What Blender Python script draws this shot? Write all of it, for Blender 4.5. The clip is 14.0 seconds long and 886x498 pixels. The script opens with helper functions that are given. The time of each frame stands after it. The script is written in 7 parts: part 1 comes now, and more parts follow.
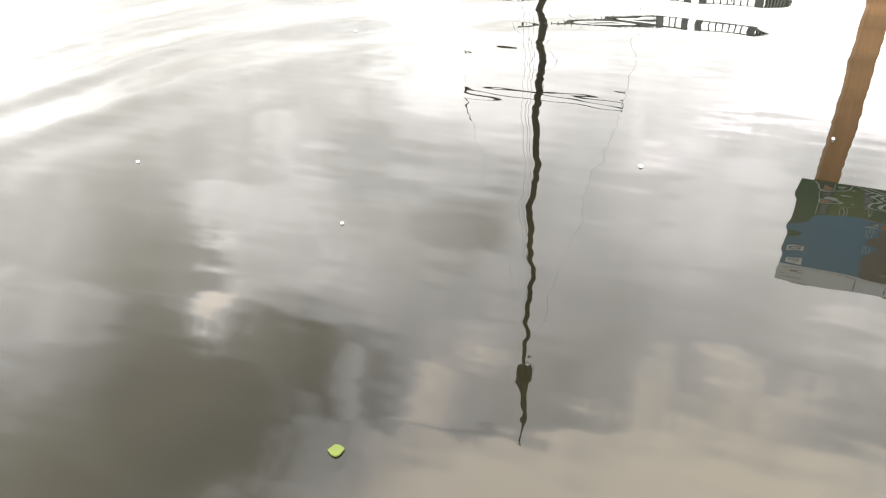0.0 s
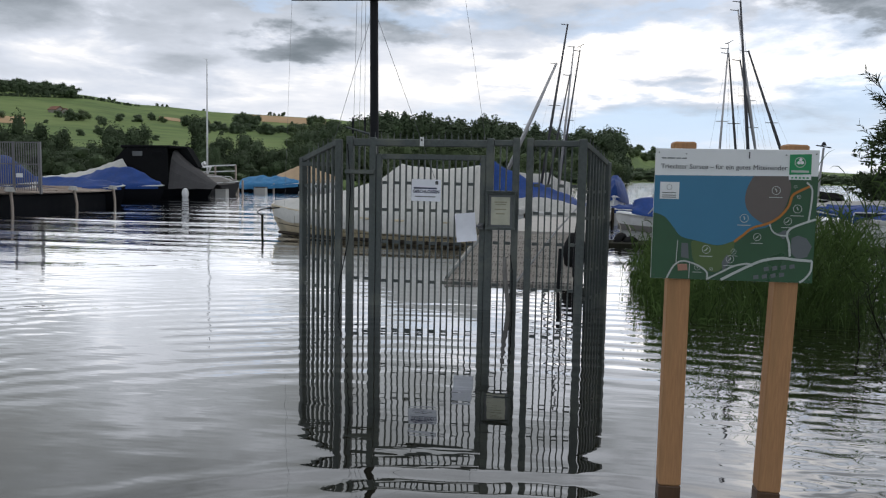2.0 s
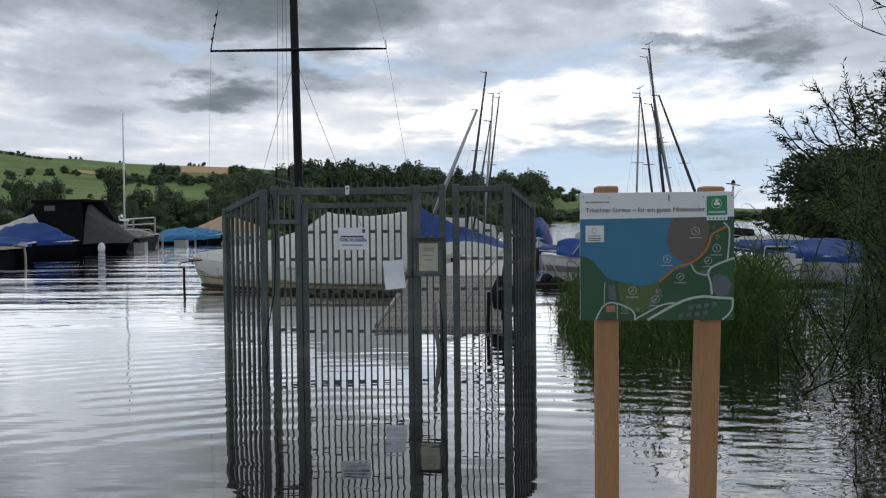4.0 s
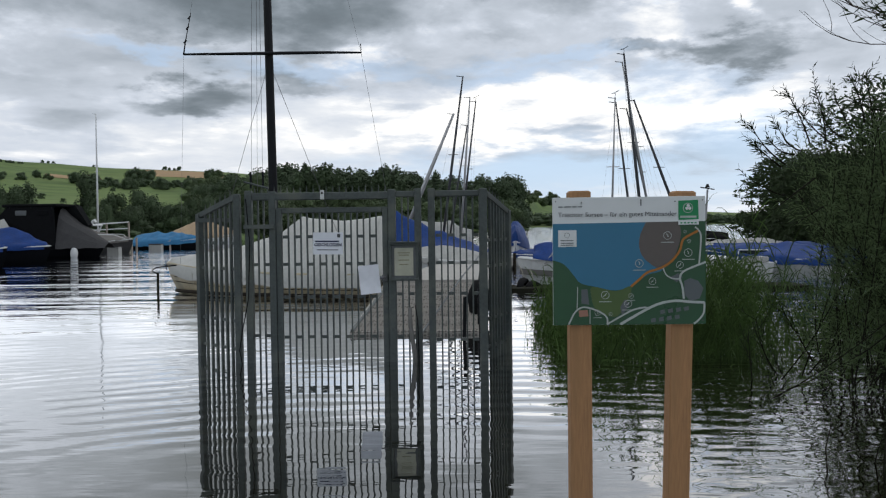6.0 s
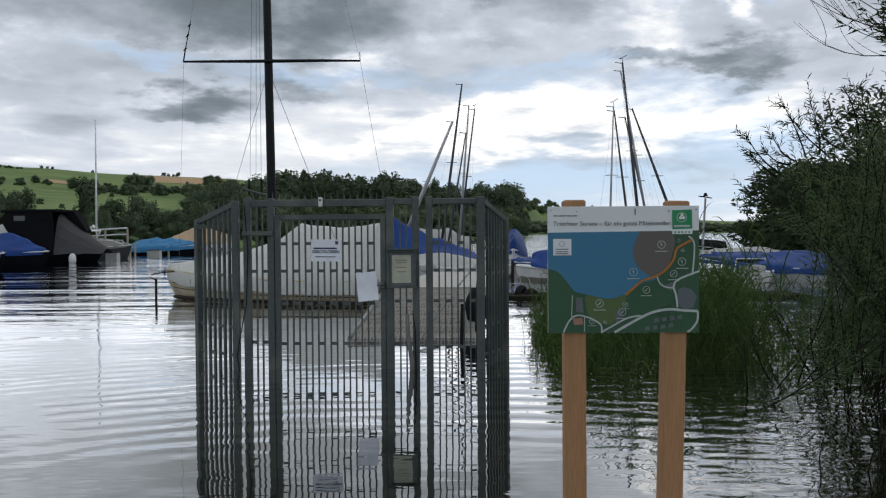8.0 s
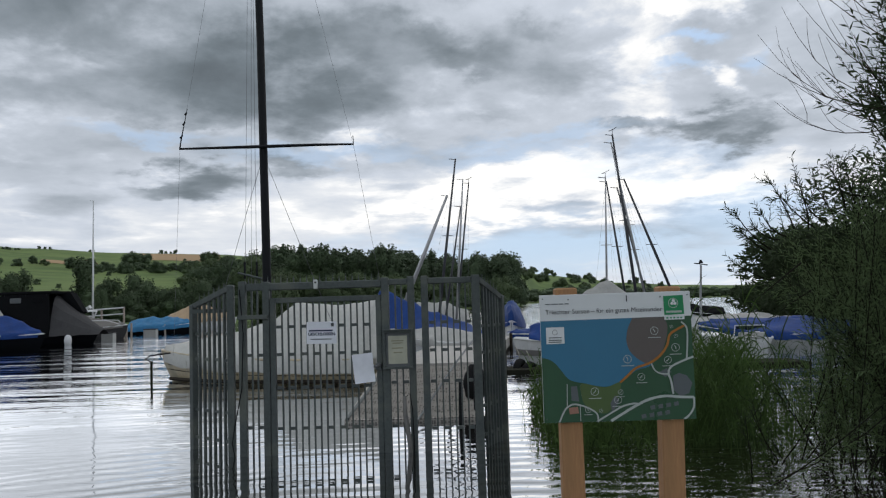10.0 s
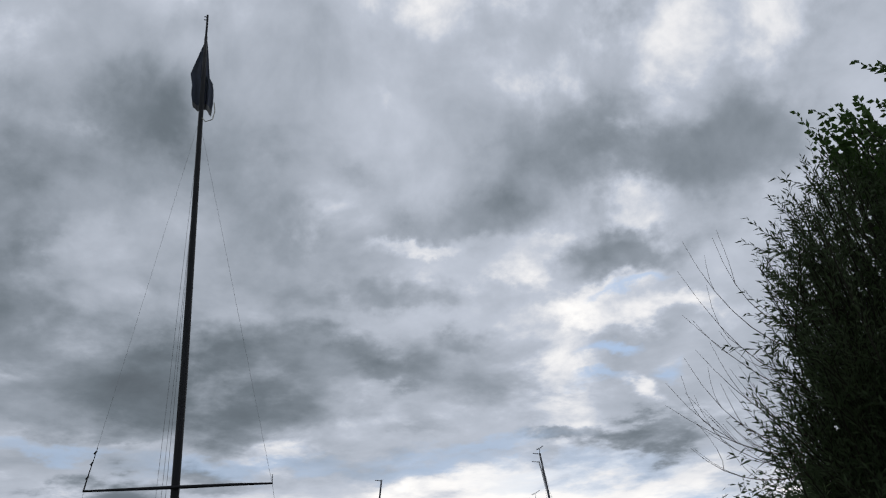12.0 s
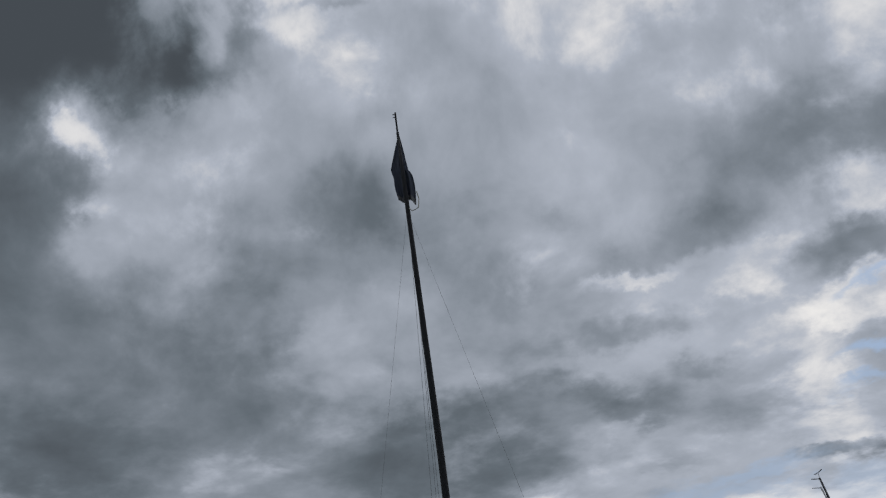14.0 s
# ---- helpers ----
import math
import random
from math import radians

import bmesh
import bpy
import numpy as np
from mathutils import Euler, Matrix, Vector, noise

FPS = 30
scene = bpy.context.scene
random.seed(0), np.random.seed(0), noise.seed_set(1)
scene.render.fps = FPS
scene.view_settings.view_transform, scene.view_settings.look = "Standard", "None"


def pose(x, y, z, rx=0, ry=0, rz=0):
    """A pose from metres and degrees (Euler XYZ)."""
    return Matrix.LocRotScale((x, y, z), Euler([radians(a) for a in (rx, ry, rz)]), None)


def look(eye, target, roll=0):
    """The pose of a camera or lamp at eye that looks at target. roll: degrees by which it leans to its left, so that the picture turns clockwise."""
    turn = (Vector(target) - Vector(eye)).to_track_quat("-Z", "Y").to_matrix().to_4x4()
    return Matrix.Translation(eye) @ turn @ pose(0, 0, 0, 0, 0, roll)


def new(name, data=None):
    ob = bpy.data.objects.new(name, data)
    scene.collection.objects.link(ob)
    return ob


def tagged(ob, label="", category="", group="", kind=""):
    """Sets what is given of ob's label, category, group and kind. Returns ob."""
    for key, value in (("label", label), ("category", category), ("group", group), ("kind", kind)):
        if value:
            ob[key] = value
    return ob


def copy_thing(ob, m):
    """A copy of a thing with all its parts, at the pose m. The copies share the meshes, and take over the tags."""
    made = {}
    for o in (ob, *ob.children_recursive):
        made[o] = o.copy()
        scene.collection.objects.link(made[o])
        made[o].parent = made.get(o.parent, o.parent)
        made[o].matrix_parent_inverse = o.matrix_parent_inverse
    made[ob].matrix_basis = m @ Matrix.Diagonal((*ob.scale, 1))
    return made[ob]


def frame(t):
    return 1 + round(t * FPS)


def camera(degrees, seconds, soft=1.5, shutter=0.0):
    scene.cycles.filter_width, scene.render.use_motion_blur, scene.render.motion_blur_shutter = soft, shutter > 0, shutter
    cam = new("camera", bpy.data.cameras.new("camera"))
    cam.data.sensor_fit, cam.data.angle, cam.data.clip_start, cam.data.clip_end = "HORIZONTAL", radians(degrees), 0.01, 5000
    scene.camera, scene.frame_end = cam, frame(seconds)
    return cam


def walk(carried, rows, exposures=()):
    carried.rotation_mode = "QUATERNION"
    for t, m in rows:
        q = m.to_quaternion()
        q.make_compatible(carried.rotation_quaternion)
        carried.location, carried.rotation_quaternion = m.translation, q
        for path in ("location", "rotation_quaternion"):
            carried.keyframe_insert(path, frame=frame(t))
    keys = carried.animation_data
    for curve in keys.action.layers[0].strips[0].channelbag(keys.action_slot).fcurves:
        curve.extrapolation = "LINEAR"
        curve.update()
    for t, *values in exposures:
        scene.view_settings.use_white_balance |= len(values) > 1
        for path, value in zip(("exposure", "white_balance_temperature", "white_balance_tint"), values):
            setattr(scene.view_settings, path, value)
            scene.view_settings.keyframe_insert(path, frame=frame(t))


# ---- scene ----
cam = camera(59.0, 14.0, soft=1.2)
PATH = [
    (0, (-0.012, -0.116, 0.966), (-0.5753, 1.3751, -0.2424), -2.75),
    (0.3, (0.027, -0.087, 1.055), (-0.5573, 1.5844, 0.1259), -1.58),
    (0.5, (0.01, -0.063, 1.114), (-0.5584, 1.6735, 0.301), 0.05),
    (0.7, (0.026, -0.055, 1.131), (-0.5396, 1.7379, 0.4483), 0.73),
    (1, (0.058, -0.053, 1.156), (-0.457, 1.8183, 0.6709), 0.51),
    (1.5, (0.075, 0.007, 1.191), (-0.2957, 1.9528, 0.9172), 0.94),
    (2, (0.067, 0.005, 1.209), (-0.2108, 1.9771, 1.0266), 1.06),
    (2.5, (0.051, 0.015, 1.218), (-0.1496, 2.0008, 1.0904), 0.57),
    (3, (0.051, 0.014, 1.224), (-0.102, 2.0059, 1.1305), -0.22),
    (5.5, (0.068, 0.035, 1.223), (0.0206, 2.0335, 1.1632), -0.30),
    (6, (0.073, 0.037, 1.227), (0.0358, 2.0358, 1.1699), -0.70),
    (6.5, (0.074, 0.03, 1.23), (0.045, 2.0293, 1.1838), -0.80),
    (7, (0.074, 0.022, 1.229), (0.048, 2.0214, 1.1868), -0.60),
    (9.5, (0.102, 0.002, 1.246), (0.0531, 2.0015, 1.2459), -0.50),
    (10, (0.106, -0.002, 1.307), (0.0826, 1.9923, 1.4485), -1.80),
    (10.5, (0.123, -0.022, 1.378), (0.1386, 1.9456, 1.7359), -3.21),
    (11, (0.13, -0.025, 1.436), (0.2069, 1.8974, 1.9841), -3.32),
    (11.5, (0.126, -0.026, 1.487), (0.2636, 1.8383, 2.1968), -3.53),
    (12, (0.146, -0.083, 1.527), (0.3283, 1.7017, 2.4107), -3.86),
    (12.5, (0.155, -0.146, 1.551), (0.3505, 1.5784, 2.5451), -4.59),
    (13, (0.161, -0.16, 1.565), (0.3305, 1.542, 2.6018), -6.22),
    (13.5, (0.112, -0.18, 1.591), (0.1109, 1.5282, 2.6317), -7.47),
    (14, (0.085, -0.181, 1.612), (-0.2418, 1.4977, 2.6487), -7.53),
]
EXPOSURES = [(0, 2.9, 7400, 10), (0.3, 2.0, 6900, 11), (0.5, 1.33, 6850, 11), (0.8, 1.0, 6800, 11), (1.0, 0.88, 6800, 11), (1.5, 0.64, 6800, 11), (2.0, 0.45, 6500, 9), (2.5, 0.32, 6500, 8), (3.0, 0.25, 6400, 7), (5.5, 0.32, 6400, 7), (9.5, 0.30, 6400, 7), (11.0, 0.08, 6400, 8), (12.5, 0.0, 6280, 9), (13.2, 0.0, 6280, 9), (14.0, -0.3, 6300, 9)]
walk(cam, [(t, look(eye, target, roll)) for t, eye, target, roll in PATH], EXPOSURES)

# ---- world: broken cloud, brightest low in the north and behind the walker ----
world = bpy.data.worlds.new("sky")
scene.world = world
world.use_nodes = True
SUN_AZ, SUN_EL = 16.0, 40.0


def build_sky():
    nt = world.node_tree
    nt.nodes.clear()
    N, L = nt.nodes.new, nt.links.new

    def put(socket, value):
        if hasattr(value, "is_output"):
            L(value, socket)
        else:
            socket.default_value = value

    def math_(op, a, b=0.0, c=0.0, clamp=False):
        n = N("ShaderNodeMath")
        n.operation, n.use_clamp = op, clamp
        for k, v in enumerate((a, b, c)):
            put(n.inputs[k], v)
        return n.outputs[0]

    def vec(op, a, b=(0, 0, 0)):
        n = N("ShaderNodeVectorMath")
        n.operation = op
        put(n.inputs[0], a)
        put(n.inputs[1], b)
        return n.outputs["Value"] if op in ("DOT_PRODUCT", "LENGTH") else n.outputs[0]

    def scaled(a, f):
        n = N("ShaderNodeVectorMath")
        n.operation = "SCALE"
        put(n.inputs[0], a)
        put(n.inputs["Scale"], f)
        return n.outputs[0]

    def ranged(v, a, b, c, d, kind="SMOOTHSTEP"):
        n = N("ShaderNodeMapRange")
        n.interpolation_type = kind
        for k, x in enumerate((v, a, b, c, d)):
            put(n.inputs[k], x)
        return n.outputs[0]

    def fbm(v, scale, detail, rough, dist=0.0):
        n = N("ShaderNodeTexNoise")
        L(v, n.inputs["Vector"])
        for k, x in (("Scale", scale), ("Detail", detail), ("Roughness", rough), ("Distortion", dist)):
            n.inputs[k].default_value = x
        return n

    d = N("ShaderNodeTexCoord").outputs["Generated"]
    sep = N("ShaderNodeSeparateXYZ")
    L(d, sep.inputs[0])
    height = math_("ADD", math_("MAXIMUM", sep.outputs[2], 0.0), 0.16)
    flat = N("ShaderNodeCombineXYZ")
    L(math_("DIVIDE", sep.outputs[0], height), flat.inputs[0])
    L(math_("DIVIDE", sep.outputs[1], height), flat.inputs[1])
    plane = flat.outputs[0]
    # drawn out into layers towards the horizon
    lift = math_("DIVIDE", math_("MULTIPLY", math_("MAXIMUM", sep.outputs[2], 0.0), 2.3), math_("ADD", math_("MAXIMUM", sep.outputs[2], 0.0), 0.3))
    bent = N("ShaderNodeCombineXYZ")
    L(sep.outputs[0], bent.inputs[0])
    L(sep.outputs[1], bent.inputs[1])
    L(lift, bent.inputs[2])
    layer = bent.outputs[0]
    warp = fbm(layer, 8.0, 6.0, 0.6)
    d2 = vec("ADD", d, scaled(vec("SUBTRACT", warp.outputs["Color"], (0.5, 0.5, 0.5)), 0.13))
    n1 = fbm(plane, 0.8, 6.0, 0.5, 0.4).outputs[0]
    n2 = fbm(layer, 3.4, 8.0, 0.52, 0.2).outputs[0]
    n3 = fbm(layer, 9.0, 8.0, 0.56, 0.2).outputs[0]
    edge = fbm(layer, 6.0, 11.0, 0.54, 0.15).outputs[0]
    lum = math_("MULTIPLY_ADD", math_("SUBTRACT", n1, 0.5), 0.26, 0.52)
    lum = math_("MULTIPLY_ADD", math_("SUBTRACT", n2, 0.5), 0.42, lum)
    lum = math_("MULTIPLY_ADD", math_("SUBTRACT", n3, 0.5), 0.34, lum)
    # paler towards the horizon, and to the open sky behind
    lum = math_("ADD", lum, ranged(sep.outputs[2], 0.02, 0.2, 0.15, 0.0))
    lum = math_("ADD", lum, ranged(sep.outputs[1], 0.25, -0.6, 0.0, -0.04))
    # cloud masses: azimuth, elevation, half width, half height in degrees, how strongly they gather dark or lit cloud
    dark, lit, soft = edge, n3, 0.0
    for az, el, ra, re, amp in CLOUDS:
        a, e = radians(az), radians(el)
        east = Vector((math.cos(a), -math.sin(a), 0)) / math.sin(radians(ra))
        up = Vector((-math.sin(e) * math.sin(a), -math.sin(e) * math.cos(a), math.cos(e))) / math.sin(radians(re))
        pair = N("ShaderNodeCombineXYZ")
        L(vec("DOT_PRODUCT", d2, tuple(east)), pair.inputs[0])
        L(vec("DOT_PRODUCT", d2, tuple(up)), pair.inputs[1])
        m_ = ranged(vec("LENGTH", pair.outputs[0]), 1.5, 0.3, 0.0, 1.0)
        soft = math_("MULTIPLY_ADD", m_, amp * (0.32 if amp < 0 else 0.42), soft)
        if amp < 0:
            dark = math_("MULTIPLY_ADD", m_, -amp * 0.7, dark)
        else:
            lit = math_("MULTIPLY_ADD", m_, amp * 0.85, lit)
    lum = math_("ADD", lum, soft)
    lum = math_("ADD", lum, ranged(dark, 0.50, 0.82, 0.0, -0.16))
    lum = math_("ADD", lum, ranged(lit, 0.56, 0.86, 0.0, 0.20))
    ramp = N("ShaderNodeValToRGB")
    soft_floor = N("ShaderNodeMath")
    soft_floor.operation = "SMOOTH_MAX"
    L(lum, soft_floor.inputs[0])
    soft_floor.inputs[1].default_value, soft_floor.inputs[2].default_value = 0.05, 0.15
    L(soft_floor.outputs[0], ramp.inputs[0])
    el = ramp.color_ramp.elements
    el[0].position, el[0].color = 0.02, (0.060, 0.068, 0.078, 1)
    el[1].position, el[1].color = 1.0, (1.17, 1.11, 1.04, 1)
    for p, c in ((0.2, (0.155, 0.180, 0.205)), (0.38, (0.300, 0.330, 0.375)), (0.58, (0.53, 0.56, 0.63)), (0.78, (0.86, 0.84, 0.84))):
        el.new(p).color = (*c, 1)
    sky = N("ShaderNodeTexSky")
    sky.sky_type, sky.sun_disc = "NISHITA", False
    sky.sun_elevation, sky.sun_rotation = radians(SUN_EL), radians(SUN_AZ)
    blue = scaled(sky.outputs[0], 0.10)
    gap = 0.0
    for az, e_, ra, re, amp in BLUE_GAPS:
        a, e = radians(az), radians(e_)
        east = Vector((math.cos(a), -math.sin(a), 0)) / math.sin(radians(ra))
        up = Vector((-math.sin(e) * math.sin(a), -math.sin(e) * math.cos(a), math.cos(e))) / math.sin(radians(re))
        pair = N("ShaderNodeCombineXYZ")
        L(vec("DOT_PRODUCT", d2, tuple(east)), pair.inputs[0])
        L(vec("DOT_PRODUCT", d2, tuple(up)), pair.inputs[1])
        gap = math_("MAXIMUM", gap, ranged(vec("LENGTH", pair.outputs[0]), 1.5, 0.2, 0.0, amp))
    mix = N("ShaderNodeMix")
    mix.data_type = "RGBA"
    L(gap, mix.inputs["Factor"])
    L(ramp.outputs[0], mix.inputs["A"])
    # blue seen through thin cloud
    tint = N("ShaderNodeMix")
    tint.data_type = "RGBA"
    tint.inputs["Factor"].default_value = 0.82
    L(blue, tint.inputs["A"])
    tint.inputs["B"].default_value = (0.34, 0.48, 0.70, 1)
    L(tint.outputs["Result"], mix.inputs["B"])
    bg = N("ShaderNodeBackground")
    L(mix.outputs["Result"], bg.inputs[0])
    bg.inputs[1].default_value = 1.0
    L(bg.outputs[0], N("ShaderNodeOutputWorld").inputs[0])


# low along the horizon
CLOUDS_LOW = [(-29, 6, 10, 4, -0.07), (20, 11.9, 6.5, 1.0, -0.2), (13.6, 12.4, 2.6, 0.7, -0.16), (-17.8, 9.4, 3.0, 1.2, -0.46), (-11.8, 10.1, 2.6, 1.0, -0.32), (-20.5, 8.9, 2.2, 0.7, -0.24), (0, 11.3, 5, 1.0, -0.1), (7, 8.0, 17, 2.4, 0.34), (14, 13.5, 11, 4, 0.12), (-15, 7, 7, 1.6, 0.06), (-15, 12.3, 13, 0.9, 0.14), (8, 5.0, 11, 2.0, -0.26), (24, 8, 8, 2.0, 0.12), (22, 5.6, 7, 2.0, -0.16), (-35, 18, 9, 7, -0.27)]
# the heavy cloud low in the north-west
CLOUDS_MASS = [(-17.0, 15.8, 9.5, 3.7, -0.29), (-7.5, 17.9, 9.5, 3.3, -0.34), (-12.3, 13.7, 6.2, 2.5, -0.22), (-0.8, 19.0, 2.5, 1.4, -0.19), (1.7, 17.3, 2.5, 1.2, -0.17), (6.8, 17.4, 5.4, 3.3, -0.17), (3.2, 14.1, 3.3, 1.2, -0.19), (7.0, 19.8, 2.5, 1.0, -0.12), (-24.2, 19.0, 5.0, 3.3, -0.09)]
# grey veils above it
CLOUDS_WEST = [(-25.0, 26.6, 8.3, 6.2, -0.05), (-20.0, 34.2, 8.3, 5.0, -0.1), (-26.4, 23.0, 4.1, 2.5, -0.04), (-4.3, 28.4, 8.3, 3.3, -0.1), (-8.2, 34.7, 2.5, 1.2, -0.08), (3.8, 23.3, 7.4, 1.2, -0.15), (-5.0, 40.4, 5.4, 5.0, -0.05), (-23.5, 24.6, 2.5, 1.2, 0.1), (-20.8, 21.9, 10.3, 1.4, 0.06), (-2.5, 21.7, 10.3, 1.2, 0.08)]
# the broken dark band
CLOUDS_BAND = [(8.3, 28.4, 5.4, 2.1, -0.3), (16.1, 32.5, 7.0, 3.7, -0.26), (20.0, 24.1, 5.4, 1.9, -0.3), (28.1, 30.2, 6.6, 2.9, -0.24), (-0.5, 31.7, 2.1, 1.0, -0.14), (37.6, 36.4, 4.5, 2.1, -0.18), (25.3, 41.6, 3.3, 1.7, -0.1), (14.6, 12.2, 2.5, 0.7, -0.24), (18.8, 11.3, 4.5, 0.9, -0.28)]
# sunlit edges and thin places
CLOUDS_LIT = [(21.5, 27.1, 2.5, 1.7, 0.16), (24.8, 33.3, 2.9, 1.4, 0.11), (6.4, 33.9, 3.7, 2.5, 0.05), (4.9, 26.5, 5.8, 0.7, 0.2), (13.9, 25.3, 3.6, 1.6, 0.24), (17.3, 21.6, 4.5, 1.7, 0.36), (22.0, 19.7, 3.7, 1.0, 0.3), (13.6, 20.0, 3.7, 1.7, 0.18), (14.4, 16.7, 2.5, 1.7, 0.21), (19.4, 14.5, 1.2, 1.0, 0.26), (-0.0, 14.6, 2.5, 0.8, 0.15), (8.4, 42.9, 5.8, 2.9, 0.07), (16.5, 39.7, 5.0, 2.5, 0.1), (29.4, 37.4, 4.5, 2.1, 0.11), (-17.9, 42.9, 8.3, 1.2, 0.08)]
# dark cloud high in the west
CLOUDS_HIGH = [(-41.2, 45.7, 7.9, 3.7, -0.8), (-33.4, 43.9, 2.5, 2.1, -0.5), (-48.5, 42.3, 3.3, 5.0, -0.45), (-45.3, 34.5, 3.7, 5.0, -0.42), (-39.8, 26.0, 7.9, 4.5, -0.34), (-28.1, 25.7, 2.9, 5.8, -0.24), (-39.0, 18.0, 8.3, 2.5, -0.16), (-18.6, 35.6, 3.7, 2.9, -0.16), (-23.7, 29.6, 5.0, 3.7, -0.08), (-18.6, 49.0, 2.5, 0.7, -0.32), (-25.1, 19.3, 2.9, 2.5, -0.1), (-18.6, 15.8, 5.4, 1.7, -0.12)]
# bright breaks beside it
CLOUDS_GLOW = [(-41.6, 38.9, 1.2, 1.7, 0.34), (-37.5, 38.0, 7.4, 1.7, 0.1), (-40.3, 33.8, 1.7, 1.2, 0.18), (-31.0, 46.0, 1.7, 2.5, 0.22), (-23.3, 47.1, 2.5, 1.2, 0.18), (-16.8, 44.4, 2.5, 1.7, 0.18), (6.1, 43.4, 3.7, 2.1, 0.06), (-33.7, 32.6, 6.6, 2.5, 0.06), (-21.1, 25.9, 2.5, 1.2, 0.12)]
# overhead
CLOUDS_OVER = [(-44, 14, 9, 7, -0.3), (-55, 30, 10, 8, -0.35), (-60, 52, 20, 10, -0.75), (-60, 44, 12, 7, -0.45), (-48, 57, 10, 6, -0.4), (-4, 58, 24, 7, 0.85), (14, 49, 11, 6, 0.36), (-16, 53, 10, 4, 0.2), (-27, 57, 10, 5, 0.3), (32, 38, 13, 4, 0.16)]
CLOUDS = CLOUDS_LOW + CLOUDS_MASS + CLOUDS_WEST + CLOUDS_BAND + CLOUDS_LIT + CLOUDS_HIGH + CLOUDS_GLOW + CLOUDS_OVER
BLUE_GAPS = [(20, 2.6, 8, 2.0, 0.95), (-8, 11.2, 8, 0.7, 0.45), (4, 11.0, 6, 0.9, 0.5), (15, 9.8, 7, 0.8, 0.35), (9, 3.4, 17, 2.2, 0.95), (21, 5.6, 6, 1.8, 0.75), (17.5, 17.9, 1.7, 0.6, 0.9), (16.5, 15.6, 2.1, 0.5, 0.7), (21.8, 15.8, 1.2, 0.7, 0.7), (19.9, 21.8, 2.5, 0.4, 0.7), (8.9, 12.0, 5.4, 0.6, 0.5), (-21.7, 11.9, 4.5, 0.6, 0.5)]
build_sky()

sun = new("sun", bpy.data.lights.new("sun", "SUN"))
sun.data.energy, sun.data.angle, sun.data.color = 0.5, radians(150), (1.0, 0.95, 0.88)
sun.matrix_world = look((0, 0, 0), (-math.sin(radians(SUN_AZ)) * math.cos(radians(SUN_EL)), -math.cos(radians(SUN_AZ)) * math.cos(radians(SUN_EL)), -math.sin(radians(SUN_EL))))

# ---- materials ----


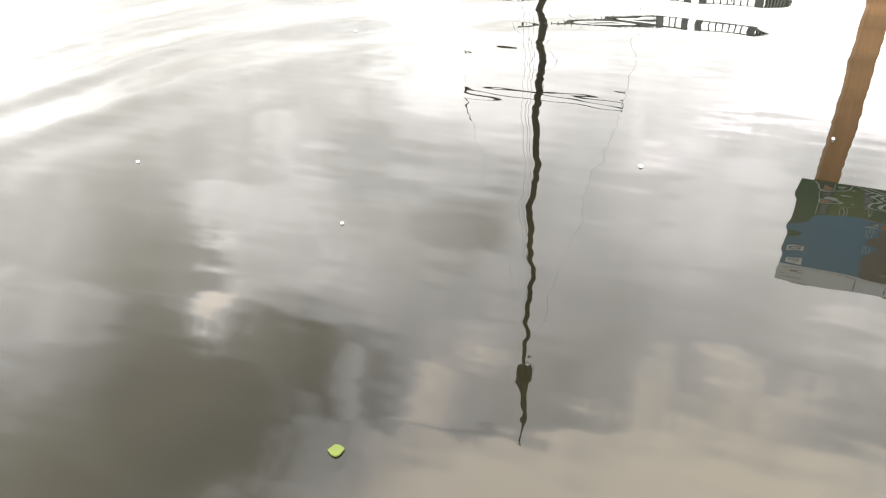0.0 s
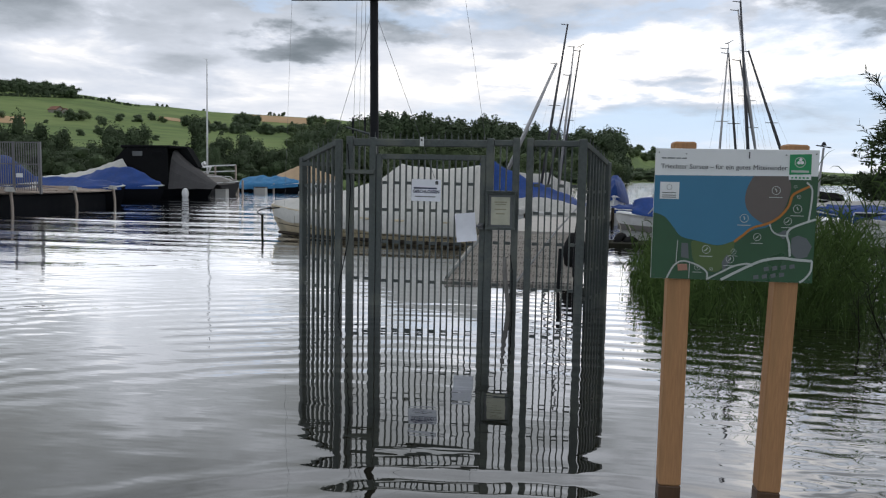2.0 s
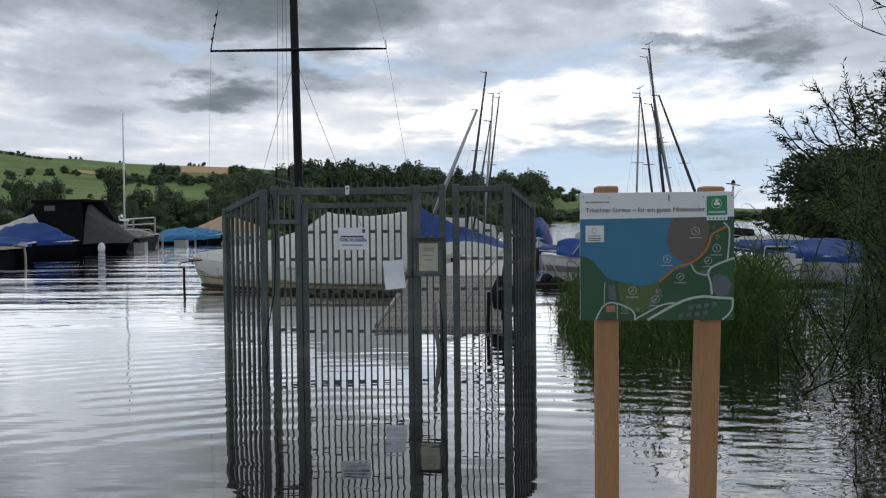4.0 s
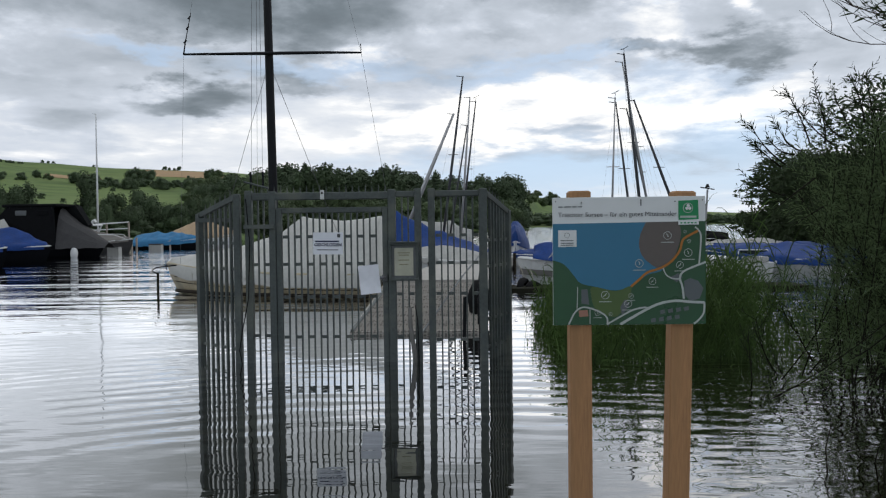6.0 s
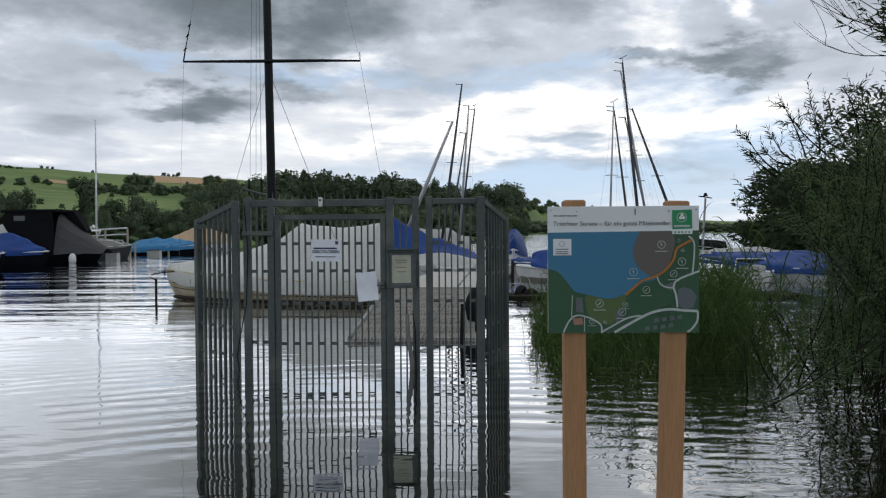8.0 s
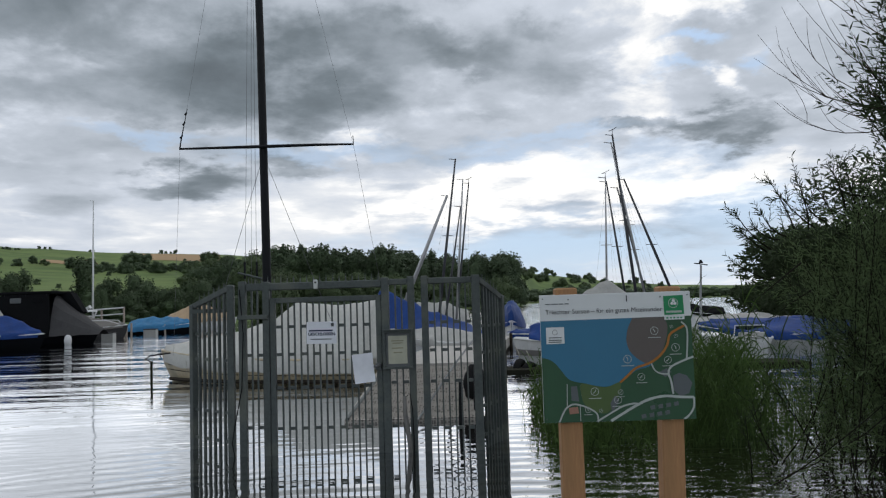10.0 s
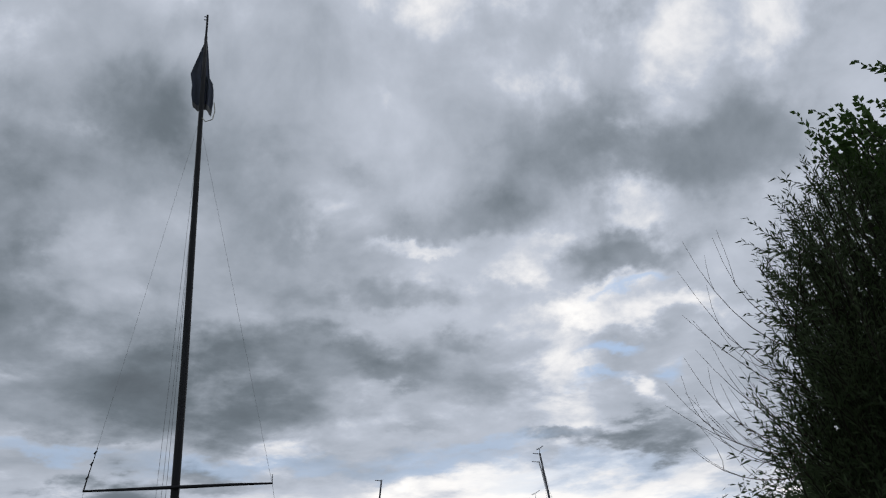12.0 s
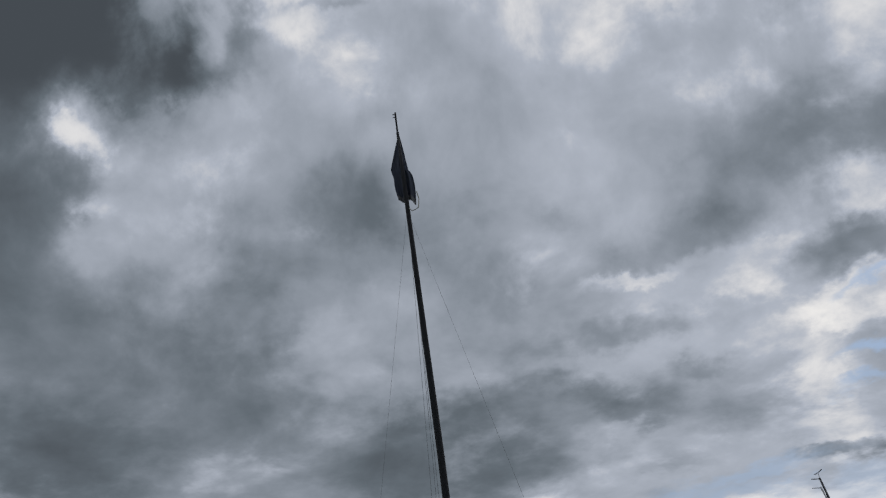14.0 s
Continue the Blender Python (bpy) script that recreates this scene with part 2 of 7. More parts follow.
def material(name, color, rough=0.6, metal=0.0, vary=0.12, fine=30.0, coarse=2.5, bump=0.0, bump_scale=60.0, stain=None, stain_at=0.62, island=0.0, spec=0.5, stretch=(1, 1, 1), thin=0.0, mesh=0):
    """A surface with grain at two scales, optional stains and fine relief."""
    m = bpy.data.materials.new(name)
    m.use_nodes = True
    nt = m.node_tree
    N, L = nt.nodes.new, nt.links.new
    p = nt.nodes["Principled BSDF"]
    p.inputs["Metallic"].default_value = metal
    p.inputs["Specular IOR Level"].default_value = spec
    tc = N("ShaderNodeTexCoord")
    mp = N("ShaderNodeMapping")
    mp.inputs["Scale"].default_value = stretch
    L(tc.outputs["Object"], mp.inputs[0])
    a, b = N("ShaderNodeTexNoise"), N("ShaderNodeTexNoise")
    for n, s in ((a, fine), (b, coarse)):
        n.inputs["Scale"].default_value, n.inputs["Detail"].default_value, n.inputs["Roughness"].default_value = s, 5.0, 0.6
        L(mp.outputs[0], n.inputs["Vector"])
    add = N("ShaderNodeMath")
    add.operation = "ADD"
    L(a.outputs[0], add.inputs[0])
    L(b.outputs[0], add.inputs[1])
    last = add.outputs[0]
    if island:
        geo = N("ShaderNodeNewGeometry")
        mad = N("ShaderNodeMath")
        mad.operation = "MULTIPLY_ADD"
        L(geo.outputs["Random Per Island"], mad.inputs[0])
        mad.inputs[1].default_value = island
        L(last, mad.inputs[2])
        last = mad.outputs[0]
    rng = N("ShaderNodeMapRange")
    L(last, rng.inputs[0])
    for k, v in enumerate((0.6, 1.4 + island, 1 - vary, 1 + vary)):
        rng.inputs[k + 1].default_value = v
    mul = N("ShaderNodeVectorMath")
    mul.operation = "SCALE"
    mul.inputs[0].default_value = color
    L(rng.outputs[0], mul.inputs["Scale"])
    out = mul.outputs[0]
    if stain:
        mx = N("ShaderNodeMix")
        mx.data_type = "RGBA"
        sr = N("ShaderNodeMapRange")
        L(b.outputs[0], sr.inputs[0])
        for k, v in enumerate((stain_at - 0.08, stain_at + 0.08, 0, 0.8)):
            sr.inputs[k + 1].default_value = v
        L(sr.outputs[0], mx.inputs["Factor"])
        L(out, mx.inputs["A"])
        mx.inputs["B"].default_value = (*stain, 1)
        out = mx.outputs["Result"]
    if mesh:
        # open holes of a grating
        vo, hole, mh = N("ShaderNodeTexVoronoi"), N("ShaderNodeMapRange"), N("ShaderNodeMix")
        vo.inputs["Scale"].default_value, vo.inputs["Randomness"].default_value = mesh, 0.35
        L(mp.outputs[0], vo.inputs["Vector"])
        L(vo.outputs["Distance"], hole.inputs[0])
        for k, v in enumerate((0.28, 0.42, 0.75, 0.0)):
            hole.inputs[k + 1].default_value = v
        mh.data_type = "RGBA"
        L(hole.outputs[0], mh.inputs["Factor"])
        L(out, mh.inputs["A"])
        mh.inputs["B"].default_value = (0.08, 0.075, 0.07, 1)
        out = mh.outputs["Result"]
    L(out, p.inputs["Base Color"])
    rr = N("ShaderNodeMapRange")
    L(b.outputs[0], rr.inputs[0])
    for k, v in enumerate((0.3, 0.7, max(rough - 0.12, 0.02), min(rough + 0.12, 1))):
        rr.inputs[k + 1].default_value = v
    L(rr.outputs[0], p.inputs["Roughness"])
    if bump:
        bn = N("ShaderNodeTexNoise")
        bn.inputs["Scale"].default_value, bn.inputs["Detail"].default_value = bump_scale, 4.0
        L(mp.outputs[0], bn.inputs["Vector"])
        bp = N("ShaderNodeBump")
        bp.inputs["Strength"].default_value, bp.inputs["Distance"].default_value = 0.7, bump
        L(bn.outputs[0], bp.inputs["Height"])
        L(bp.outputs[0], p.inputs["Normal"])
    if thin:
        # leaves let part of the light through
        glow, both = N("ShaderNodeBsdfTranslucent"), N("ShaderNodeMixShader")
        L(out, glow.inputs["Color"])
        both.inputs[0].default_value = thin
        L(p.outputs[0], both.inputs[1])
        L(glow.outputs[0], both.inputs[2])
        L(both.outputs[0], nt.nodes["Material Output"].inputs["Surface"])
    return m


def water_material():
    m = bpy.data.materials.new("lake_water")
    m.use_nodes = True
    nt = m.node_tree
    N, L = nt.nodes.new, nt.links.new
    p = nt.nodes["Principled BSDF"]
    tc = N("ShaderNodeTexCoord").outputs["Object"]

    def waves(scale, sx, sy, detail, rough=0.5, turn=0.0, off=0.0):
        mp = N("ShaderNodeMapping")
        mp.inputs["Scale"].default_value = (sx, sy, 1)
        mp.inputs["Rotation"].default_value = (0, 0, radians(turn))
        mp.inputs["Location"].default_value = (off, off * 0.7, 0)
        L(tc, mp.inputs[0])
        n = N("ShaderNodeTexNoise")
        n.inputs["Scale"].default_value, n.inputs["Detail"].default_value, n.inputs["Roughness"].default_value = scale, detail, rough
        L(mp.outputs[0], n.inputs["Vector"])
        return n.outputs[0]

    def op(kind, a, b, c=0.0):
        n = N("ShaderNodeMath")
        n.operation = kind
        for k, v in enumerate((a, b, c)):
            if hasattr(v, "is_output"):
                L(v, n.inputs[k])
            else:
                n.inputs[k].default_value = v
        return n.outputs[0]

    def rng(v, a, b, c, d):
        n = N("ShaderNodeMapRange")
        n.interpolation_type = "SMOOTHSTEP"
        L(v, n.inputs[0])
        for k, x in enumerate((a, b, c, d)):
            n.inputs[k + 1].default_value = x
        return n.outputs[0]

    # rings that run out from where the walker stands
    sub = N("ShaderNodeVectorMath")
    sub.operation = "SUBTRACT"
    L(tc, sub.inputs[0])
    sub.inputs[1].default_value = (0.1, 0.25, 0)
    ln = N("ShaderNodeVectorMath")
    ln.operation = "LENGTH"
    L(sub.outputs[0], ln.inputs[0])
    r = ln.outputs["Value"]
    bent = op("MULTIPLY_ADD", waves(1.2, 1, 1, 2.0), 0.22, r)
    ring = op("SINE", op("MULTIPLY", bent, 2 * math.pi / 0.30), 0.0)
    reach = op("MULTIPLY", rng(r, 1.6, 2.4, 0.0, 1.0), rng(r, 2.75, 3.3, 1.0, 0.12))
    ring = op("MULTIPLY", op("MULTIPLY", ring, reach), RING)
    # older rings further out, broken up
    old = op("SINE", op("MULTIPLY", bent, 2 * math.pi / 0.27), 0.0)
    old = op("MULTIPLY", old, op("MULTIPLY", rng(r, 3.4, 5.2, 0.0, 1.0), rng(r, 6.5, 9.0, 1.0, 0.0)))
    old = op("MULTIPLY", old, rng(waves(0.5, 1, 1, 2.0, 0.5, 0, 2.0), 0.38, 0.60, 0.0001, 0.0014))
    ring = op("ADD", ring, old)
    slow = op("MULTIPLY", waves(1.0, 0.45, 1.6, 1.5), SWELL)
    small = op("MULTIPLY", waves(1.0, 2.2, 7.5, 2.0, 0.45, 4.0, 3.1), CHOP)
    # breeze on the open water, calm in the lee of the bank
    breeze = rng(waves(0.12, 1, 1, 2.0, 0.5, 0, 9.0), 0.35, 0.65, 0.55, 1.5)
    open_ = rng(N_sep(nt, tc, 1), 6.5, 16.0, 1.0, 2.6)
    near = rng(N_sep(nt, tc, 1), 2.2, 4.4, 0.7, 1.45)
    # long low waves out between the berths, and a fine jabble along the reeds
    across = rng(N_sep(nt, tc, 1), 6.0, 13.0, 0.0, LONG)
    long_ = op("MULTIPLY", waves(1.0, 0.12, 0.80, 1.4, 0.4, 3.0, 1.7), across)
    side = rng(N_sep(nt, tc, 0), 0.5, 1.6, 0.0, JABBLE)
    fine = op("MULTIPLY", waves(1.0, 3.6, 7.0, 1.0, 0.5, 12.0, 6.0), side)
    h = op("ADD", op("MULTIPLY", op("ADD", slow, op("MULTIPLY", small, op("MULTIPLY", open_, near))), breeze), ring)
    h = op("ADD", op("ADD", h, long_), fine)
    bp = N("ShaderNodeBump")
    bp.inputs["Strength"].default_value, bp.inputs["Distance"].default_value = 1.0, 1.0
    L(h, bp.inputs["Height"])
    # silt in the shallows, and the sky's mirror, stronger towards grazing
    mx = N("ShaderNodeMix")
    mx.data_type = "RGBA"
    L(rng(waves(0.9, 1, 1, 4.0, 0.6, 0, 5.0), 0.35, 0.65, 0.0, 1.0), mx.inputs["Factor"])
    mx.inputs["A"].default_value = (*WATER_DARK, 1)
    mx.inputs["B"].default_value = (*WATER_PALE, 1)
    murk, gloss, lw, both = N("ShaderNodeBsdfDiffuse"), N("ShaderNodeBsdfGlossy"), N("ShaderNodeLayerWeight"), N("ShaderNodeMixShader")
    L(mx.outputs["Result"], murk.inputs["Color"])
    gloss.inputs["Roughness"].default_value = 0.012
    gloss.inputs["Color"].default_value = (0.97, 0.98, 1.0, 1)
    lw.inputs["Blend"].default_value = 0.5
    for n in (gloss, lw):
        L(bp.outputs[0], n.inputs["Normal"])
    share = op("MINIMUM", op("MULTIPLY_ADD", op("POWER", lw.outputs["Facing"], 3.7), 1.5, 0.034), 1.0)
    L(share, both.inputs[0])
    L(murk.outputs[0], both.inputs[1])
    L(gloss.outputs[0], both.inputs[2])
    L(both.outputs[0], nt.nodes["Material Output"].inputs["Surface"])
    nt.nodes.remove(p)
    return m


def N_sep(nt, vector, axis):
    n = nt.nodes.new("ShaderNodeSeparateXYZ")
    nt.links.new(vector, n.inputs[0])
    return n.outputs[axis]


LONG, JABBLE = 0.075, 0.013
RING, SWELL, CHOP = 0.0020, 0.009, 0.0022
WATER_DARK, WATER_PALE = (0.0066, 0.0061, 0.0030), (0.0150, 0.0137, 0.0070)

STEEL = material("galvanised_steel", (0.076, 0.090, 0.088), 0.55, 0.2, 0.35, 40, 3, 0.0008, 90, stain=(0.135, 0.145, 0.125), stain_at=0.58)
STEEL_WET = material("weathered_steel", (0.12, 0.13, 0.135), 0.5, 0.3, 0.25, 40, 4)
DARK_PAINT = material("dark_pole_paint", (0.011, 0.012, 0.015), 0.6, 0.0, 0.25, 30, 3, spec=0.2)
WIRE = material("wire_rope", (0.16, 0.16, 0.17), 0.5, 0.5)
ALU = material("mast_aluminium", (0.40, 0.40, 0.41), 0.42, 0.5, 0.12, 20, 2)
MAST_DARK = material("dark_mast", (0.05, 0.052, 0.06), 0.45, 0.1)
TIMBER = material("sawn_timber", (0.36, 0.19, 0.085), 0.75, 0, 0.30, 26, 3, 0.0012, 70, stain=(0.30, 0.17, 0.08), stain_at=0.64, stretch=(6, 6, 0.5))
WET_TIMBER = material("wet_timber", (0.070, 0.034, 0.014), 0.4, 0, 0.3, 26, 3, stretch=(6, 6, 0.5))
OLD_WOOD = material("grey_weathered_wood", (0.34, 0.285, 0.24), 0.85, 0, 0.3, 24, 3, 0.002, 50)
BOARD_WHITE = material("board_white", (0.70, 0.72, 0.73), 0.35, 0, 0.04, 12, 2)
PAPER = material("white_paper", (0.80, 0.82, 0.88), 0.7, 0, 0.05, 20, 5)
INK = material("ink_blue", (0.020, 0.026, 0.075), 0.6)
INK_GREY = material("ink_grey", (0.075, 0.08, 0.09), 0.6)
MAP_BLUE = material("map_blue", (0.032, 0.165, 0.285), 0.35, 0, 0.05, 10, 2)
MAP_GREEN = material("map_green", (0.021, 0.078, 0.034), 0.35, 0, 0.10, 10, 5)
MAP_OLIVE = material("map_olive", (0.070, 0.118, 0.032), 0.35, 0, 0.10, 10, 5)
MAP_BROWN = material("map_brown", (0.110, 0.092, 0.086), 0.35, 0, 0.08)
MAP_GREY = material("map_grey", (0.10, 0.115, 0.125), 0.35, 0, 0.08)
MAP_ROAD = material("map_road", (0.42, 0.46, 0.44), 0.35)
MAP_FAINT = material("faded_print", (0.27, 0.26, 0.18), 0.6, 0, 0.2)
MAP_ORANGE = material("map_orange", (0.36, 0.14, 0.018), 0.35)
MAP_RED = material("map_red", (0.34, 0.17, 0.12), 0.35)
LOGO_GREEN = material("logo_green", (0.010, 0.24, 0.085), 0.35)
GLASS_OLD = material("yellowed_case_paper", (0.46, 0.46, 0.36), 0.4, 0, 0.15, 12, 6)
TARP_BLUE = material("blue_tarpaulin", (0.012, 0.047, 0.195), 0.55, 0, 0.30, 16, 2, 0.012, 6, spec=0.2)
TARP_LIGHT = material("pale_blue_tarpaulin", (0.045, 0.185, 0.36), 0.55, 0, 0.30, 16, 2, 0.012, 6, spec=0.2)
TARP_WHITE = material("white_boat_cover", (0.48, 0.48, 0.45), 0.7, 0, 0.18, 18, 1.6, 0.010, 5, stain=(0.42, 0.42, 0.38))
TARP_GREY = material("grey_boat_cover", (0.062, 0.061, 0.062), 0.8, 0, 0.25, 18, 2, 0.010, 5, spec=0.15)
TARP_PALE = material("pale_grey_cover", (0.36, 0.36, 0.34), 0.7, 0, 0.2, 18, 2, 0.010, 5)
TARP_DARK = material("black_boat_cover", (0.0085, 0.009, 0.010), 0.8, 0, 0.35, 18, 2, 0.010, 5, spec=0.05)
TARP_TAN = material("tan_boat_cover", (0.42, 0.30, 0.18), 0.7, 0, 0.2, 18, 2, 0.010, 5)
TARP_DUN = material("dun_boat_cover", (0.20, 0.19, 0.175), 0.75, 0, 0.25, 18, 2, 0.010, 5, spec=0.15)
HULL_CREAM = material("cream_hull", (0.52, 0.44, 0.29), 0.45, 0, 0.30, 14, 2, stain=(0.30, 0.27, 0.19), stain_at=0.55)
HULL_WHITE = material("white_hull", (0.66, 0.67, 0.67), 0.3, 0, 0.10, 14, 2, stain=(0.45, 0.45, 0.42), stain_at=0.68)
GREY_LEVER_AND_SHADE = material("grey_lever_and_hull_shade", (0.16, 0.155, 0.145), 0.5, 0, 0.25, 14, 2)
BLACK_HULL_AND_SHADE = material("black_hull_and_pier_shade", (0.006, 0.007, 0.009), 0.7, 0, 0.2, spec=0.04)
RUBBER = material("black_rubber", (0.010, 0.010, 0.011), 0.8, 0, 0.2, spec=0.15)
WINDOW = material("tinted_window", (0.022, 0.027, 0.032), 0.08, 0, 0.1)
GRATE = material("grating_deck", (0.43, 0.40, 0.36), 0.75, 0, 0.25, 60, 4, 0.004, 45, mesh=26)
CONCRETE = material("deck_concrete", (0.42, 0.40, 0.37), 0.85, 0, 0.2, 30, 2, 0.002, 40)
STONE = material("lichen_stone", (0.030, 0.023, 0.014), 0.95, 0, 0.6, 60, 16, 0.02, 30, stain=(0.27, 0.225, 0.15), stain_at=0.56, spec=0.15)
BARK = material("willow_bark", (0.045, 0.037, 0.028), 0.9, 0, 0.3, 30, 4, 0.004, 30, spec=0.15)
SHOOT_WOOD = material("willow_shoot_bark", (0.022, 0.022, 0.015), 0.9, 0, 0.3, 30, 4, spec=0.1)
TWIG = material("bare_twig", (0.070, 0.050, 0.038), 0.85, 0, 0.3)
WILLOW = material("willow_leaf", (0.044, 0.064, 0.030), 0.7, 0, 0.50, 8, 1.2, island=0.5, spec=0.12, thin=0.25)
# willow leaf again, its colour brightened to put light on the low thicket
WILLOW_LIT = material("willow_leaf_lit", (0.118, 0.168, 0.078), 0.75, 0, 0.50, 8, 1.2, island=0.9, spec=0.15, thin=0.4)
BROADLEAF = material("broad_leaf", (0.050, 0.092, 0.026), 0.65, 0, 0.40, 8, 1.2, island=0.5, spec=0.2, thin=0.25)
REED = material("reed_blade", (0.070, 0.118, 0.033), 0.7, 0, 0.7, 6, 1.2, island=0.7, spec=0.15, thin=0.22)
FAR_LEAF = material("far_foliage", (0.066, 0.096, 0.048), 0.9, 0, 0.45, 0.4, 0.03, island=0.6)
FAR_LEAF_MID = material("shore_foliage", (0.046, 0.070, 0.031), 0.9, 0, 0.55, 0.4, 0.03, island=0.8)
FAR_LEAF_PALE = material("pale_far_foliage", (0.062, 0.090, 0.036), 0.9, 0, 0.4, 0.4, 0.03, island=0.6)
MEADOW = material("meadow", (0.108, 0.164, 0.049), 0.95, 0, 0.45, 0.06, 0.008, stain=(0.170, 0.220, 0.076), stain_at=0.55, spec=0.2)
STUBBLE = material("ripe_grain_field", (0.36, 0.235, 0.115), 0.9, 0, 0.15, 0.08, 0.01)
ROOF = material("red_brown_roof", (0.20, 0.085, 0.055), 0.85, 0, 0.2, 0.8, 0.2)
HOUSE_WALL = material("pale_render", (0.30, 0.28, 0.25), 0.85, 0, 0.1, 0.8, 0.2)
FLAG = material("navy_flag", (0.035, 0.042, 0.068), 0.8, 0, 0.25, 14, 3)
FLAG_PALE = material("pale_flag_band", (0.115, 0.115, 0.125), 0.8, 0, 0.25, 14, 3)
ROPE = material("pale_rope", (0.34, 0.32, 0.27), 0.85)
LEAF_YELLOW = material("fallen_leaf", (0.10, 0.14, 0.02), 0.7, 0, 0.2)


# ---- shaping tools ----
class Shape:
    """Collects points and faces for one mesh."""

    def __init__(self):
        self.v, self.f = [], []

    def add(self, verts, faces):
        k = len(self.v)
        self.v += [tuple(p) for p in verts]
        self.f += [tuple(i + k for i in f) for f in faces]
        return self

    def box(self, x0, x1, y0, y1, z0, z1, bevel=0.0):
        if bevel <= 0:
            v = [(x, y, z) for z in (z0, z1) for y in (y0, y1) for x in (x0, x1)]
            return self.add(v, [(0, 2, 3, 1), (4, 5, 7, 6), (0, 1, 5, 4), (1, 3, 7, 5), (3, 2, 6, 7), (2, 0, 4, 6)])
        b = bevel
        rings = []
        for z, k in ((z0, b), (z0 + b, 0), (z1 - b, 0), (z1, b)):
            c = b * 0.7
            rings.append([(x0 + k + c, y0 + k, z), (x1 - k - c, y0 + k, z), (x1 - k, y0 + k + c, z), (x1 - k, y1 - k - c, z), (x1 - k - c, y1 - k, z), (x0 + k + c, y1 - k, z), (x0 + k, y1 - k - c, z), (x0 + k, y0 + k + c, z)])
        return self.rings(rings, caps=True)

    def rings(self, rings, caps=True, closed=True):
        n = len(rings[0])
        v = [p for r in rings for p in r]
        f = []
        for a in range(len(rings) - 1):
            for b in range(n if closed else n - 1):
                c = (b + 1) % n
                f.append((a * n + b, a * n + c, (a + 1) * n + c, (a + 1) * n + b))
        if caps:
            f.append(tuple(reversed(range(n))))
            f.append(tuple(range((len(rings) - 1) * n, len(rings) * n)))
        return self.add(v, f)

    def tube(self, path, radius, sides=8):
        """A round bar along a path; radius is one number or one for each point."""
        pts = [Vector(p) for p in path]
        rad = radius if isinstance(radius, (list, tuple)) else [radius] * len(pts)
        rings = []
        side = None
        for k, p in enumerate(pts):
            way = (pts[min(k + 1, len(pts) - 1)] - pts[max(k - 1, 0)]).normalized()
            if side is None:
                side = way.cross(Vector((0.3, 0.9, 0.2)) if abs(way.z) > 0.8 else Vector((0, 0, 1))).normalized()
            side = (side - way * side.dot(way)).normalized()
            other = way.cross(side)
            rings.append([p + (side * math.cos(t) + other * math.sin(t)) * rad[k] for t in [2 * math.pi * j / sides for j in range(sides)]])
        return self.rings(rings)

    def prism(self, outline, depth, place=lambda x, y, z: (x, y, z)):
        """A flat outline in x and z, given depth along y."""
        n = len(outline)
        v = [place(x, 0, z) for x, z in outline] + [place(x, depth, z) for x, z in outline]
        f = [tuple(range(n)), tuple(reversed(range(n, 2 * n)))] + [(b, a, n + a, n + b) for a, b in [(k, (k + 1) % n) for k in range(n)]]
        return self.add(v, f)


def to_mesh(name, shape, mat, smooth=False):
    me = bpy.data.meshes.new(name)
    me.from_pydata(shape.v, [], shape.f)
    bm = bmesh.new()
    bm.from_mesh(me)
    bmesh.ops.recalc_face_normals(bm, faces=bm.faces)
    if smooth:
        for f in bm.faces:
            f.smooth = True
    bm.to_mesh(me)
    bm.free()
    me.materials.append(mat)
    return me


def raw_mesh(name, verts, faces, mat, smooth=False):
    """For large leaf masses: no clean-up."""
    me = bpy.data.meshes.new(name)
    me.from_pydata(verts, [], faces)
    me.materials.append(mat)
    if smooth:
        me.polygons.foreach_set("use_smooth", [True] * len(me.polygons))
    return me


def part(name, shape, mat, parent, label="", smooth=False):
    ob = new(name, to_mesh(name, shape, mat, smooth))
    ob.parent = parent
    return tagged(ob, label)


def thing(name, m, label, category, group="", kind=""):
    ob = new(name)
    ob.empty_display_size = 0.1
    ob.matrix_world = m
    return tagged(ob, label, category, group, kind)


def solid(name, shape, mat, label, category="", group="", kind="", smooth=False, m=None):
    ob = new(name, to_mesh(name, shape, mat, smooth))
    if m is not None:
        ob.matrix_world = m
    return tagged(ob, label, category, group, kind)


def lettering(name, text, size, mat, parent, m, label="", bold=0.0):
    cu = bpy.data.curves.new(name, "FONT")
    cu.body, cu.size, cu.extrude, cu.offset = text, size, 0.0004, bold
    tmp = bpy.data.objects.new(name, cu)
    scene.collection.objects.link(tmp)
    dg = bpy.context.evaluated_depsgraph_get()
    me = bpy.data.meshes.new_from_object(tmp.evaluated_get(dg))
    bpy.data.objects.remove(tmp)
    me.materials.clear()
    me.materials.append(mat)
    ob = new(name, me)
    ob.parent = parent
    ob.matrix_basis = m
    return tagged(ob, label)

# ---- the lake, the far shore and its hills ----
rng = random.Random(7)


def lerp_table(table, x):
    if x <= table[0][0]:
        return table[0][1]
    for (a, u), (b, v) in zip(table, table[1:]):
        if x <= b:
            k = (x - a) / (b - a)
            k = k * k * (3 - 2 * k)
            return u + (v - u) * k
    return table[-1][1]


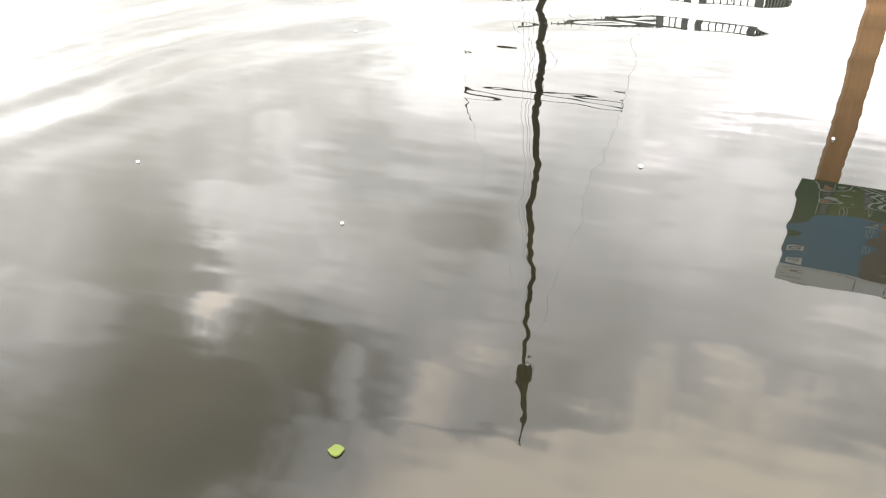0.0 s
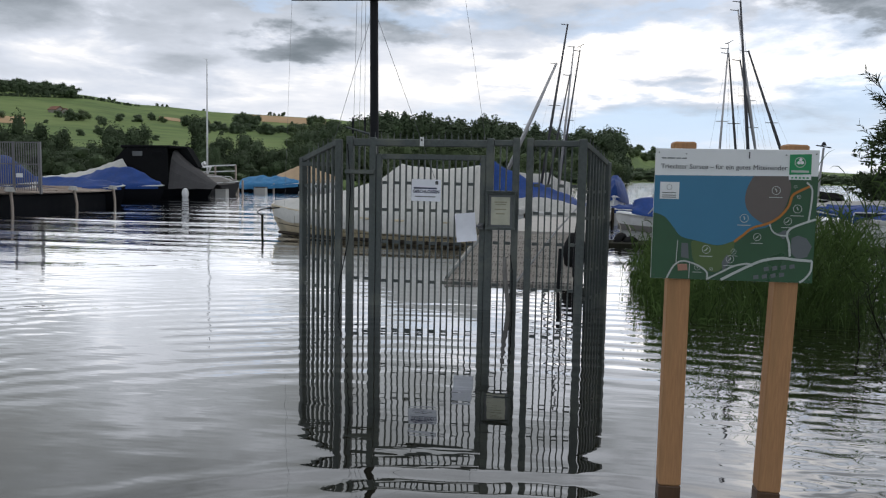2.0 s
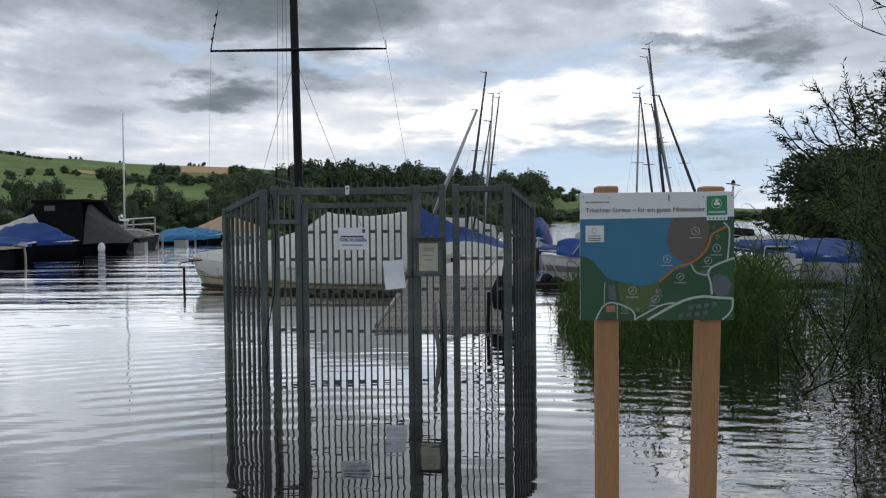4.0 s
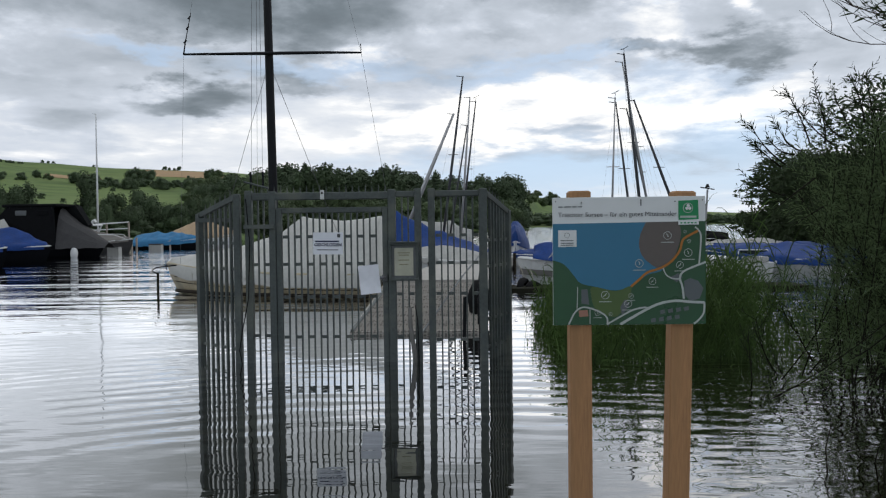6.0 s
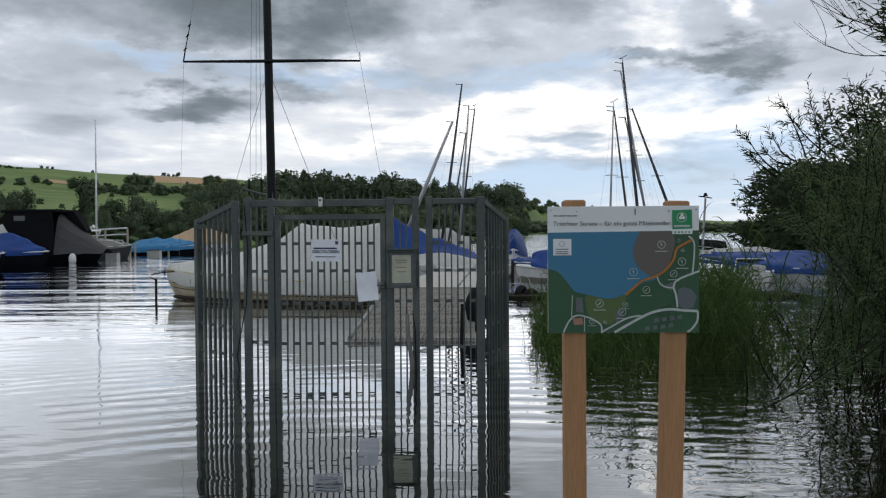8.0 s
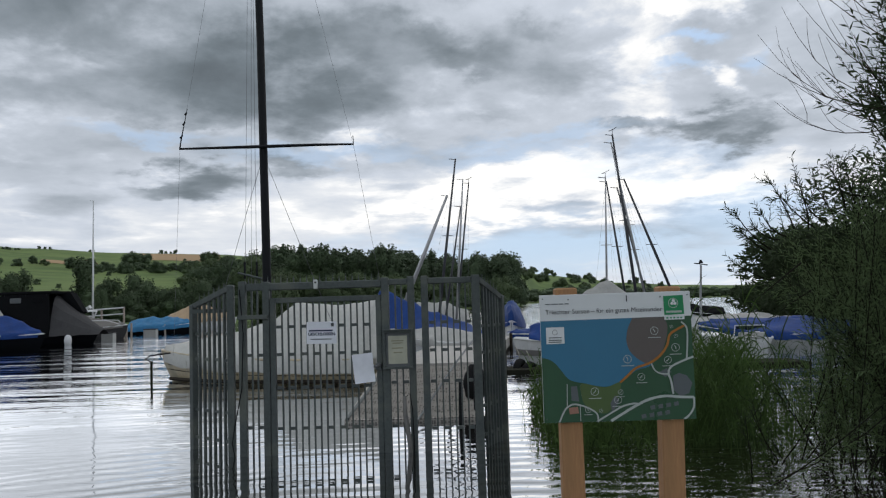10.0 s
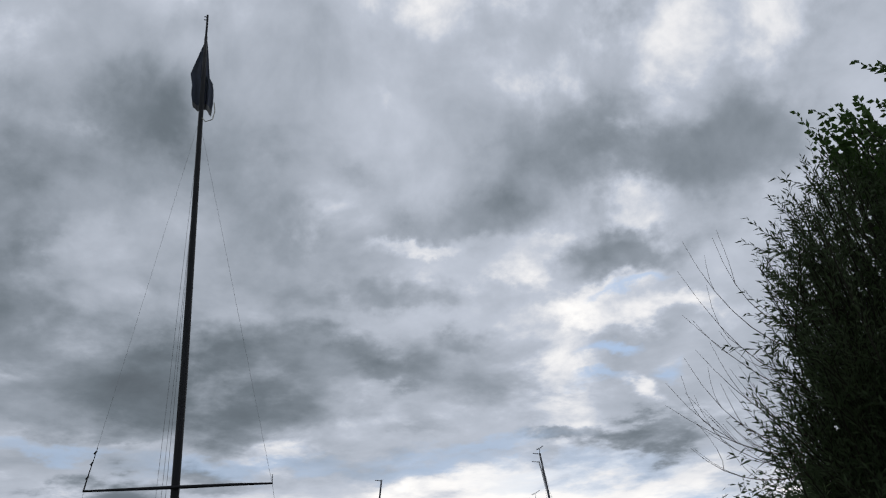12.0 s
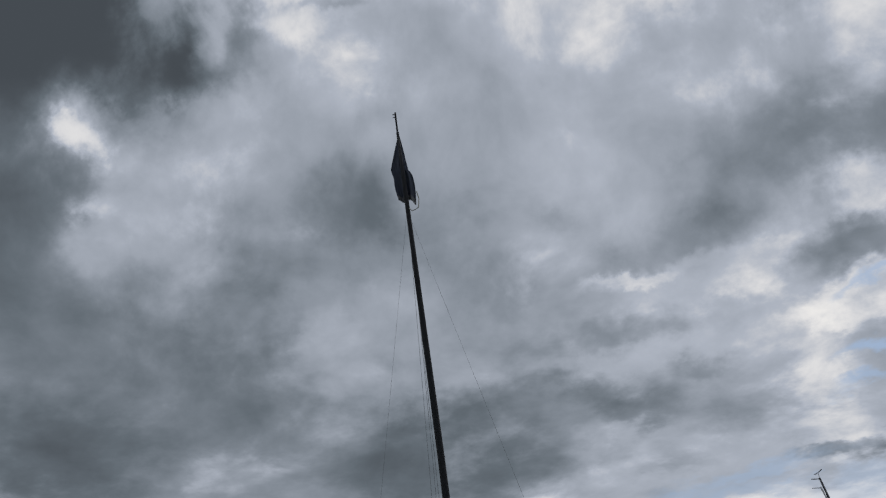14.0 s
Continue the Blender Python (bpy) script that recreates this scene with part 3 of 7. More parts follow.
# by azimuth in degrees: how far the shore lies, where the ridge stands and how high it rises above eye level
SHORE = [(-75, 60), (-45, 70), (-22, 84), (-16, 95), (-11, 190), (4, 230), (5.5, 700), (20, 1100), (40, 1100)]
RIDGE_AT = [(-75, 900), (-30, 950), (-12, 900), (4, 900), (7, 1700), (20, 2300), (40, 2300)]
RIDGE_EL = [(-75, 4.7), (-40, 5.0), (-33, 4.9), (-29, 4.45), (-23.5, 4.15), (-17, 4.0), (-11, 3.5), (-4, 3.0), (4, 2.4), (6.5, 1.95), (9, 1.6), (12, 1.15), (16, 0.85), (20, 0.7), (40, 0.7)]


def land_height(az, r):
    s, far, el = lerp_table(SHORE, az), lerp_table(RIDGE_AT, az), lerp_table(RIDGE_EL, az)
    top = far * math.tan(radians(el)) + 1.2
    k = (r - s) / (far - s)
    if k < 0:
        return max(-1.5, k * 40)
    k = min(k, 1.35)
    rise = 0.5 + top * k ** 1.75 if k < 1 else 0.5 + top * (1 - 0.5 * (k - 1))
    wob = noise.noise(Vector((az * 0.18, r * 0.004, 0.3))) * 0.02 * top * min(k * 2, 1)
    return rise + wob


def polar(az, r, z):
    a = radians(az)
    return (r * math.sin(a), r * math.cos(a), z)


def land(name, az0, az1, n_az, ks):
    s = Shape()
    rows = []
    for i in range(n_az + 1):
        az = az0 + (az1 - az0) * i / n_az
        sh, far = lerp_table(SHORE, az), lerp_table(RIDGE_AT, az)
        rows.append([polar(az, sh + (far - sh) * k, land_height(az, sh + (far - sh) * k)) for k in ks])
    n = len(ks)
    s.v = [p for r in rows for p in r]
    s.f = [(i * n + j, i * n + j + 1, (i + 1) * n + j + 1, (i + 1) * n + j) for i in range(n_az) for j in range(n - 1)]
    return s


KS = [-0.02, 0, 0.004, 0.02, 0.05] + [0.08 + 0.04 * k for k in range(23)] + [1.0, 1.08, 1.2, 1.35]
hill = solid("ground", land("hill", -75, 40, 150, KS), MEADOW, "green meadow hillside rising from the far lake shore", "ground", kind="structure", smooth=True)


def field(az0, az1, k0, k1, mat, label):
    s = Shape()
    n, m_ = 12, 6
    for i in range(n + 1):
        az = az0 + (az1 - az0) * i / n
        sh, far = lerp_table(SHORE, az), lerp_table(RIDGE_AT, az)
        for j in range(m_ + 1):
            k = k0 + (k1 - k0) * j / m_
            r = sh + (far - sh) * k
            s.v.append(polar(az, r, land_height(az, r) + 0.4))
    s.f = [(i * (m_ + 1) + j, i * (m_ + 1) + j + 1, (i + 1) * (m_ + 1) + j + 1, (i + 1) * (m_ + 1) + j) for i in range(n) for j in range(m_)]
    return solid("field", s, mat, label, "field", kind="structure")


field(-21.8, -16.6, 0.86, 0.985, STUBBLE, "ripe tan grain field below the ridge")
field(-27.9, -26.4, 0.76, 0.81, STUBBLE, "small tan stubble strip on the meadow")
field(-46, -36.0, 0.54, 0.63, STUBBLE, "ripe tan grain field on the hillside")

far_plain = Shape()
far_plain.add([(-4500, -4500, -1.2), (4500, -4500, -1.2), (4500, 4500, -1.2), (-4500, 4500, -1.2)], [(0, 1, 2, 3)])
solid("lake_bed", far_plain, STONE, "silty lake bed below the water", "ground", kind="structure")

lake = Shape()
xs = [-4400, -600, -80, -20, -5, 0, 5, 20, 80, 600, 4400]
ys = [-4400, -600, -80, -10, 0, 4, 10, 20, 40, 80, 300, 1200, 4400]
lake.v = [(x, y, 0.0) for y in ys for x in xs]
lake.f = [(j * len(xs) + i, j * len(xs) + i + 1, (j + 1) * len(xs) + i + 1, (j + 1) * len(xs) + i) for j in range(len(ys) - 1) for i in range(len(xs) - 1)]
solid("water", lake, water_material(), "calm grey lake water with fine ripples", "water", kind="structure")

# low bank that closes the place behind and to the right of the walker
bank = Shape()
nb = 40
for i in range(nb + 1):
    a = radians(50 + 258 * i / nb)
    for r, z in ((0.0, -0.35), (2.5, 0.10), (9.0, 0.7), (60.0, 2.2)):
        base = 4.6 + 3.0 * max(0, math.cos(a - radians(90)))
        rr = base + r + 0.4 * math.sin(5 * a)
        bank.v.append((rr * math.sin(a), rr * math.cos(a), z))
bank.f = [(i * 4 + j, i * 4 + j + 1, (i + 1) * 4 + j + 1, (i + 1) * 4 + j) for i in range(nb) for j in range(3)]
solid("lake_bank", bank, MEADOW, "low grassy lake bank behind the reeds", "bank", kind="structure", smooth=True)


# ---- trees far off ----
def leaf_cloud(r, n, w, h, leaf, lumps, seed_point=(0, 0, 0), flat=0.75, core=True):
    """Small leaf faces scattered over lumps of a crown; w and h are its half width and height."""
    g = np.random.RandomState(r.randrange(1 << 30))
    c = np.array([(g.uniform(-0.6, 0.6) * w, g.uniform(-0.6, 0.6) * w, g.uniform(0.22, 0.86) * h) for _ in range(lumps)] + [(0, 0, 0.5 * h)])
    k = np.append(g.uniform(0.30, 0.52, lumps), 0.62)
    pick = g.randint(0, lumps + 1, n)
    d = g.normal(size=(n, 3))
    d /= np.linalg.norm(d, axis=1)[:, None]
    q = c[pick] + d * np.array((w, w, h * 0.55)) * k[pick][:, None] * (g.rand(n) ** 0.35)[:, None]
    u = g.normal(size=(n, 3)) * (1, 1, 0.6)
    u /= np.linalg.norm(u, axis=1)[:, None]
    v = np.cross(u, d + 0.02)
    v /= np.linalg.norm(v, axis=1)[:, None]
    s = (leaf * g.uniform(0.6, 1.4, n))[:, None]
    q = q + np.array(seed_point)
    verts = np.stack((q - u * s, q - v * s * flat, q + u * s, q + v * s * flat), 1).reshape(-1, 3)
    faces = np.arange(4 * n).reshape(-1, 4).tolist()
    # shaded inner leaf mass behind the outer leaves
    ring = [(math.cos(a) * math.cos(b), math.sin(a) * math.cos(b), math.sin(b)) for b in (-1.0, -0.35, 0.35, 1.0) for a in [math.pi * j / 4 for j in range(8)]]
    ball = np.array(ring + [(0, 0, -1), (0, 0, 1)])
    cell = [(i * 8 + j, i * 8 + (j + 1) % 8, i * 8 + 8 + (j + 1) % 8, i * 8 + 8 + j) for i in range(3) for j in range(8)]
    cell += [(32, (j + 1) % 8, j) for j in range(8)] + [(33, 24 + j, 24 + (j + 1) % 8) for j in range(8)]
    for e in range(lumps + 1 if core else 0):
        rough = g.uniform(0.40, 0.74, len(ball))[:, None]
        at = len(verts)
        verts = np.concatenate((verts, c[e] + ball * rough * np.array((w, w, h * 0.55)) * k[e] + np.array(seed_point)))
        faces += [tuple(i + at for i in f) for f in cell]
    return verts.tolist(), faces


def far_tree(label, w, h, mat, seed, group):
    r = random.Random(seed)
    t = thing("tree", pose(0, 0, -900), label, "tree", group)
    tr = Shape().tube([(0, 0, -0.6), (0.05 * w, 0, h * 0.25), (-0.04 * w, 0.03 * w, h * 0.6), (0, 0, h * 0.85)], [0.022 * h, 0.018 * h, 0.012 * h, 0.004 * h], 6)
    for k in range(5):
        a = k * 1.3 + r.random()
        z = h * (0.25 + 0.1 * k)
        tr.tube([(0, 0, z), (math.cos(a) * w * 0.35, math.sin(a) * w * 0.35, z + h * 0.14), (math.cos(a) * w * 0.6, math.sin(a) * w * 0.6, z + h * 0.22)], [0.012 * h, 0.008 * h, 0.003 * h], 5)
    part("trunk", tr, BARK, t)
    v, f = leaf_cloud(r, 6000, w * 1.15, h, 0.017 * h, 16, (0, 0, -0.08 * h))
    c = new("crown", raw_mesh("crown", v, f, mat))
    c.parent = t
    return t


TREES = [
    far_tree("round dark green deciduous tree on the hillside", 4.5, 9.5, FAR_LEAF, 1, "trees on the hillside"),
    far_tree("broad mid green deciduous tree on the hillside", 6.5, 11.0, FAR_LEAF_PALE, 2, "trees on the hillside"),
    far_tree("small bushy tree in a hillside hedge", 3.6, 6.0, FAR_LEAF, 3, "trees on the hillside"),
]


def plant(az, r, kind=None, size=1.0):
    k = TREES[rng.randrange(3) if kind is None else kind]
    return copy_thing(k, pose(*polar(az, r, land_height(az, r) - 0.3), 0, 0, rng.uniform(0, 360)) @ Matrix.Scale(size, 4))


def at_k(az, k):
    sh, far = lerp_table(SHORE, az), lerp_table(RIDGE_AT, az)
    return sh + (far - sh) * k


# single trees and hedges on the meadow
for i in range(26):
    az = rng.uniform(-46, -17)
    plant(az, at_k(az, rng.choice((0.40, 0.44, 0.62, 0.72)) + rng.uniform(-0.05, 0.05)), rng.choice((0, 2, 2)), rng.uniform(0.35, 0.8))
for az, k, kind, size in [
    (-38.5, 0.62, 0, 0.9), (-37.6, 0.6, 1, 0.8), (-34, 0.66, 2, 1.0), (-33.4, 0.62, 0, 1.0), (-32.6, 0.63, 1, 0.9), (-31.5, 0.6, 0, 0.8), (-30.4, 0.68, 0, 0.8), (-29.2, 0.7, 2, 1.2),
    (-28.4, 0.74, 0, 0.8), (-27.7, 0.72, 1, 0.6), (-26.2, 0.7, 0, 1.1), (-25.6, 0.7, 1, 1.0), (-25.0, 0.69, 0, 1.2), (-24.2, 0.7, 2, 1.3), (-22.6, 0.75, 0, 1.5), (-22.1, 0.76, 1, 1.2), (-21.6, 0.74, 0, 1.4),
    (-19.0, 0.86, 2, 0.5), (-17.6, 0.86, 0, 1.2), (-17.1, 0.86, 1, 1.1), (-31.0, 1.0, 2, 0.6), (-30.7, 1.0, 2, 0.5), (-28.0, 1.0, 2, 0.6), (-27.7, 1.0, 2, 0.5), (-27.4, 1.0, 2, 0.5), (-25.0, 1.0, 2, 0.5), (-24.8, 1.0, 2, 0.4), (-22.4, 1.0, 2, 0.5), (-20.5, 1.0, 2, 0.8), (-20.2, 1.0, 2, 0.6), (-19.6, 1.0, 0, 0.6), (-19.9, 1.0, 2, 0.5),
]:
    plant(az, at_k(az, k), kind, size)
for i in range(34):
    az = -24.5 + 8.0 * i / 33 + rng.uniform(-0.15, 0.15)
    plant(az, at_k(az, 0.66 + 0.03 * math.sin(i * 0.7)), rng.choice((0, 2, 2)), rng.uniform(0.7, 1.2))
for i in range(34):
    az = 5.4 + 0.28 * i + rng.uniform(-0.2, 0.2)
    plant(az, at_k(az, rng.choice((0.45, 0.6, 0.78, 0.95)) + rng.uniform(-0.04, 0.04)), None, rng.uniform(1.0, 2.2))


def wood(name, label, rows, mat, seed, leaf=0.07, n=560):
    """One mass of many crowns."""
    r = random.Random(seed)
    verts, faces = [], []
    for az, dist, h, w in rows:
        x, y, z = polar(az, dist, max(land_height(az, dist), 0.3) - 0.5)
        v, f = leaf_cloud(r, n, w, h, leaf * h, 7, (x, y, z))
        b = len(verts)
        verts += v
        faces += [tuple(i + b for i in q) for q in f]
    ob = new(name, raw_mesh(name, verts, faces, mat))
    return tagged(ob, label, "woods", kind="stuff")


rows = []
for i in range(84):
    az = -40.0 + 6.8 * (i % 42) / 41 + rng.uniform(-0.1, 0.1)
    d = at_k(az, 0.93 + 0.05 * (i // 42))
    rows.append((az, d, rng.uniform(12, 14.5) * (1.1 - 0.2 * (i % 42) / 41), rng.uniform(6, 8.5)))
for i in range(26):
    az = -47.5 + 5.4 * (i % 13) / 12 + rng.uniform(-0.2, 0.2)
    d = 150 + 25 * (i // 13) + rng.uniform(-8, 8)
    rows.append((az, d, rng.uniform(12, 15) - 2.0 * (i // 13), rng.uniform(4, 6)))
wood("ridge_wood", "dark plantation wood along the ridge and tall shore trees", rows, FAR_LEAF, 17, leaf=0.022, n=1500)
for i in range(40):
    az = -38.2 + 9.0 * i / 39 + rng.uniform(-0.05, 0.05)
    plant(az, at_k(az, 0.89 + 0.002 * i), 2, rng.uniform(0.45, 0.7))

WOOD_TOP = [(-18, 3.2), (-15.5, 4.0), (-11.5, 4.9), (-9, 4.65), (-6, 4.3), (-4, 4.1), (-1, 3.8), (1, 3.55), (2.5, 3.75), (4.2, 3.6), (4.9, 2.6)]
rows = []
for i in range(95):
    az = -17.5 + 22.2 * i / 94 + rng.uniform(-0.1, 0.1)
    d = 275 + rng.uniform(-8, 25)
    top = d * math.tan(radians(lerp_table(WOOD_TOP, az) * rng.uniform(0.86, 1.0))) + 1.2
    base = max(land_height(az, d), 0.3) - 0.5
    rows.append((az, d, max(top - base, 7), rng.uniform(4.2, 6.5)))
wood("far_wood", "dense dark green wood on the far shore", rows, FAR_LEAF, 11, leaf=0.022, n=2900)
rows = []
for i in range(70):
    az = -15 + 19.5 * i / 69 + rng.uniform(-0.2, 0.2)
    rows.append((az, lerp_table(SHORE, az) + rng.uniform(3, 24), rng.uniform(6, 11), rng.uniform(3.5, 6)))
wood("shore_wood", "mixed green shore trees before the dark wood", rows, FAR_LEAF_PALE, 12, leaf=0.018, n=2300)
rows = [(-14 + 18.5 * i / 89, lerp_table(SHORE, -14 + 18.5 * i / 89) - 2 + rng.uniform(0, 3), rng.uniform(2.2, 4.2), rng.uniform(2.2, 3.4)) for i in range(90)]
wood("shore_scrub", "dark low scrub at the water's edge", rows, FAR_LEAF, 16, leaf=0.035, n=1000)
rows = []
for i in range(230):
    az = -60 + 48 * i / 229 + rng.uniform(-0.3, 0.3)
    d = lerp_table(SHORE, az) + rng.choice((2, 4, 8, 14, 22, 26)) + rng.uniform(0, 3)
    rows.append((az, d, rng.choice((2.4, 3.2, 4.0, 5.2, 6.2)) * rng.uniform(0.8, 1.1) * (1.0 + 0.45 * noise.noise(Vector((az * 0.5, 0.2, 4.0)))) * d / 100, rng.uniform(1.5, 2.8)))
wood("shore_bushes", "dark bushes and trees along the near left shore", rows, FAR_LEAF_MID, 13, leaf=0.018, n=2600)
rows = []
for i in range(40):
    az = -20.5 + 8 * i / 39 + rng.uniform(-0.3, 0.3)
    d = 130 + rng.uniform(-10, 30)
    rows.append((az, d, rng.uniform(4.5, 7.0) * (0.75 + 0.5 * i / 39), rng.uniform(3, 4.5)))
wood("rising_trees", "green trees climbing towards the dark wood", rows, FAR_LEAF_PALE, 14, leaf=0.026, n=2200)
rows = []
for i in range(70):
    k = rng.uniform(0.30, 0.84)
    az = lerp_table([(0.3, -20.0), (0.5, -19.0), (0.7, -17.2), (0.84, -15.4)], k) + rng.random() * (8.0 - 4.0 * k)
    rows.append((az, at_k(az, k), rng.uniform(8, 12), rng.uniform(5, 8)))
wood("hillside_wood", "green mixed wood climbing the hillside", rows, FAR_LEAF_PALE, 18, leaf=0.02, n=1500)
rows = []
for i in range(110):
    az = 5.5 + 20 * i / 109
    d = lerp_table(SHORE, az) + rng.uniform(10, 60)
    rows.append((az, d, rng.uniform(9, 16), rng.uniform(12, 20)))
wood("distant_shore_trees", "hazy tree line on the distant lake shore", rows, FAR_LEAF, 15, leaf=0.05, n=450)


def house(az, k, yaw, w, d_, h, label):
    r = at_k(az, k)
    t = thing("house", pose(*polar(az, r, land_height(az, r) - 0.5), 0, 0, yaw), label, "house", "houses on the hillside")
    wall_ = part("wall", Shape().prism([(-w / 2, 0), (w / 2, 0), (w / 2, h), (0, h + w * 0.32), (-w / 2, h)], d_, lambda x, y, z: (x, y - d_ / 2, z)), HOUSE_WALL, t)
    o = 0.5
    part("roof", Shape().prism([(-w / 2 - o, h - 0.3), (0, h + w * 0.34), (w / 2 + o, h - 0.3), (w / 2 + o, h + 0.1), (0, h + w * 0.34 + 0.5), (-w / 2 - o, h + 0.1)], d_ + 1.2, lambda x, y, z: (x, y - d_ / 2 - 0.6, z)), ROOF, t)
    for k_ in range(3):
        part("window", Shape().box(-w / 2 + w * (0.18 + 0.27 * k_), -w / 2 + w * (0.30 + 0.27 * k_), -d_ / 2 - 0.06, -d_ / 2 + 0.05, h * 0.35, h * 0.65), WINDOW, wall_)


house(-25.2, 0.73, 60, 9, 14, 3.6, "farmhouse with a red-brown roof among trees")
house(-34.2, 0.72, 70, 7, 10, 2.8, "brown-roofed farm building on the meadow")
house(-33.6, 0.71, 20, 5, 7, 2.8, "pale farmhouse with a brown roof")

# ---- the closed jetty gate standing in the water ----
GATE_Y, TOP, LOW = 7.15, 1.555, -0.9
gate_fence = thing("gate_fence", pose(0, GATE_Y, 0), "grey galvanised steel jetty gate fence standing in flooded water", "gate fence")


def bar_panel(x0, x1, z0, z1, spacers, parent, pitch=0.0585, spikes=False, width=0.0135, place=None, slope=0.0):
    """Flat upright bars; short spacer pieces tie every second gap."""
    n = max(2, round((x1 - x0) / pitch))
    p = (x1 - x0) / n
    place = place or Matrix.Identity(4)

    def piece(name, s, mat=STEEL):
        ob = part(name, s, mat, parent)
        ob.matrix_basis = place
        return ob

    for k in range(1, n):
        x = x0 + p * k
        top = z1 - slope * k / n
        piece("bar", Shape().box(x - width / 2, x + width / 2, -0.012, 0.012, z0, top))
        if spikes:
            s = Shape()
            s.add([(x - 0.009, -0.006, top), (x + 0.009, -0.006, top), (x + 0.009, 0.006, top), (x - 0.009, 0.006, top), (x, 0, top + 0.085)], [(0, 1, 4), (1, 2, 4), (2, 3, 4), (3, 0, 4), (3, 2, 1, 0)])
            piece("spike", s)
    for k in range(n):
        if k % 2 == 0:
            x = x0 + p * k
            for z in spacers:
                piece("spacer", Shape().box(x + width / 2, x + p - width / 2, -0.008, 0.008, z - 0.014, z + 0.014))


def post(name, x, w, z1, parent, y=0.0, z0=LOW, label=""):
    return part(name, Shape().box(x - w / 2, x + w / 2, y - w / 2, y + w / 2, z0, z1, 0.006), STEEL, parent, label)


# frame posts, from the left wing to the right corner
for x, w, z1 in ((-1.935, 0.062, 1.545), (-1.826, 0.065, 1.575), (-1.608, 0.062, 1.565), (-0.521, 0.070, 1.570), (-0.285, 0.062, 1.575), (-0.161, 0.062, 1.575), (0.306, 0.075, 1.570)):
    post("post", x, w, z1, gate_fence)
part("top_rail", Shape().box(-1.79, -0.556, -0.03, 0.03, 1.485, 1.552, 0.006), STEEL, gate_fence)
part("top_rail", Shape().box(-0.486, -0.317, -0.025, 0.025, 1.500, 1.555, 0.006), STEEL, gate_fence)
part("top_rail", Shape().box(-0.129, 0.268, -0.025, 0.025, 1.500, 1.555, 0.006), STEEL, gate_fence)
part("cross_rail", Shape().box(-1.862, -1.585, -0.062, -0.034, 1.225, 1.265, 0.004), STEEL, gate_fence, "pale flat cross rail")
part("brace", Shape().tube([(-1.86, -0.02, 1.655), (-1.64, -0.02, 1.595)], 0.011, 6), STEEL, gate_fence)
for k in range(21):
    x = -1.77 + 1.19 * k / 20
    s = Shape().add([(x - 0.006, -0.006, 1.551), (x + 0.006, -0.006, 1.551), (x + 0.006, 0.006, 1.551), (x - 0.006, 0.006, 1.551), (x, 0, 1.625)], [(0, 1, 4), (1, 2, 4), (2, 3, 4), (3, 0, 4), (3, 2, 1, 0)])
    part("spike", s, STEEL, gate_fence)
bar_panel(-1.793, -1.639, LOW, 1.50, (0.90, 0.25), gate_fence, 0.055)
bar_panel(-0.486, -0.316, LOW, 1.50, (0.62, 0.23), gate_fence, 0.056)
bar_panel(-0.130, 0.268, LOW, 1.50, (1.15, 0.90, 0.62, 0.20), gate_fence, 0.056)
# wings that lean outwards over the water
for x0, y0, x1, y1, n_ in ((-1.935, 0.02, -2.435, 0.46, 8), (0.33, 0.02, 0.56, 0.50, 8)):
    d = Vector((x1 - x0, y1 - y0, 0))
    m = Matrix.Translation((x0, y0, 0)) @ Matrix.Rotation(math.atan2(d.y, d.x), 4, "Z")
    bar_panel(0.03, d.length - 0.03, LOW, 1.53, (1.10, 0.86, 0.38, 0.12), gate_fence, d.length / n_, spikes=True, width=0.022, place=m, slope=0.16)
    s = Shape().add([(0, -0.02, 1.50), (d.length, -0.02, 1.335), (d.length, 0.02, 1.335), (0, 0.02, 1.50), (0, -0.02, 1.55), (d.length, -0.02, 1.385), (d.length, 0.02, 1.385), (0, 0.02, 1.55)], [(0, 1, 2, 3), (4, 7, 6, 5), (0, 4, 5, 1), (1, 5, 6, 2), (2, 6, 7, 3), (3, 7, 4, 0)])
    part("wing_rail", s, STEEL, gate_fence).matrix_basis = m
    part("wing_post", Shape().box(d.length - 0.035, d.length + 0.025, -0.03, 0.03, LOW, 1.38, 0.006), STEEL, gate_fence).matrix_basis = m
part("wing_rail", Shape().box(-2.43, -2.10, 0.36, 0.39, 1.295, 1.335), STEEL, gate_fence)

gate_door = thing("gate_door", pose(0, GATE_Y, 0), "closed grey steel bar gate leaf, chained shut", "gate")
part("stile", Shape().box(-1.574, -1.524, -0.022, 0.022, LOW, 1.415, 0.005), STEEL, gate_door)
part("stile", Shape().box(-0.608, -0.558, -0.022, 0.022, LOW, 1.415, 0.005), STEEL, gate_door)
part("door_rail", Shape().box(-1.522, -0.610, -0.02, 0.02, 1.365, 1.415, 0.005), STEEL, gate_door)
bar_panel(-1.524, -0.608, LOW, 1.365, (1.15, 0.90, 0.60, 0.235), gate_door)
lock = part("lock", Shape().box(-0.615, -0.565, -0.05, -0.023, 0.735, 0.80, 0.008), STEEL_WET, gate_door, "grey lock case")
part("handle", Shape().tube([(-0.59, -0.05, 0.775), (-0.59, -0.085, 0.775), (-0.63, -0.09, 0.775)], 0.012, 8), WIRE, lock, "round metal knob", True)

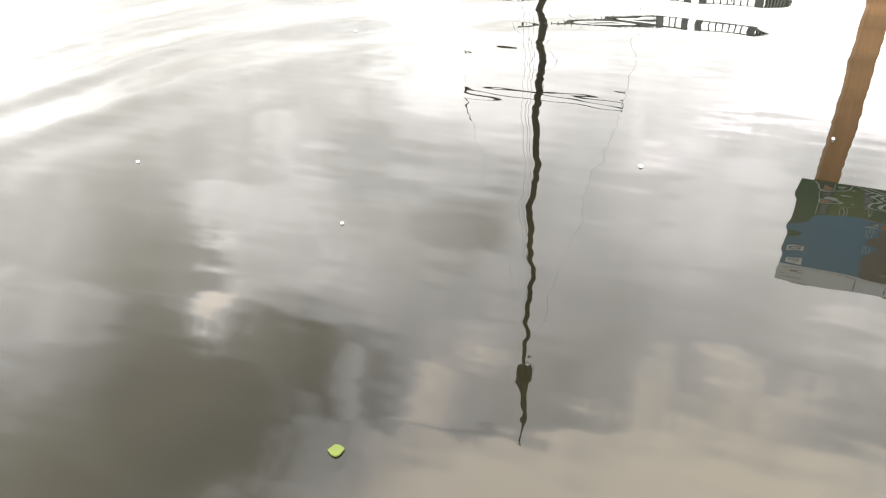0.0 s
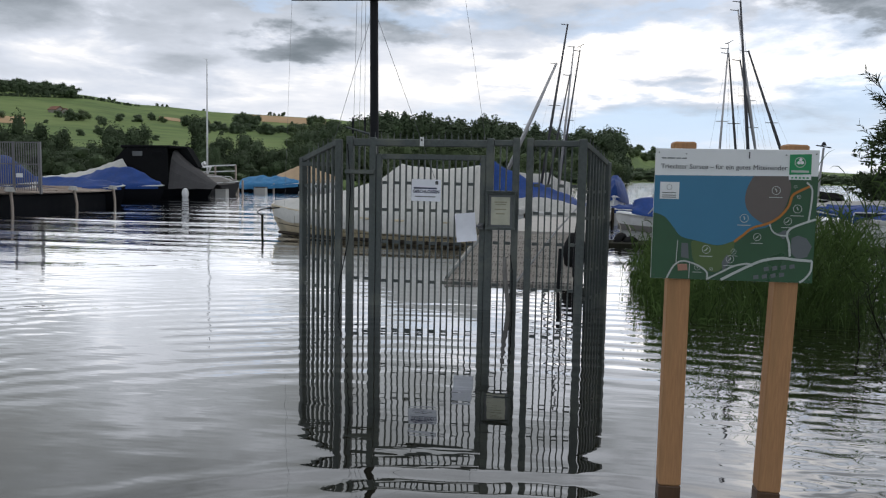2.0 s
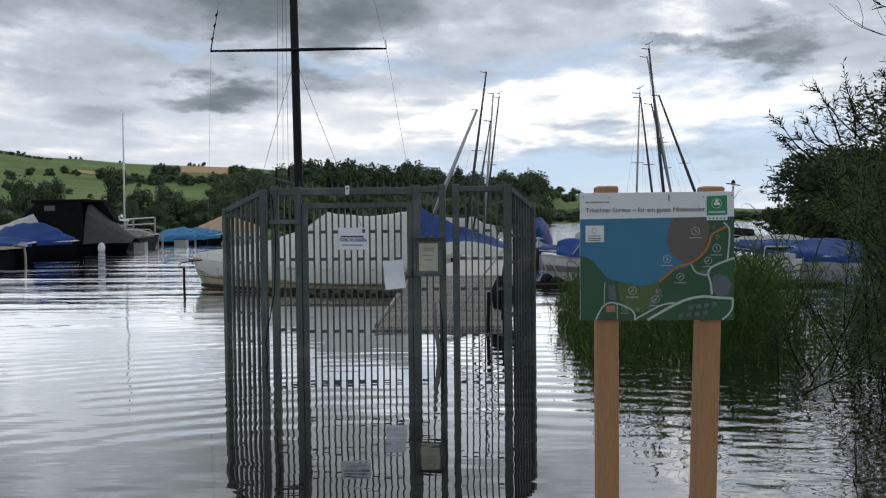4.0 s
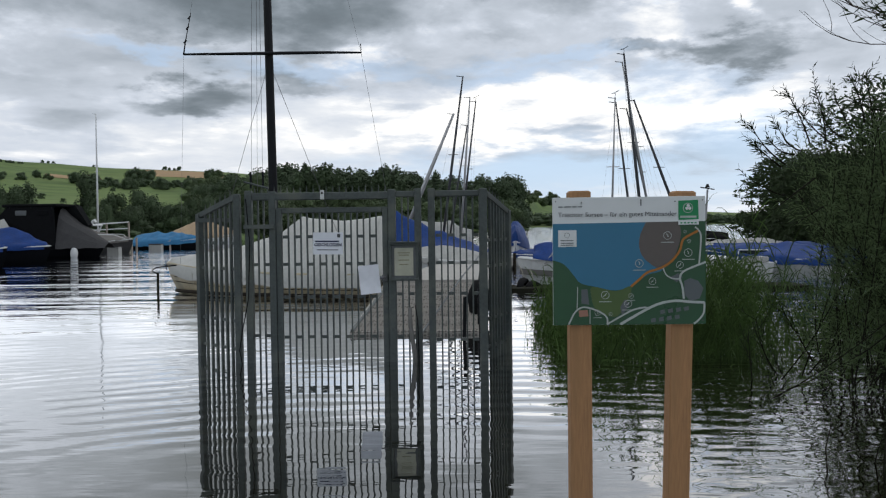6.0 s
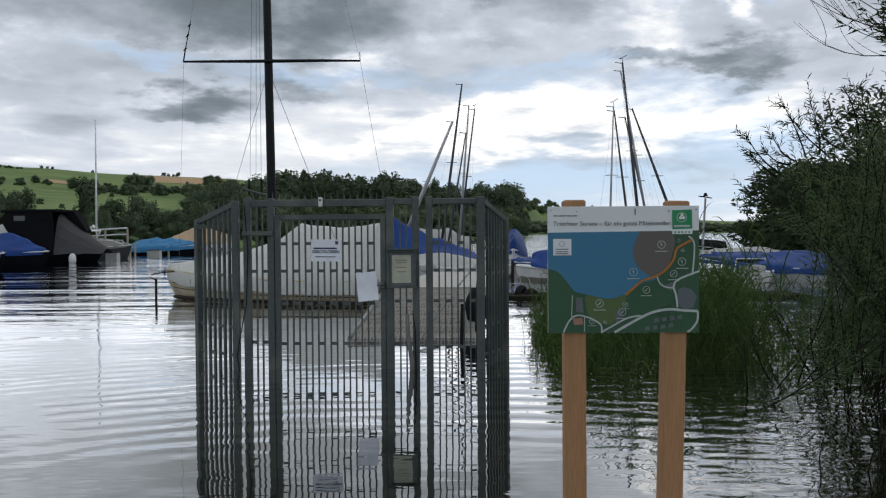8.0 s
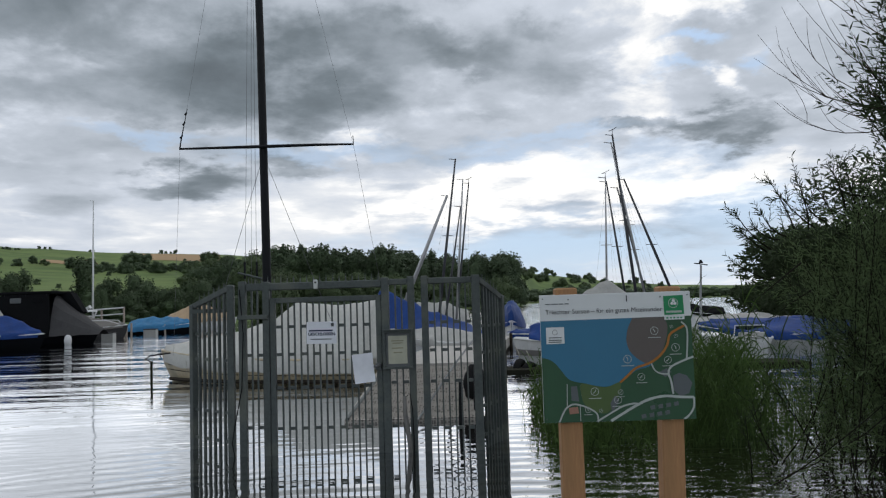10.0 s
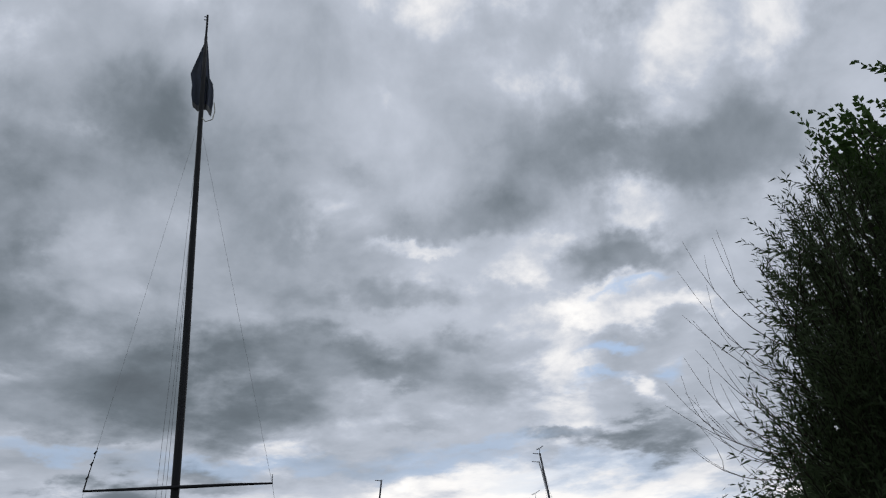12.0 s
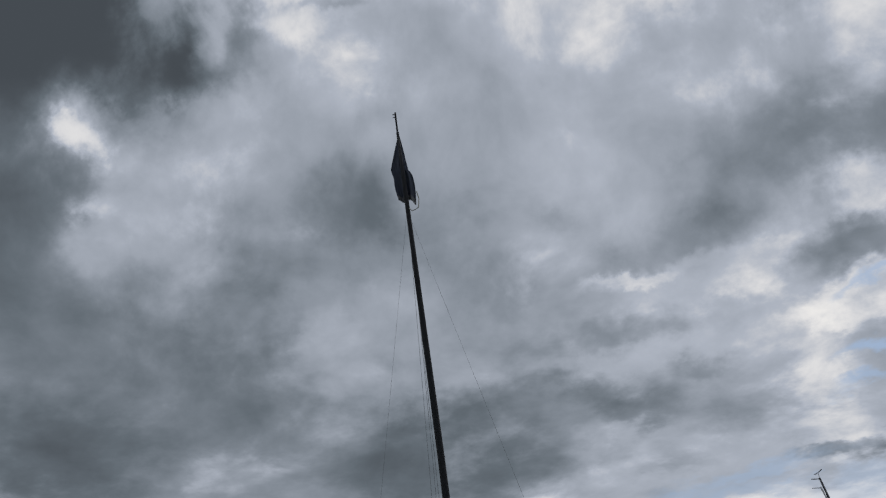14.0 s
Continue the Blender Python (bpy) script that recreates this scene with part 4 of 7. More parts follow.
gate_sensor = thing("gate_sensor", pose(-1.145, GATE_Y - 0.036, 1.515), "small white plastic box on the top rail", "sensor")
part("case", Shape().box(-0.018, 0.018, -0.024, 0.0, -0.03, 0.055, 0.004), HULL_WHITE, gate_sensor)
part("eye", Shape().tube([(0, -0.025, 0.028), (0, -0.029, 0.028)], 0.009, 10), RUBBER, gate_sensor)

# notices hung on the bars
closed_sign = thing("closed_notice", pose(-1.104, GATE_Y - 0.018, 1.087, 0, 0.8, 0), "white paper notice saying closed, tied to the gate", "notice")
leaf_ = part("sheet", Shape().box(-0.136, 0.136, -0.003, 0.0, -0.100, 0.100), PAPER, closed_sign)
lettering("lettering", "GESCHLOSSEN", 0.0375, INK, leaf_, pose(-0.124, -0.0036, -0.024, 90), "dark blue capital letters", 0.0014)
part("text_bar", Shape().box(-0.115, 0.10, -0.0042, -0.003, 0.012, 0.026), INK, leaf_)
part("text_bar", Shape().box(-0.10, 0.09, -0.0042, -0.003, -0.062, -0.054), INK_GREY, leaf_)
part("emblem", Shape().box(0.085, 0.112, -0.0042, -0.003, 0.055, 0.088), INK_GREY, leaf_)

notice = thing("paper_notice", pose(-0.727, GATE_Y - 0.02, 0.757, 0, -6, 0), "crooked white paper in a plastic sleeve on the gate", "notice")
s = Shape()
for j in range(7):
    for i in range(6):
        x, z = -0.093 + 0.186 * i / 5, -0.13 + 0.26 * j / 6
        s.v.append((x, -0.008 - 0.012 * math.sin(i * 1.1 + j * 0.8) ** 2 - (0.02 * (1 - j / 2) if j < 2 else 0), z))
s.f = [(j * 6 + i, j * 6 + i + 1, (j + 1) * 6 + i + 1, (j + 1) * 6 + i) for j in range(6) for i in range(5)]
part("sheet", s, PAPER, notice, smooth=True)

case = thing("notice_case", pose(-0.412, GATE_Y - 0.035, 0.915), "grey metal notice case with a yellowed sheet behind glass", "notice case")
part("back_panel", Shape().box(-0.128, 0.128, -0.03, 0.0, -0.165, 0.165), STEEL_WET, case)
for a in ((-0.133, 0.133, 0.148, 0.172), (-0.133, 0.133, -0.172, -0.148), (-0.133, -0.108, -0.147, 0.147), (0.108, 0.133, -0.147, 0.147)):
    part("frame", Shape().box(a[0], a[1], -0.055, -0.001, a[2], a[3], 0.004), STEEL, case)
part("hood", Shape().box(-0.14, 0.14, -0.075, 0.0, 0.173, 0.183), STEEL, case)
old_sheet = part("paper_sheet", Shape().box(-0.085, 0.085, -0.034, -0.031, -0.125, 0.125), GLASS_OLD, case, "yellowed paper sheet")
for w_, z_ in ((0.055, 0.075), (0.045, 0.055), (0.05, 0.01), (0.04, -0.03)):
    part("text_bar", Shape().box(-w_, w_, -0.0365, -0.0345, z_, z_ + 0.010), MAP_FAINT, old_sheet)

lever = thing("latch_lever", pose(-0.345, GATE_Y - 0.05, 0.28), "dark grey wooden lever hanging beside the gate", "lever")
part("shaft", Shape().tube([(0.03, 0, -0.55), (0.02, 0, -0.2), (-0.015, -0.01, 0.05), (-0.02, 0, 0.22)], [0.022, 0.024, 0.022, 0.018], 8), GREY_LEVER_AND_SHADE, lever, smooth=True)
part("strap", Shape().tube([(-0.02, 0.0, 0.2), (0.03, -0.01, 0.24), (0.05, 0.0, 0.1), (0.06, 0, -0.3), (0.05, 0, -0.5)], 0.005, 6), RUBBER, lever)

cable = thing("hanging_cable", pose(-1.86, GATE_Y - 0.05, 0.0), "thin dark cable hanging down beside a gate post", "cable")
part("cable", Shape().tube([(0.02, 0, 1.5), (0.05, 0, 1.1), (0.03, 0, 0.6), (-0.04, 0, 0.25), (-0.06, 0, 0.12), (-0.02, 0, -0.1), (0.02, 0, -0.3)], 0.005, 5), RUBBER, cable)

# ---- signal mast with its yard and furled flag ----
PX, PY = -1.695, 7.62
mast = thing("signal_mast", pose(PX, PY, 0), "tall black signal mast with yard, stays and a limp flag", "flagpole")
part("pole", Shape().tube([(0, 0, -1.0), (-0.015, 0, 1.6), (-0.045, 0, 4.0), (-0.09, 0, 6.0), (-0.125, 0, 7.6), (-0.14, 0, 8.35)], [0.042, 0.042, 0.038, 0.032, 0.026, 0.018], 14), DARK_PAINT, mast, smooth=True)
part("tip_rod", Shape().tube([(-0.14, 0, 8.3), (-0.145, 0, 8.7)], 0.013, 8), DARK_PAINT, mast)
for z in (8.62, 8.67):
    part("tip_hook", Shape().tube([(-0.145, 0, z), (-0.185, 0, z + 0.005)], 0.006, 5), DARK_PAINT, mast)
part("yard", Shape().tube([(-0.848, -0.04, 2.915), (-0.4, -0.05, 2.911), (0.0, -0.055, 2.908), (0.5, -0.05, 2.909), (0.866, -0.04, 2.905)], [0.010, 0.014, 0.017, 0.014, 0.009], 8), DARK_PAINT, mast, smooth=True)
part("whip_aerial", Shape().tube([(-0.848, -0.04, 2.91), (-0.83, -0.04, 3.02), (-0.77, -0.04, 3.31)], [0.008, 0.006, 0.003], 6), DARK_PAINT, mast)
for z, x in ((3.02, -0.83), (3.15, -0.805), (3.25, -0.785)):
    part("aerial_clip", Shape().tube([(x - 0.012, -0.04, z), (x + 0.012, -0.04, z + 0.03)], 0.008, 6), DARK_PAINT, mast)
part("aerial_stub", Shape().tube([(0.866, -0.04, 2.90), (0.862, -0.04, 2.99)], 0.004, 5), DARK_PAINT, mast)
for a, b, rad in (
    ((-0.845, -0.04, 2.92), (-0.90, -0.1, 0.9), 0.0012), ((0.866, -0.04, 2.90), (1.14, 0.1, 1.2), 0.0016),
    ((-0.06, 0, 2.75), (-0.62, 0.3, 1.2), 0.0024), ((0.0, 0, 2.75), (0.55, 0.3, 1.2), 0.0024),
    ((-0.12, 0, 6.9), (-0.23, 0, 1.5), 0.0018), ((-0.11, 0, 6.5), (-0.11, -0.02, 1.5), 0.002), ((-0.10, 0, 6.7), (-0.17, 0, 1.5), 0.0018),
    ((-0.125, 0, 7.1), (-0.84, -0.04, 2.93), 0.0012), ((-0.125, 0, 7.1), (0.86, -0.04, 2.92), 0.0012),
):
    part("stay", Shape().tube([a, b], rad, 5), WIRE, mast)
for x, z in ((-0.23, 1.62), (-0.11, 1.62)):
    part("turnbuckle", Shape().tube([(x, -0.01, z), (x, -0.01, z + 0.16)], 0.012, 6), DARK_PAINT, mast)
flag = Shape()
nu, nv = 15, 12
for j in range(nv + 1):
    k = j / nv
    half = 0.015 + 0.15 * min(1, k * 1.45) ** 0.9 - 0.03 * max(0, k - 0.8) / 0.2
    for i in range(nu + 1):
        u = i / nu * 2 - 1
        drop = 8.30 - 1.0 * k - 0.02 * abs(u) * k + (0.02 * math.sin(u * 5) * k) - 0.05 * (u > 0.3) * k
        lean = -0.03 if k < 0.55 else 0.03
        flag.v.append((-0.135 + u * half * (0.66 if u > 0 else (1.1 if k < 0.62 else 0.9)) + lean * k, 0.030 + 0.07 * math.sin((u + 1) * 4.2) ** 2 * k, drop))
flag.f = [(j * (nu + 1) + i, j * (nu + 1) + i + 1, (j + 1) * (nu + 1) + i + 1, (j + 1) * (nu + 1) + i) for j in range(nv) for i in range(nu)]
cut = 11 * (nu + 1)
low = Shape()
low.v, low.f = flag.v[cut:], [tuple(i - cut for i in f) for k, f in enumerate(flag.f) if k // nu >= 11]
flag.v, flag.f = flag.v[: cut + nu + 1], [f for k, f in enumerate(flag.f) if k // nu < 11]
part("flag", flag, FLAG, mast, "limp navy flag wrapped round the pole", True)
part("flag_band", low, FLAG_PALE, mast, "pale lower band of the flag", True)
part("halyard_loop", Shape().tube([(0.03, -0.03, 7.32), (0.05, -0.03, 7.2), (0.03, -0.03, 7.08), (-0.05, -0.03, 7.05), (-0.09, -0.03, 7.1)], 0.006, 5), ROPE, mast)

# ---- the map sign on two timber posts ----
SIGN_Y = 2.985
sign = thing("map_sign", pose(0.716, SIGN_Y, 0), "lake information map board on two orange timber posts in water", "sign")
for x, top, lean in ((-0.180, 1.356, 0.0), (0.214, 1.350, -1.4)):
    leg = part("post", Shape().box(-0.041, 0.041, 0.012, 0.094, 0.05 - top, 0, 0.006), TIMBER, sign)
    leg.matrix_basis = pose(x, 0, top, 0, -lean, 0)
    part("wet_base", Shape().box(-0.041, 0.041, 0.012, 0.094, -0.9 - top, 0.0505 - top, 0.004), WET_TIMBER, leg, "dark wet foot of the post")
W, H0, H1 = 0.285, 0.850, 1.330
part("panel", Shape().box(-W, W, 0.0, 0.010, H0, H1, 0.001), BOARD_WHITE, sign, "white sheet board")


def bx(px):
    """Across the board: 0 at its left edge, 1 at its right edge."""
    return -W + 2 * W * px


def bz(py):
    """Down the board: 0 at its top edge, 1 at its bottom edge."""
    return H1 - (H1 - H0) * py


def smoothed(line, closed):
    """Rounds a line of points by a spline through them."""
    n, out = len(line), []
    for k in range(n if closed else n - 1):
        p = [line[(k + d) % n] if closed else line[min(max(k + d, 0), n - 1)] for d in (-1, 0, 1, 2)]
        for f in (0, 0.25, 0.5, 0.75):
            w = (-f + 2 * f * f - f ** 3, 2 - 5 * f * f + 3 * f ** 3, f + 4 * f * f - 3 * f ** 3, f ** 3 - f * f)
            out.append(tuple(sum(a * q[i] for a, q in zip(w, p)) / 2 for i in (0, 1)))
    return out if closed else out + [line[-1]]


def sheet(name, outline, mat, layer, label=""):
    y = -0.0008 * layer
    return part(name, Shape().prism([(bx(a), bz(b)) for a, b in outline], 0.0006, lambda x, q, z: (x, y - q, z)), mat, sign, label)


def ribbon(name, line, width, mat, layer):
    pts = [Vector((bx(a), bz(b))) for a, b in smoothed(line, False)]
    left, right = [], []
    for k, p in enumerate(pts):
        d = (pts[min(k + 1, len(pts) - 1)] - pts[max(k - 1, 0)]).normalized()
        n = Vector((-d.y, d.x)) * width / 2
        left.append(p + n)
        right.append(p - n)
    y = -0.0008 * layer - 0.00007 * len([o for o in sign.children if o.name.startswith("map_road")])
    s = Shape()
    n = len(pts)
    s.v = [(p.x, y, p.y) for p in left] + [(p.x, y, p.y) for p in right] + [(p.x, y - 0.0006, p.y) for p in left] + [(p.x, y - 0.0006, p.y) for p in right]
    for k in range(n - 1):
        s.f += [(k, k + 1, n + k + 1, n + k), (2 * n + k, 2 * n + k + 1, 3 * n + k + 1, 3 * n + k)]
    return part(name, s, mat, sign)


sheet("map_land", [(0, 0.205), (1, 0.195), (1, 0.999), (0, 0.999)], MAP_GREEN, 1, "dark green map land")
sheet("map_lake", [(0, 0.205), (0.82, 0.198)] + smoothed([(0.80, 0.35), (0.73, 0.56), (0.62, 0.61), (0.52, 0.69), (0.41, 0.73), (0.28, 0.70), (0.18, 0.67), (0.13, 0.60), (0.07, 0.52), (0, 0.49)], False), MAP_BLUE, 2, "blue map lake")
sheet("map_moor", [(0.61, 0.20)] + smoothed([(0.82, 0.198), (0.84, 0.28), (0.82, 0.40), (0.78, 0.50), (0.71, 0.56), (0.645, 0.53), (0.585, 0.46), (0.565, 0.38), (0.575, 0.29), (0.61, 0.20)], False)[:-1], MAP_BROWN, 3, "grey-brown map area")
sheet("map_park", smoothed([(0.26, 0.70), (0.41, 0.735), (0.51, 0.70), (0.49, 0.82), (0.42, 0.93), (0.34, 0.92), (0.27, 0.86), (0.25, 0.77)], True), MAP_OLIVE, 3)
sheet("map_plot", [(0.86, 0.66), (0.90, 0.64), (0.95, 0.66), (0.985, 0.72), (0.96, 0.80), (0.90, 0.82), (0.86, 0.77)], MAP_GREY, 3)
sheet("map_plot", [(0.77, 0.63), (0.82, 0.60), (0.85, 0.63), (0.81, 0.67)], MAP_GREY, 3)
sheet("map_plot", [(0.185, 0.72), (0.225, 0.72), (0.235, 0.84), (0.185, 0.83)], MAP_GREY, 3)
sheet("map_plot", [(0.44, 0.86), (0.47, 0.80), (0.50, 0.84), (0.45, 0.93)], MAP_GREY, 4)
sheet("map_house", [(0.165, 0.885), (0.225, 0.88), (0.23, 0.93), (0.17, 0.935)], MAP_RED, 4, "orange-red map building")
for i in range(4):
    for j in range(2):
        a, b = 0.70 + 0.052 * i - 0.06 * j, 0.89 - 0.008 * i + 0.065 * j
        sheet("map_house", [(a, b), (a + 0.03, b - 0.008), (a + 0.033, b + 0.022), (a + 0.003, b + 0.03)], MAP_GREY, 4)
ribbon("map_road", [(0.44, 0.995), (0.52, 0.94), (0.62, 0.875), (0.70, 0.835), (0.80, 0.815), (0.90, 0.825), (0.99, 0.83)], 0.0095, MAP_ROAD, 5)
ribbon("map_road", [(0.35, 0.995), (0.44, 0.935), (0.52, 0.885), (0.60, 0.865), (0.63, 0.88)], 0.0065, MAP_ROAD, 5)
ribbon("map_road", [(0.99, 0.83), (0.985, 0.91), (0.95, 0.97), (0.92, 0.995)], 0.007, MAP_ROAD, 5)
ribbon("map_road", [(0.10, 0.995), (0.14, 0.90), (0.19, 0.86), (0.25, 0.87), (0.31, 0.90), (0.35, 0.94), (0.355, 0.985)], 0.006, MAP_ROAD, 5)
ribbon("map_road", [(0.155, 0.87), (0.16, 0.70)], 0.0028, MAP_ROAD, 5)
ribbon("map_road", [(0.24, 0.87), (0.24, 0.99)], 0.0028, MAP_ROAD, 5)
ribbon("map_road", [(0.855, 0.80), (0.845, 0.70), (0.83, 0.64), (0.85, 0.59), (0.92, 0.55), (1.0, 0.515)], 0.0075, MAP_ROAD, 5)
ribbon("map_road", [(0.72, 0.555), (0.74, 0.61), (0.78, 0.64), (0.83, 0.645)], 0.005, MAP_ROAD, 5)
ribbon("map_road", [(0.955, 0.53), (0.965, 0.40), (0.965, 0.29), (0.93, 0.24)], 0.006, MAP_ROAD, 5)
ribbon("map_trail", [(0.95, 0.27), (0.90, 0.30), (0.85, 0.34), (0.83, 0.42), (0.78, 0.50), (0.71, 0.555), (0.62, 0.59), (0.56, 0.65), (0.51, 0.70)], 0.0085, MAP_ORANGE, 6)


def ring(cx, cz, r, mat, layer):
    y, s, n = -0.0008 * layer, Shape(), 18
    for q, rr in ((0, r), (0, r * 0.87), (-0.0006, r), (-0.0006, r * 0.87)):
        s.v += [(bx(cx) + rr * math.cos(2 * math.pi * k / n), y + q, bz(cz) + rr * math.sin(2 * math.pi * k / n)) for k in range(n)]
    for k in range(n):
        a = (k + 1) % n
        s.f += [(2 * n + k, 2 * n + a, 3 * n + a, 3 * n + k), (k, n + k, n + a, a), (k, a, 2 * n + a, 2 * n + k)]
    return part("map_symbol", s, mat, sign)


for cx, cz, r in ((0.75, 0.305, 0.0155), (0.565, 0.52, 0.0155), (0.885, 0.44, 0.0155), (0.83, 0.535, 0.014), (0.65, 0.66, 0.014), (0.34, 0.765, 0.0155), (0.49, 0.835, 0.0145), (0.51, 0.775, 0.010), (0.29, 0.905, 0.011), (0.865, 0.275, 0.006), (0.89, 0.35, 0.007), (0.375, 0.915, 0.007)):
    symbol = ring(cx, cz, r, MAP_ROAD, 6)
    tilt = 0.3 * math.sin(40 * cx)
    part("map_mark", Shape().tube([(bx(cx) - r * (0.2 + tilt), -0.0051, bz(cz) - r * 0.35), (bx(cx) + r * 0.1, -0.0051, bz(cz)), (bx(cx) + r * tilt, -0.0051, bz(cz) + r * 0.45)], r * 0.11, 6), MAP_ROAD, symbol)
    if r > 0.009:
        part("text_bar", Shape().box(bx(cx) - r * 1.5, bx(cx) + r * 1.5, -0.0054, -0.0048, bz(cz) - r * 1.70, bz(cz) - r * 1.53), MAP_ROAD, symbol)
sheet("legend_box", [(0.035, 0.255), (0.155, 0.255), (0.155, 0.385), (0.035, 0.385)], BOARD_WHITE, 4)
ring(0.093, 0.295, 0.010, MAP_GREY, 5)
for z in (0.335, 0.355, 0.37):
    part("text_bar", Shape().box(bx(0.05), bx(0.135), -0.0052, -0.0042, bz(z) - 0.002, bz(z) + 0.001), MAP_GREY, sign)
lettering("lettering", "Triechter Sursee – für ein gutes Miteinander", 0.0246, INK_GREY, sign, pose(bx(0.035), -0.0015, bz(0.152), 90), "grey heading letters")
for a, b in ((0.038, 0.066), (0.074, 0.121), (0.129, 0.157), (0.165, 0.193)):
    part("text_bar", Shape().box(bx(a), bx(b), -0.0015, -0.0005, bz(0.077), bz(0.069)), MAP_GREY, sign)
emblem = sheet("emblem", [(0.822, 0.035), (0.952, 0.030), (0.955, 0.180), (0.824, 0.185)], LOGO_GREEN, 2, "green square emblem")
ring(0.885, 0.092, 0.019, MAP_ROAD, 4)
for dx, dz in ((-0.010, 0), (0.010, 0), (0, 0.022)):
    part("emblem_leaf", Shape().tube([(bx(0.887 + dx), -0.0030, bz(0.095 - dz)), (bx(0.887 + dx), -0.0038, bz(0.095 - dz))], 0.006, 10), BOARD_WHITE, emblem)
part("text_bar", Shape().box(bx(0.835), bx(0.94), -0.0032, -0.0022, bz(0.168), bz(0.152)), MAP_ROAD, emblem)
strip = part("emblem_strip", Shape().box(bx(0.822), bx(0.955), -0.0040, -0.0005, bz(0.222), bz(0.193)), BOARD_WHITE, sign)
for k in range(5):
    part("text_bar", Shape().box(bx(0.835 + 0.023 * k), bx(0.848 + 0.023 * k), -0.0048, -0.0041, bz(0.213), bz(0.202)), LOGO_GREEN, strip)
for a, b in ((0.02, 0.03), (0.98, 0.03), (0.02, 0.97), (0.98, 0.97), (0.19, 0.04), (0.80, 0.04)):
    part("screw", Shape().tube([(bx(a), 0.0, bz(b)), (bx(a), -0.0055, bz(b))], 0.0022, 8), STEEL, sign)
part("scratch", Shape().box(bx(0.575), bx(0.582), -0.0016, -0.0006, bz(0.07), bz(0.02)), INK_GREY, sign)

# ---- jetty behind the gate ----
jetty = thing("jetty", pose(0, 0, 0), "narrow grating jetty rising out of the flooded water", "jetty", kind="structure")
s = Shape().add([(-1.16, 8.85, 0.05), (0.30, 8.85, 0.05), (0.45, 13.0, 0.30), (-1.15, 13.0, 0.30), (-1.16, 8.85, -0.05), (0.30, 8.85, -0.05), (0.45, 13.0, 0.18), (-1.15, 13.0, 0.18)], [(0, 1, 2, 3), (4, 7, 6, 5), (0, 4, 5, 1), (1, 5, 6, 2), (2, 6, 7, 3), (3, 7, 4, 0)])
part("ramp", s, GRATE, jetty, "grey grating ramp")
s = Shape()
for k in range(60):
    y = 8.9 + 4.05 * k / 59
    z = 0.052 + 0.25 * (y - 8.85) / 4.15
    s.box(-1.13, 0.30 + 0.14 * k / 59, y - 0.012, y + 0.012, z, z + 0.006)
grid = part("grating", s, GRATE, jetty, "raised anti-slip ribs")
s = Shape().add([(-1.1, 13.1, 0.34), (0.62, 13.1, 0.34), (3.6, 40, 0.34), (2.1, 40, 0.34), (-1.1, 13.1, 0.10), (0.62, 13.1, 0.10), (3.6, 40, 0.10), (2.1, 40, 0.10)], [(0, 1, 2, 3), (4, 7, 6, 5), (0, 4, 5, 1), (1, 5, 6, 2), (2, 6, 7, 3), (3, 7, 4, 0)])
part("deck", s, CONCRETE, jetty, "pale concrete deck")
for k in range(7):
    for side in (0, 1):
        y = 14 + 4 * k
        x = -1.16 + (y - 13.1) * 0.119 if side == 0 else 0.68 + (y - 13.1) * 0.111
        part("pile", Shape().tube([(x, y, -1.1), (x, y, 0.42 + 0.04 * ((k * 3 + side) % 3))], 0.045, 10), BARK, jetty)
for x in (0.36, -1.13):
    part("side_beam", Shape().tube([(x, 8.86, 0.06), (x + 0.08, 13.0, 0.31)], 0.022, 8), STEEL, jetty)
# added pontoon; its dark colour stands for the shade under boat and jetty
pontoon = thing("side_pontoon", pose(0, 0, 0), "low plank pontoon added beside the jetty, darkened for shade", "pontoon", kind="structure")
for k in range(5):
    part("plank", Shape().box(1.05, 6.6, 14.6 + 0.19 * k, 14.77 + 0.19 * k, 0.02, 0.06, 0.005), SHOOT_WOOD, pontoon)
part("edge_board", Shape().box(1.02, 6.62, 14.54, 14.59, -0.30, 0.065, 0.005), SHOOT_WOOD, pontoon, "edge board coloured dark for the shade under the boat")
for x in (1.15, 2.6, 4.2, 5.8):
    part("pile", Shape().tube([(x, 14.7, -1.2), (x, 14.7, 0.015)], 0.06, 8), BARK, pontoon)
strut = thing("gangway_rail", pose(0, 0, 0), "sloping pale metal rail beside the jetty", "rail")
part("rail", Shape().tube([(-0.33, 8.6, 0.06), (0.10, 11.5, 0.45), (0.75, 15.5, 0.95)], 0.013, 8), STEEL_WET, strut)
part("rail", Shape().tube([(0.28, 8.9, 0.0), (0.50, 12.0, 0.55), (0.75, 15.5, 1.02)], 0.013, 8), STEEL_WET, strut)
for x, y, z in ((0.30, 9.2, 0.55), (0.12, 8.7, 0.45)):
    part("stanchion", Shape().tube([(x, y, -0.6), (x + 0.03, y, z)], 0.022, 8), DARK_PAINT, strut)
sack = thing("black_fender", pose(0.34, 10.0, 0.0), "black rubber fender bundle on the jetty edge", "fender")
s = Shape()
rr = random.Random(4)
for j in range(8):
    k = j / 7
    w = 0.13 * math.sin(math.pi * (0.12 + 0.8 * k)) + 0.03
    s.v += [(w * math.cos(a) * (1 + rr.uniform(-0.1, 0.1)), w * math.sin(a), 0.08 + 0.46 * k) for a in [2 * math.pi * i / 10 for i in range(10)]]
s.f = [(j * 10 + i, j * 10 + (i + 1) % 10, (j + 1) * 10 + (i + 1) % 10, (j + 1) * 10 + i) for j in range(7) for i in range(10)] + [tuple(range(10)), tuple(range(70, 80))]
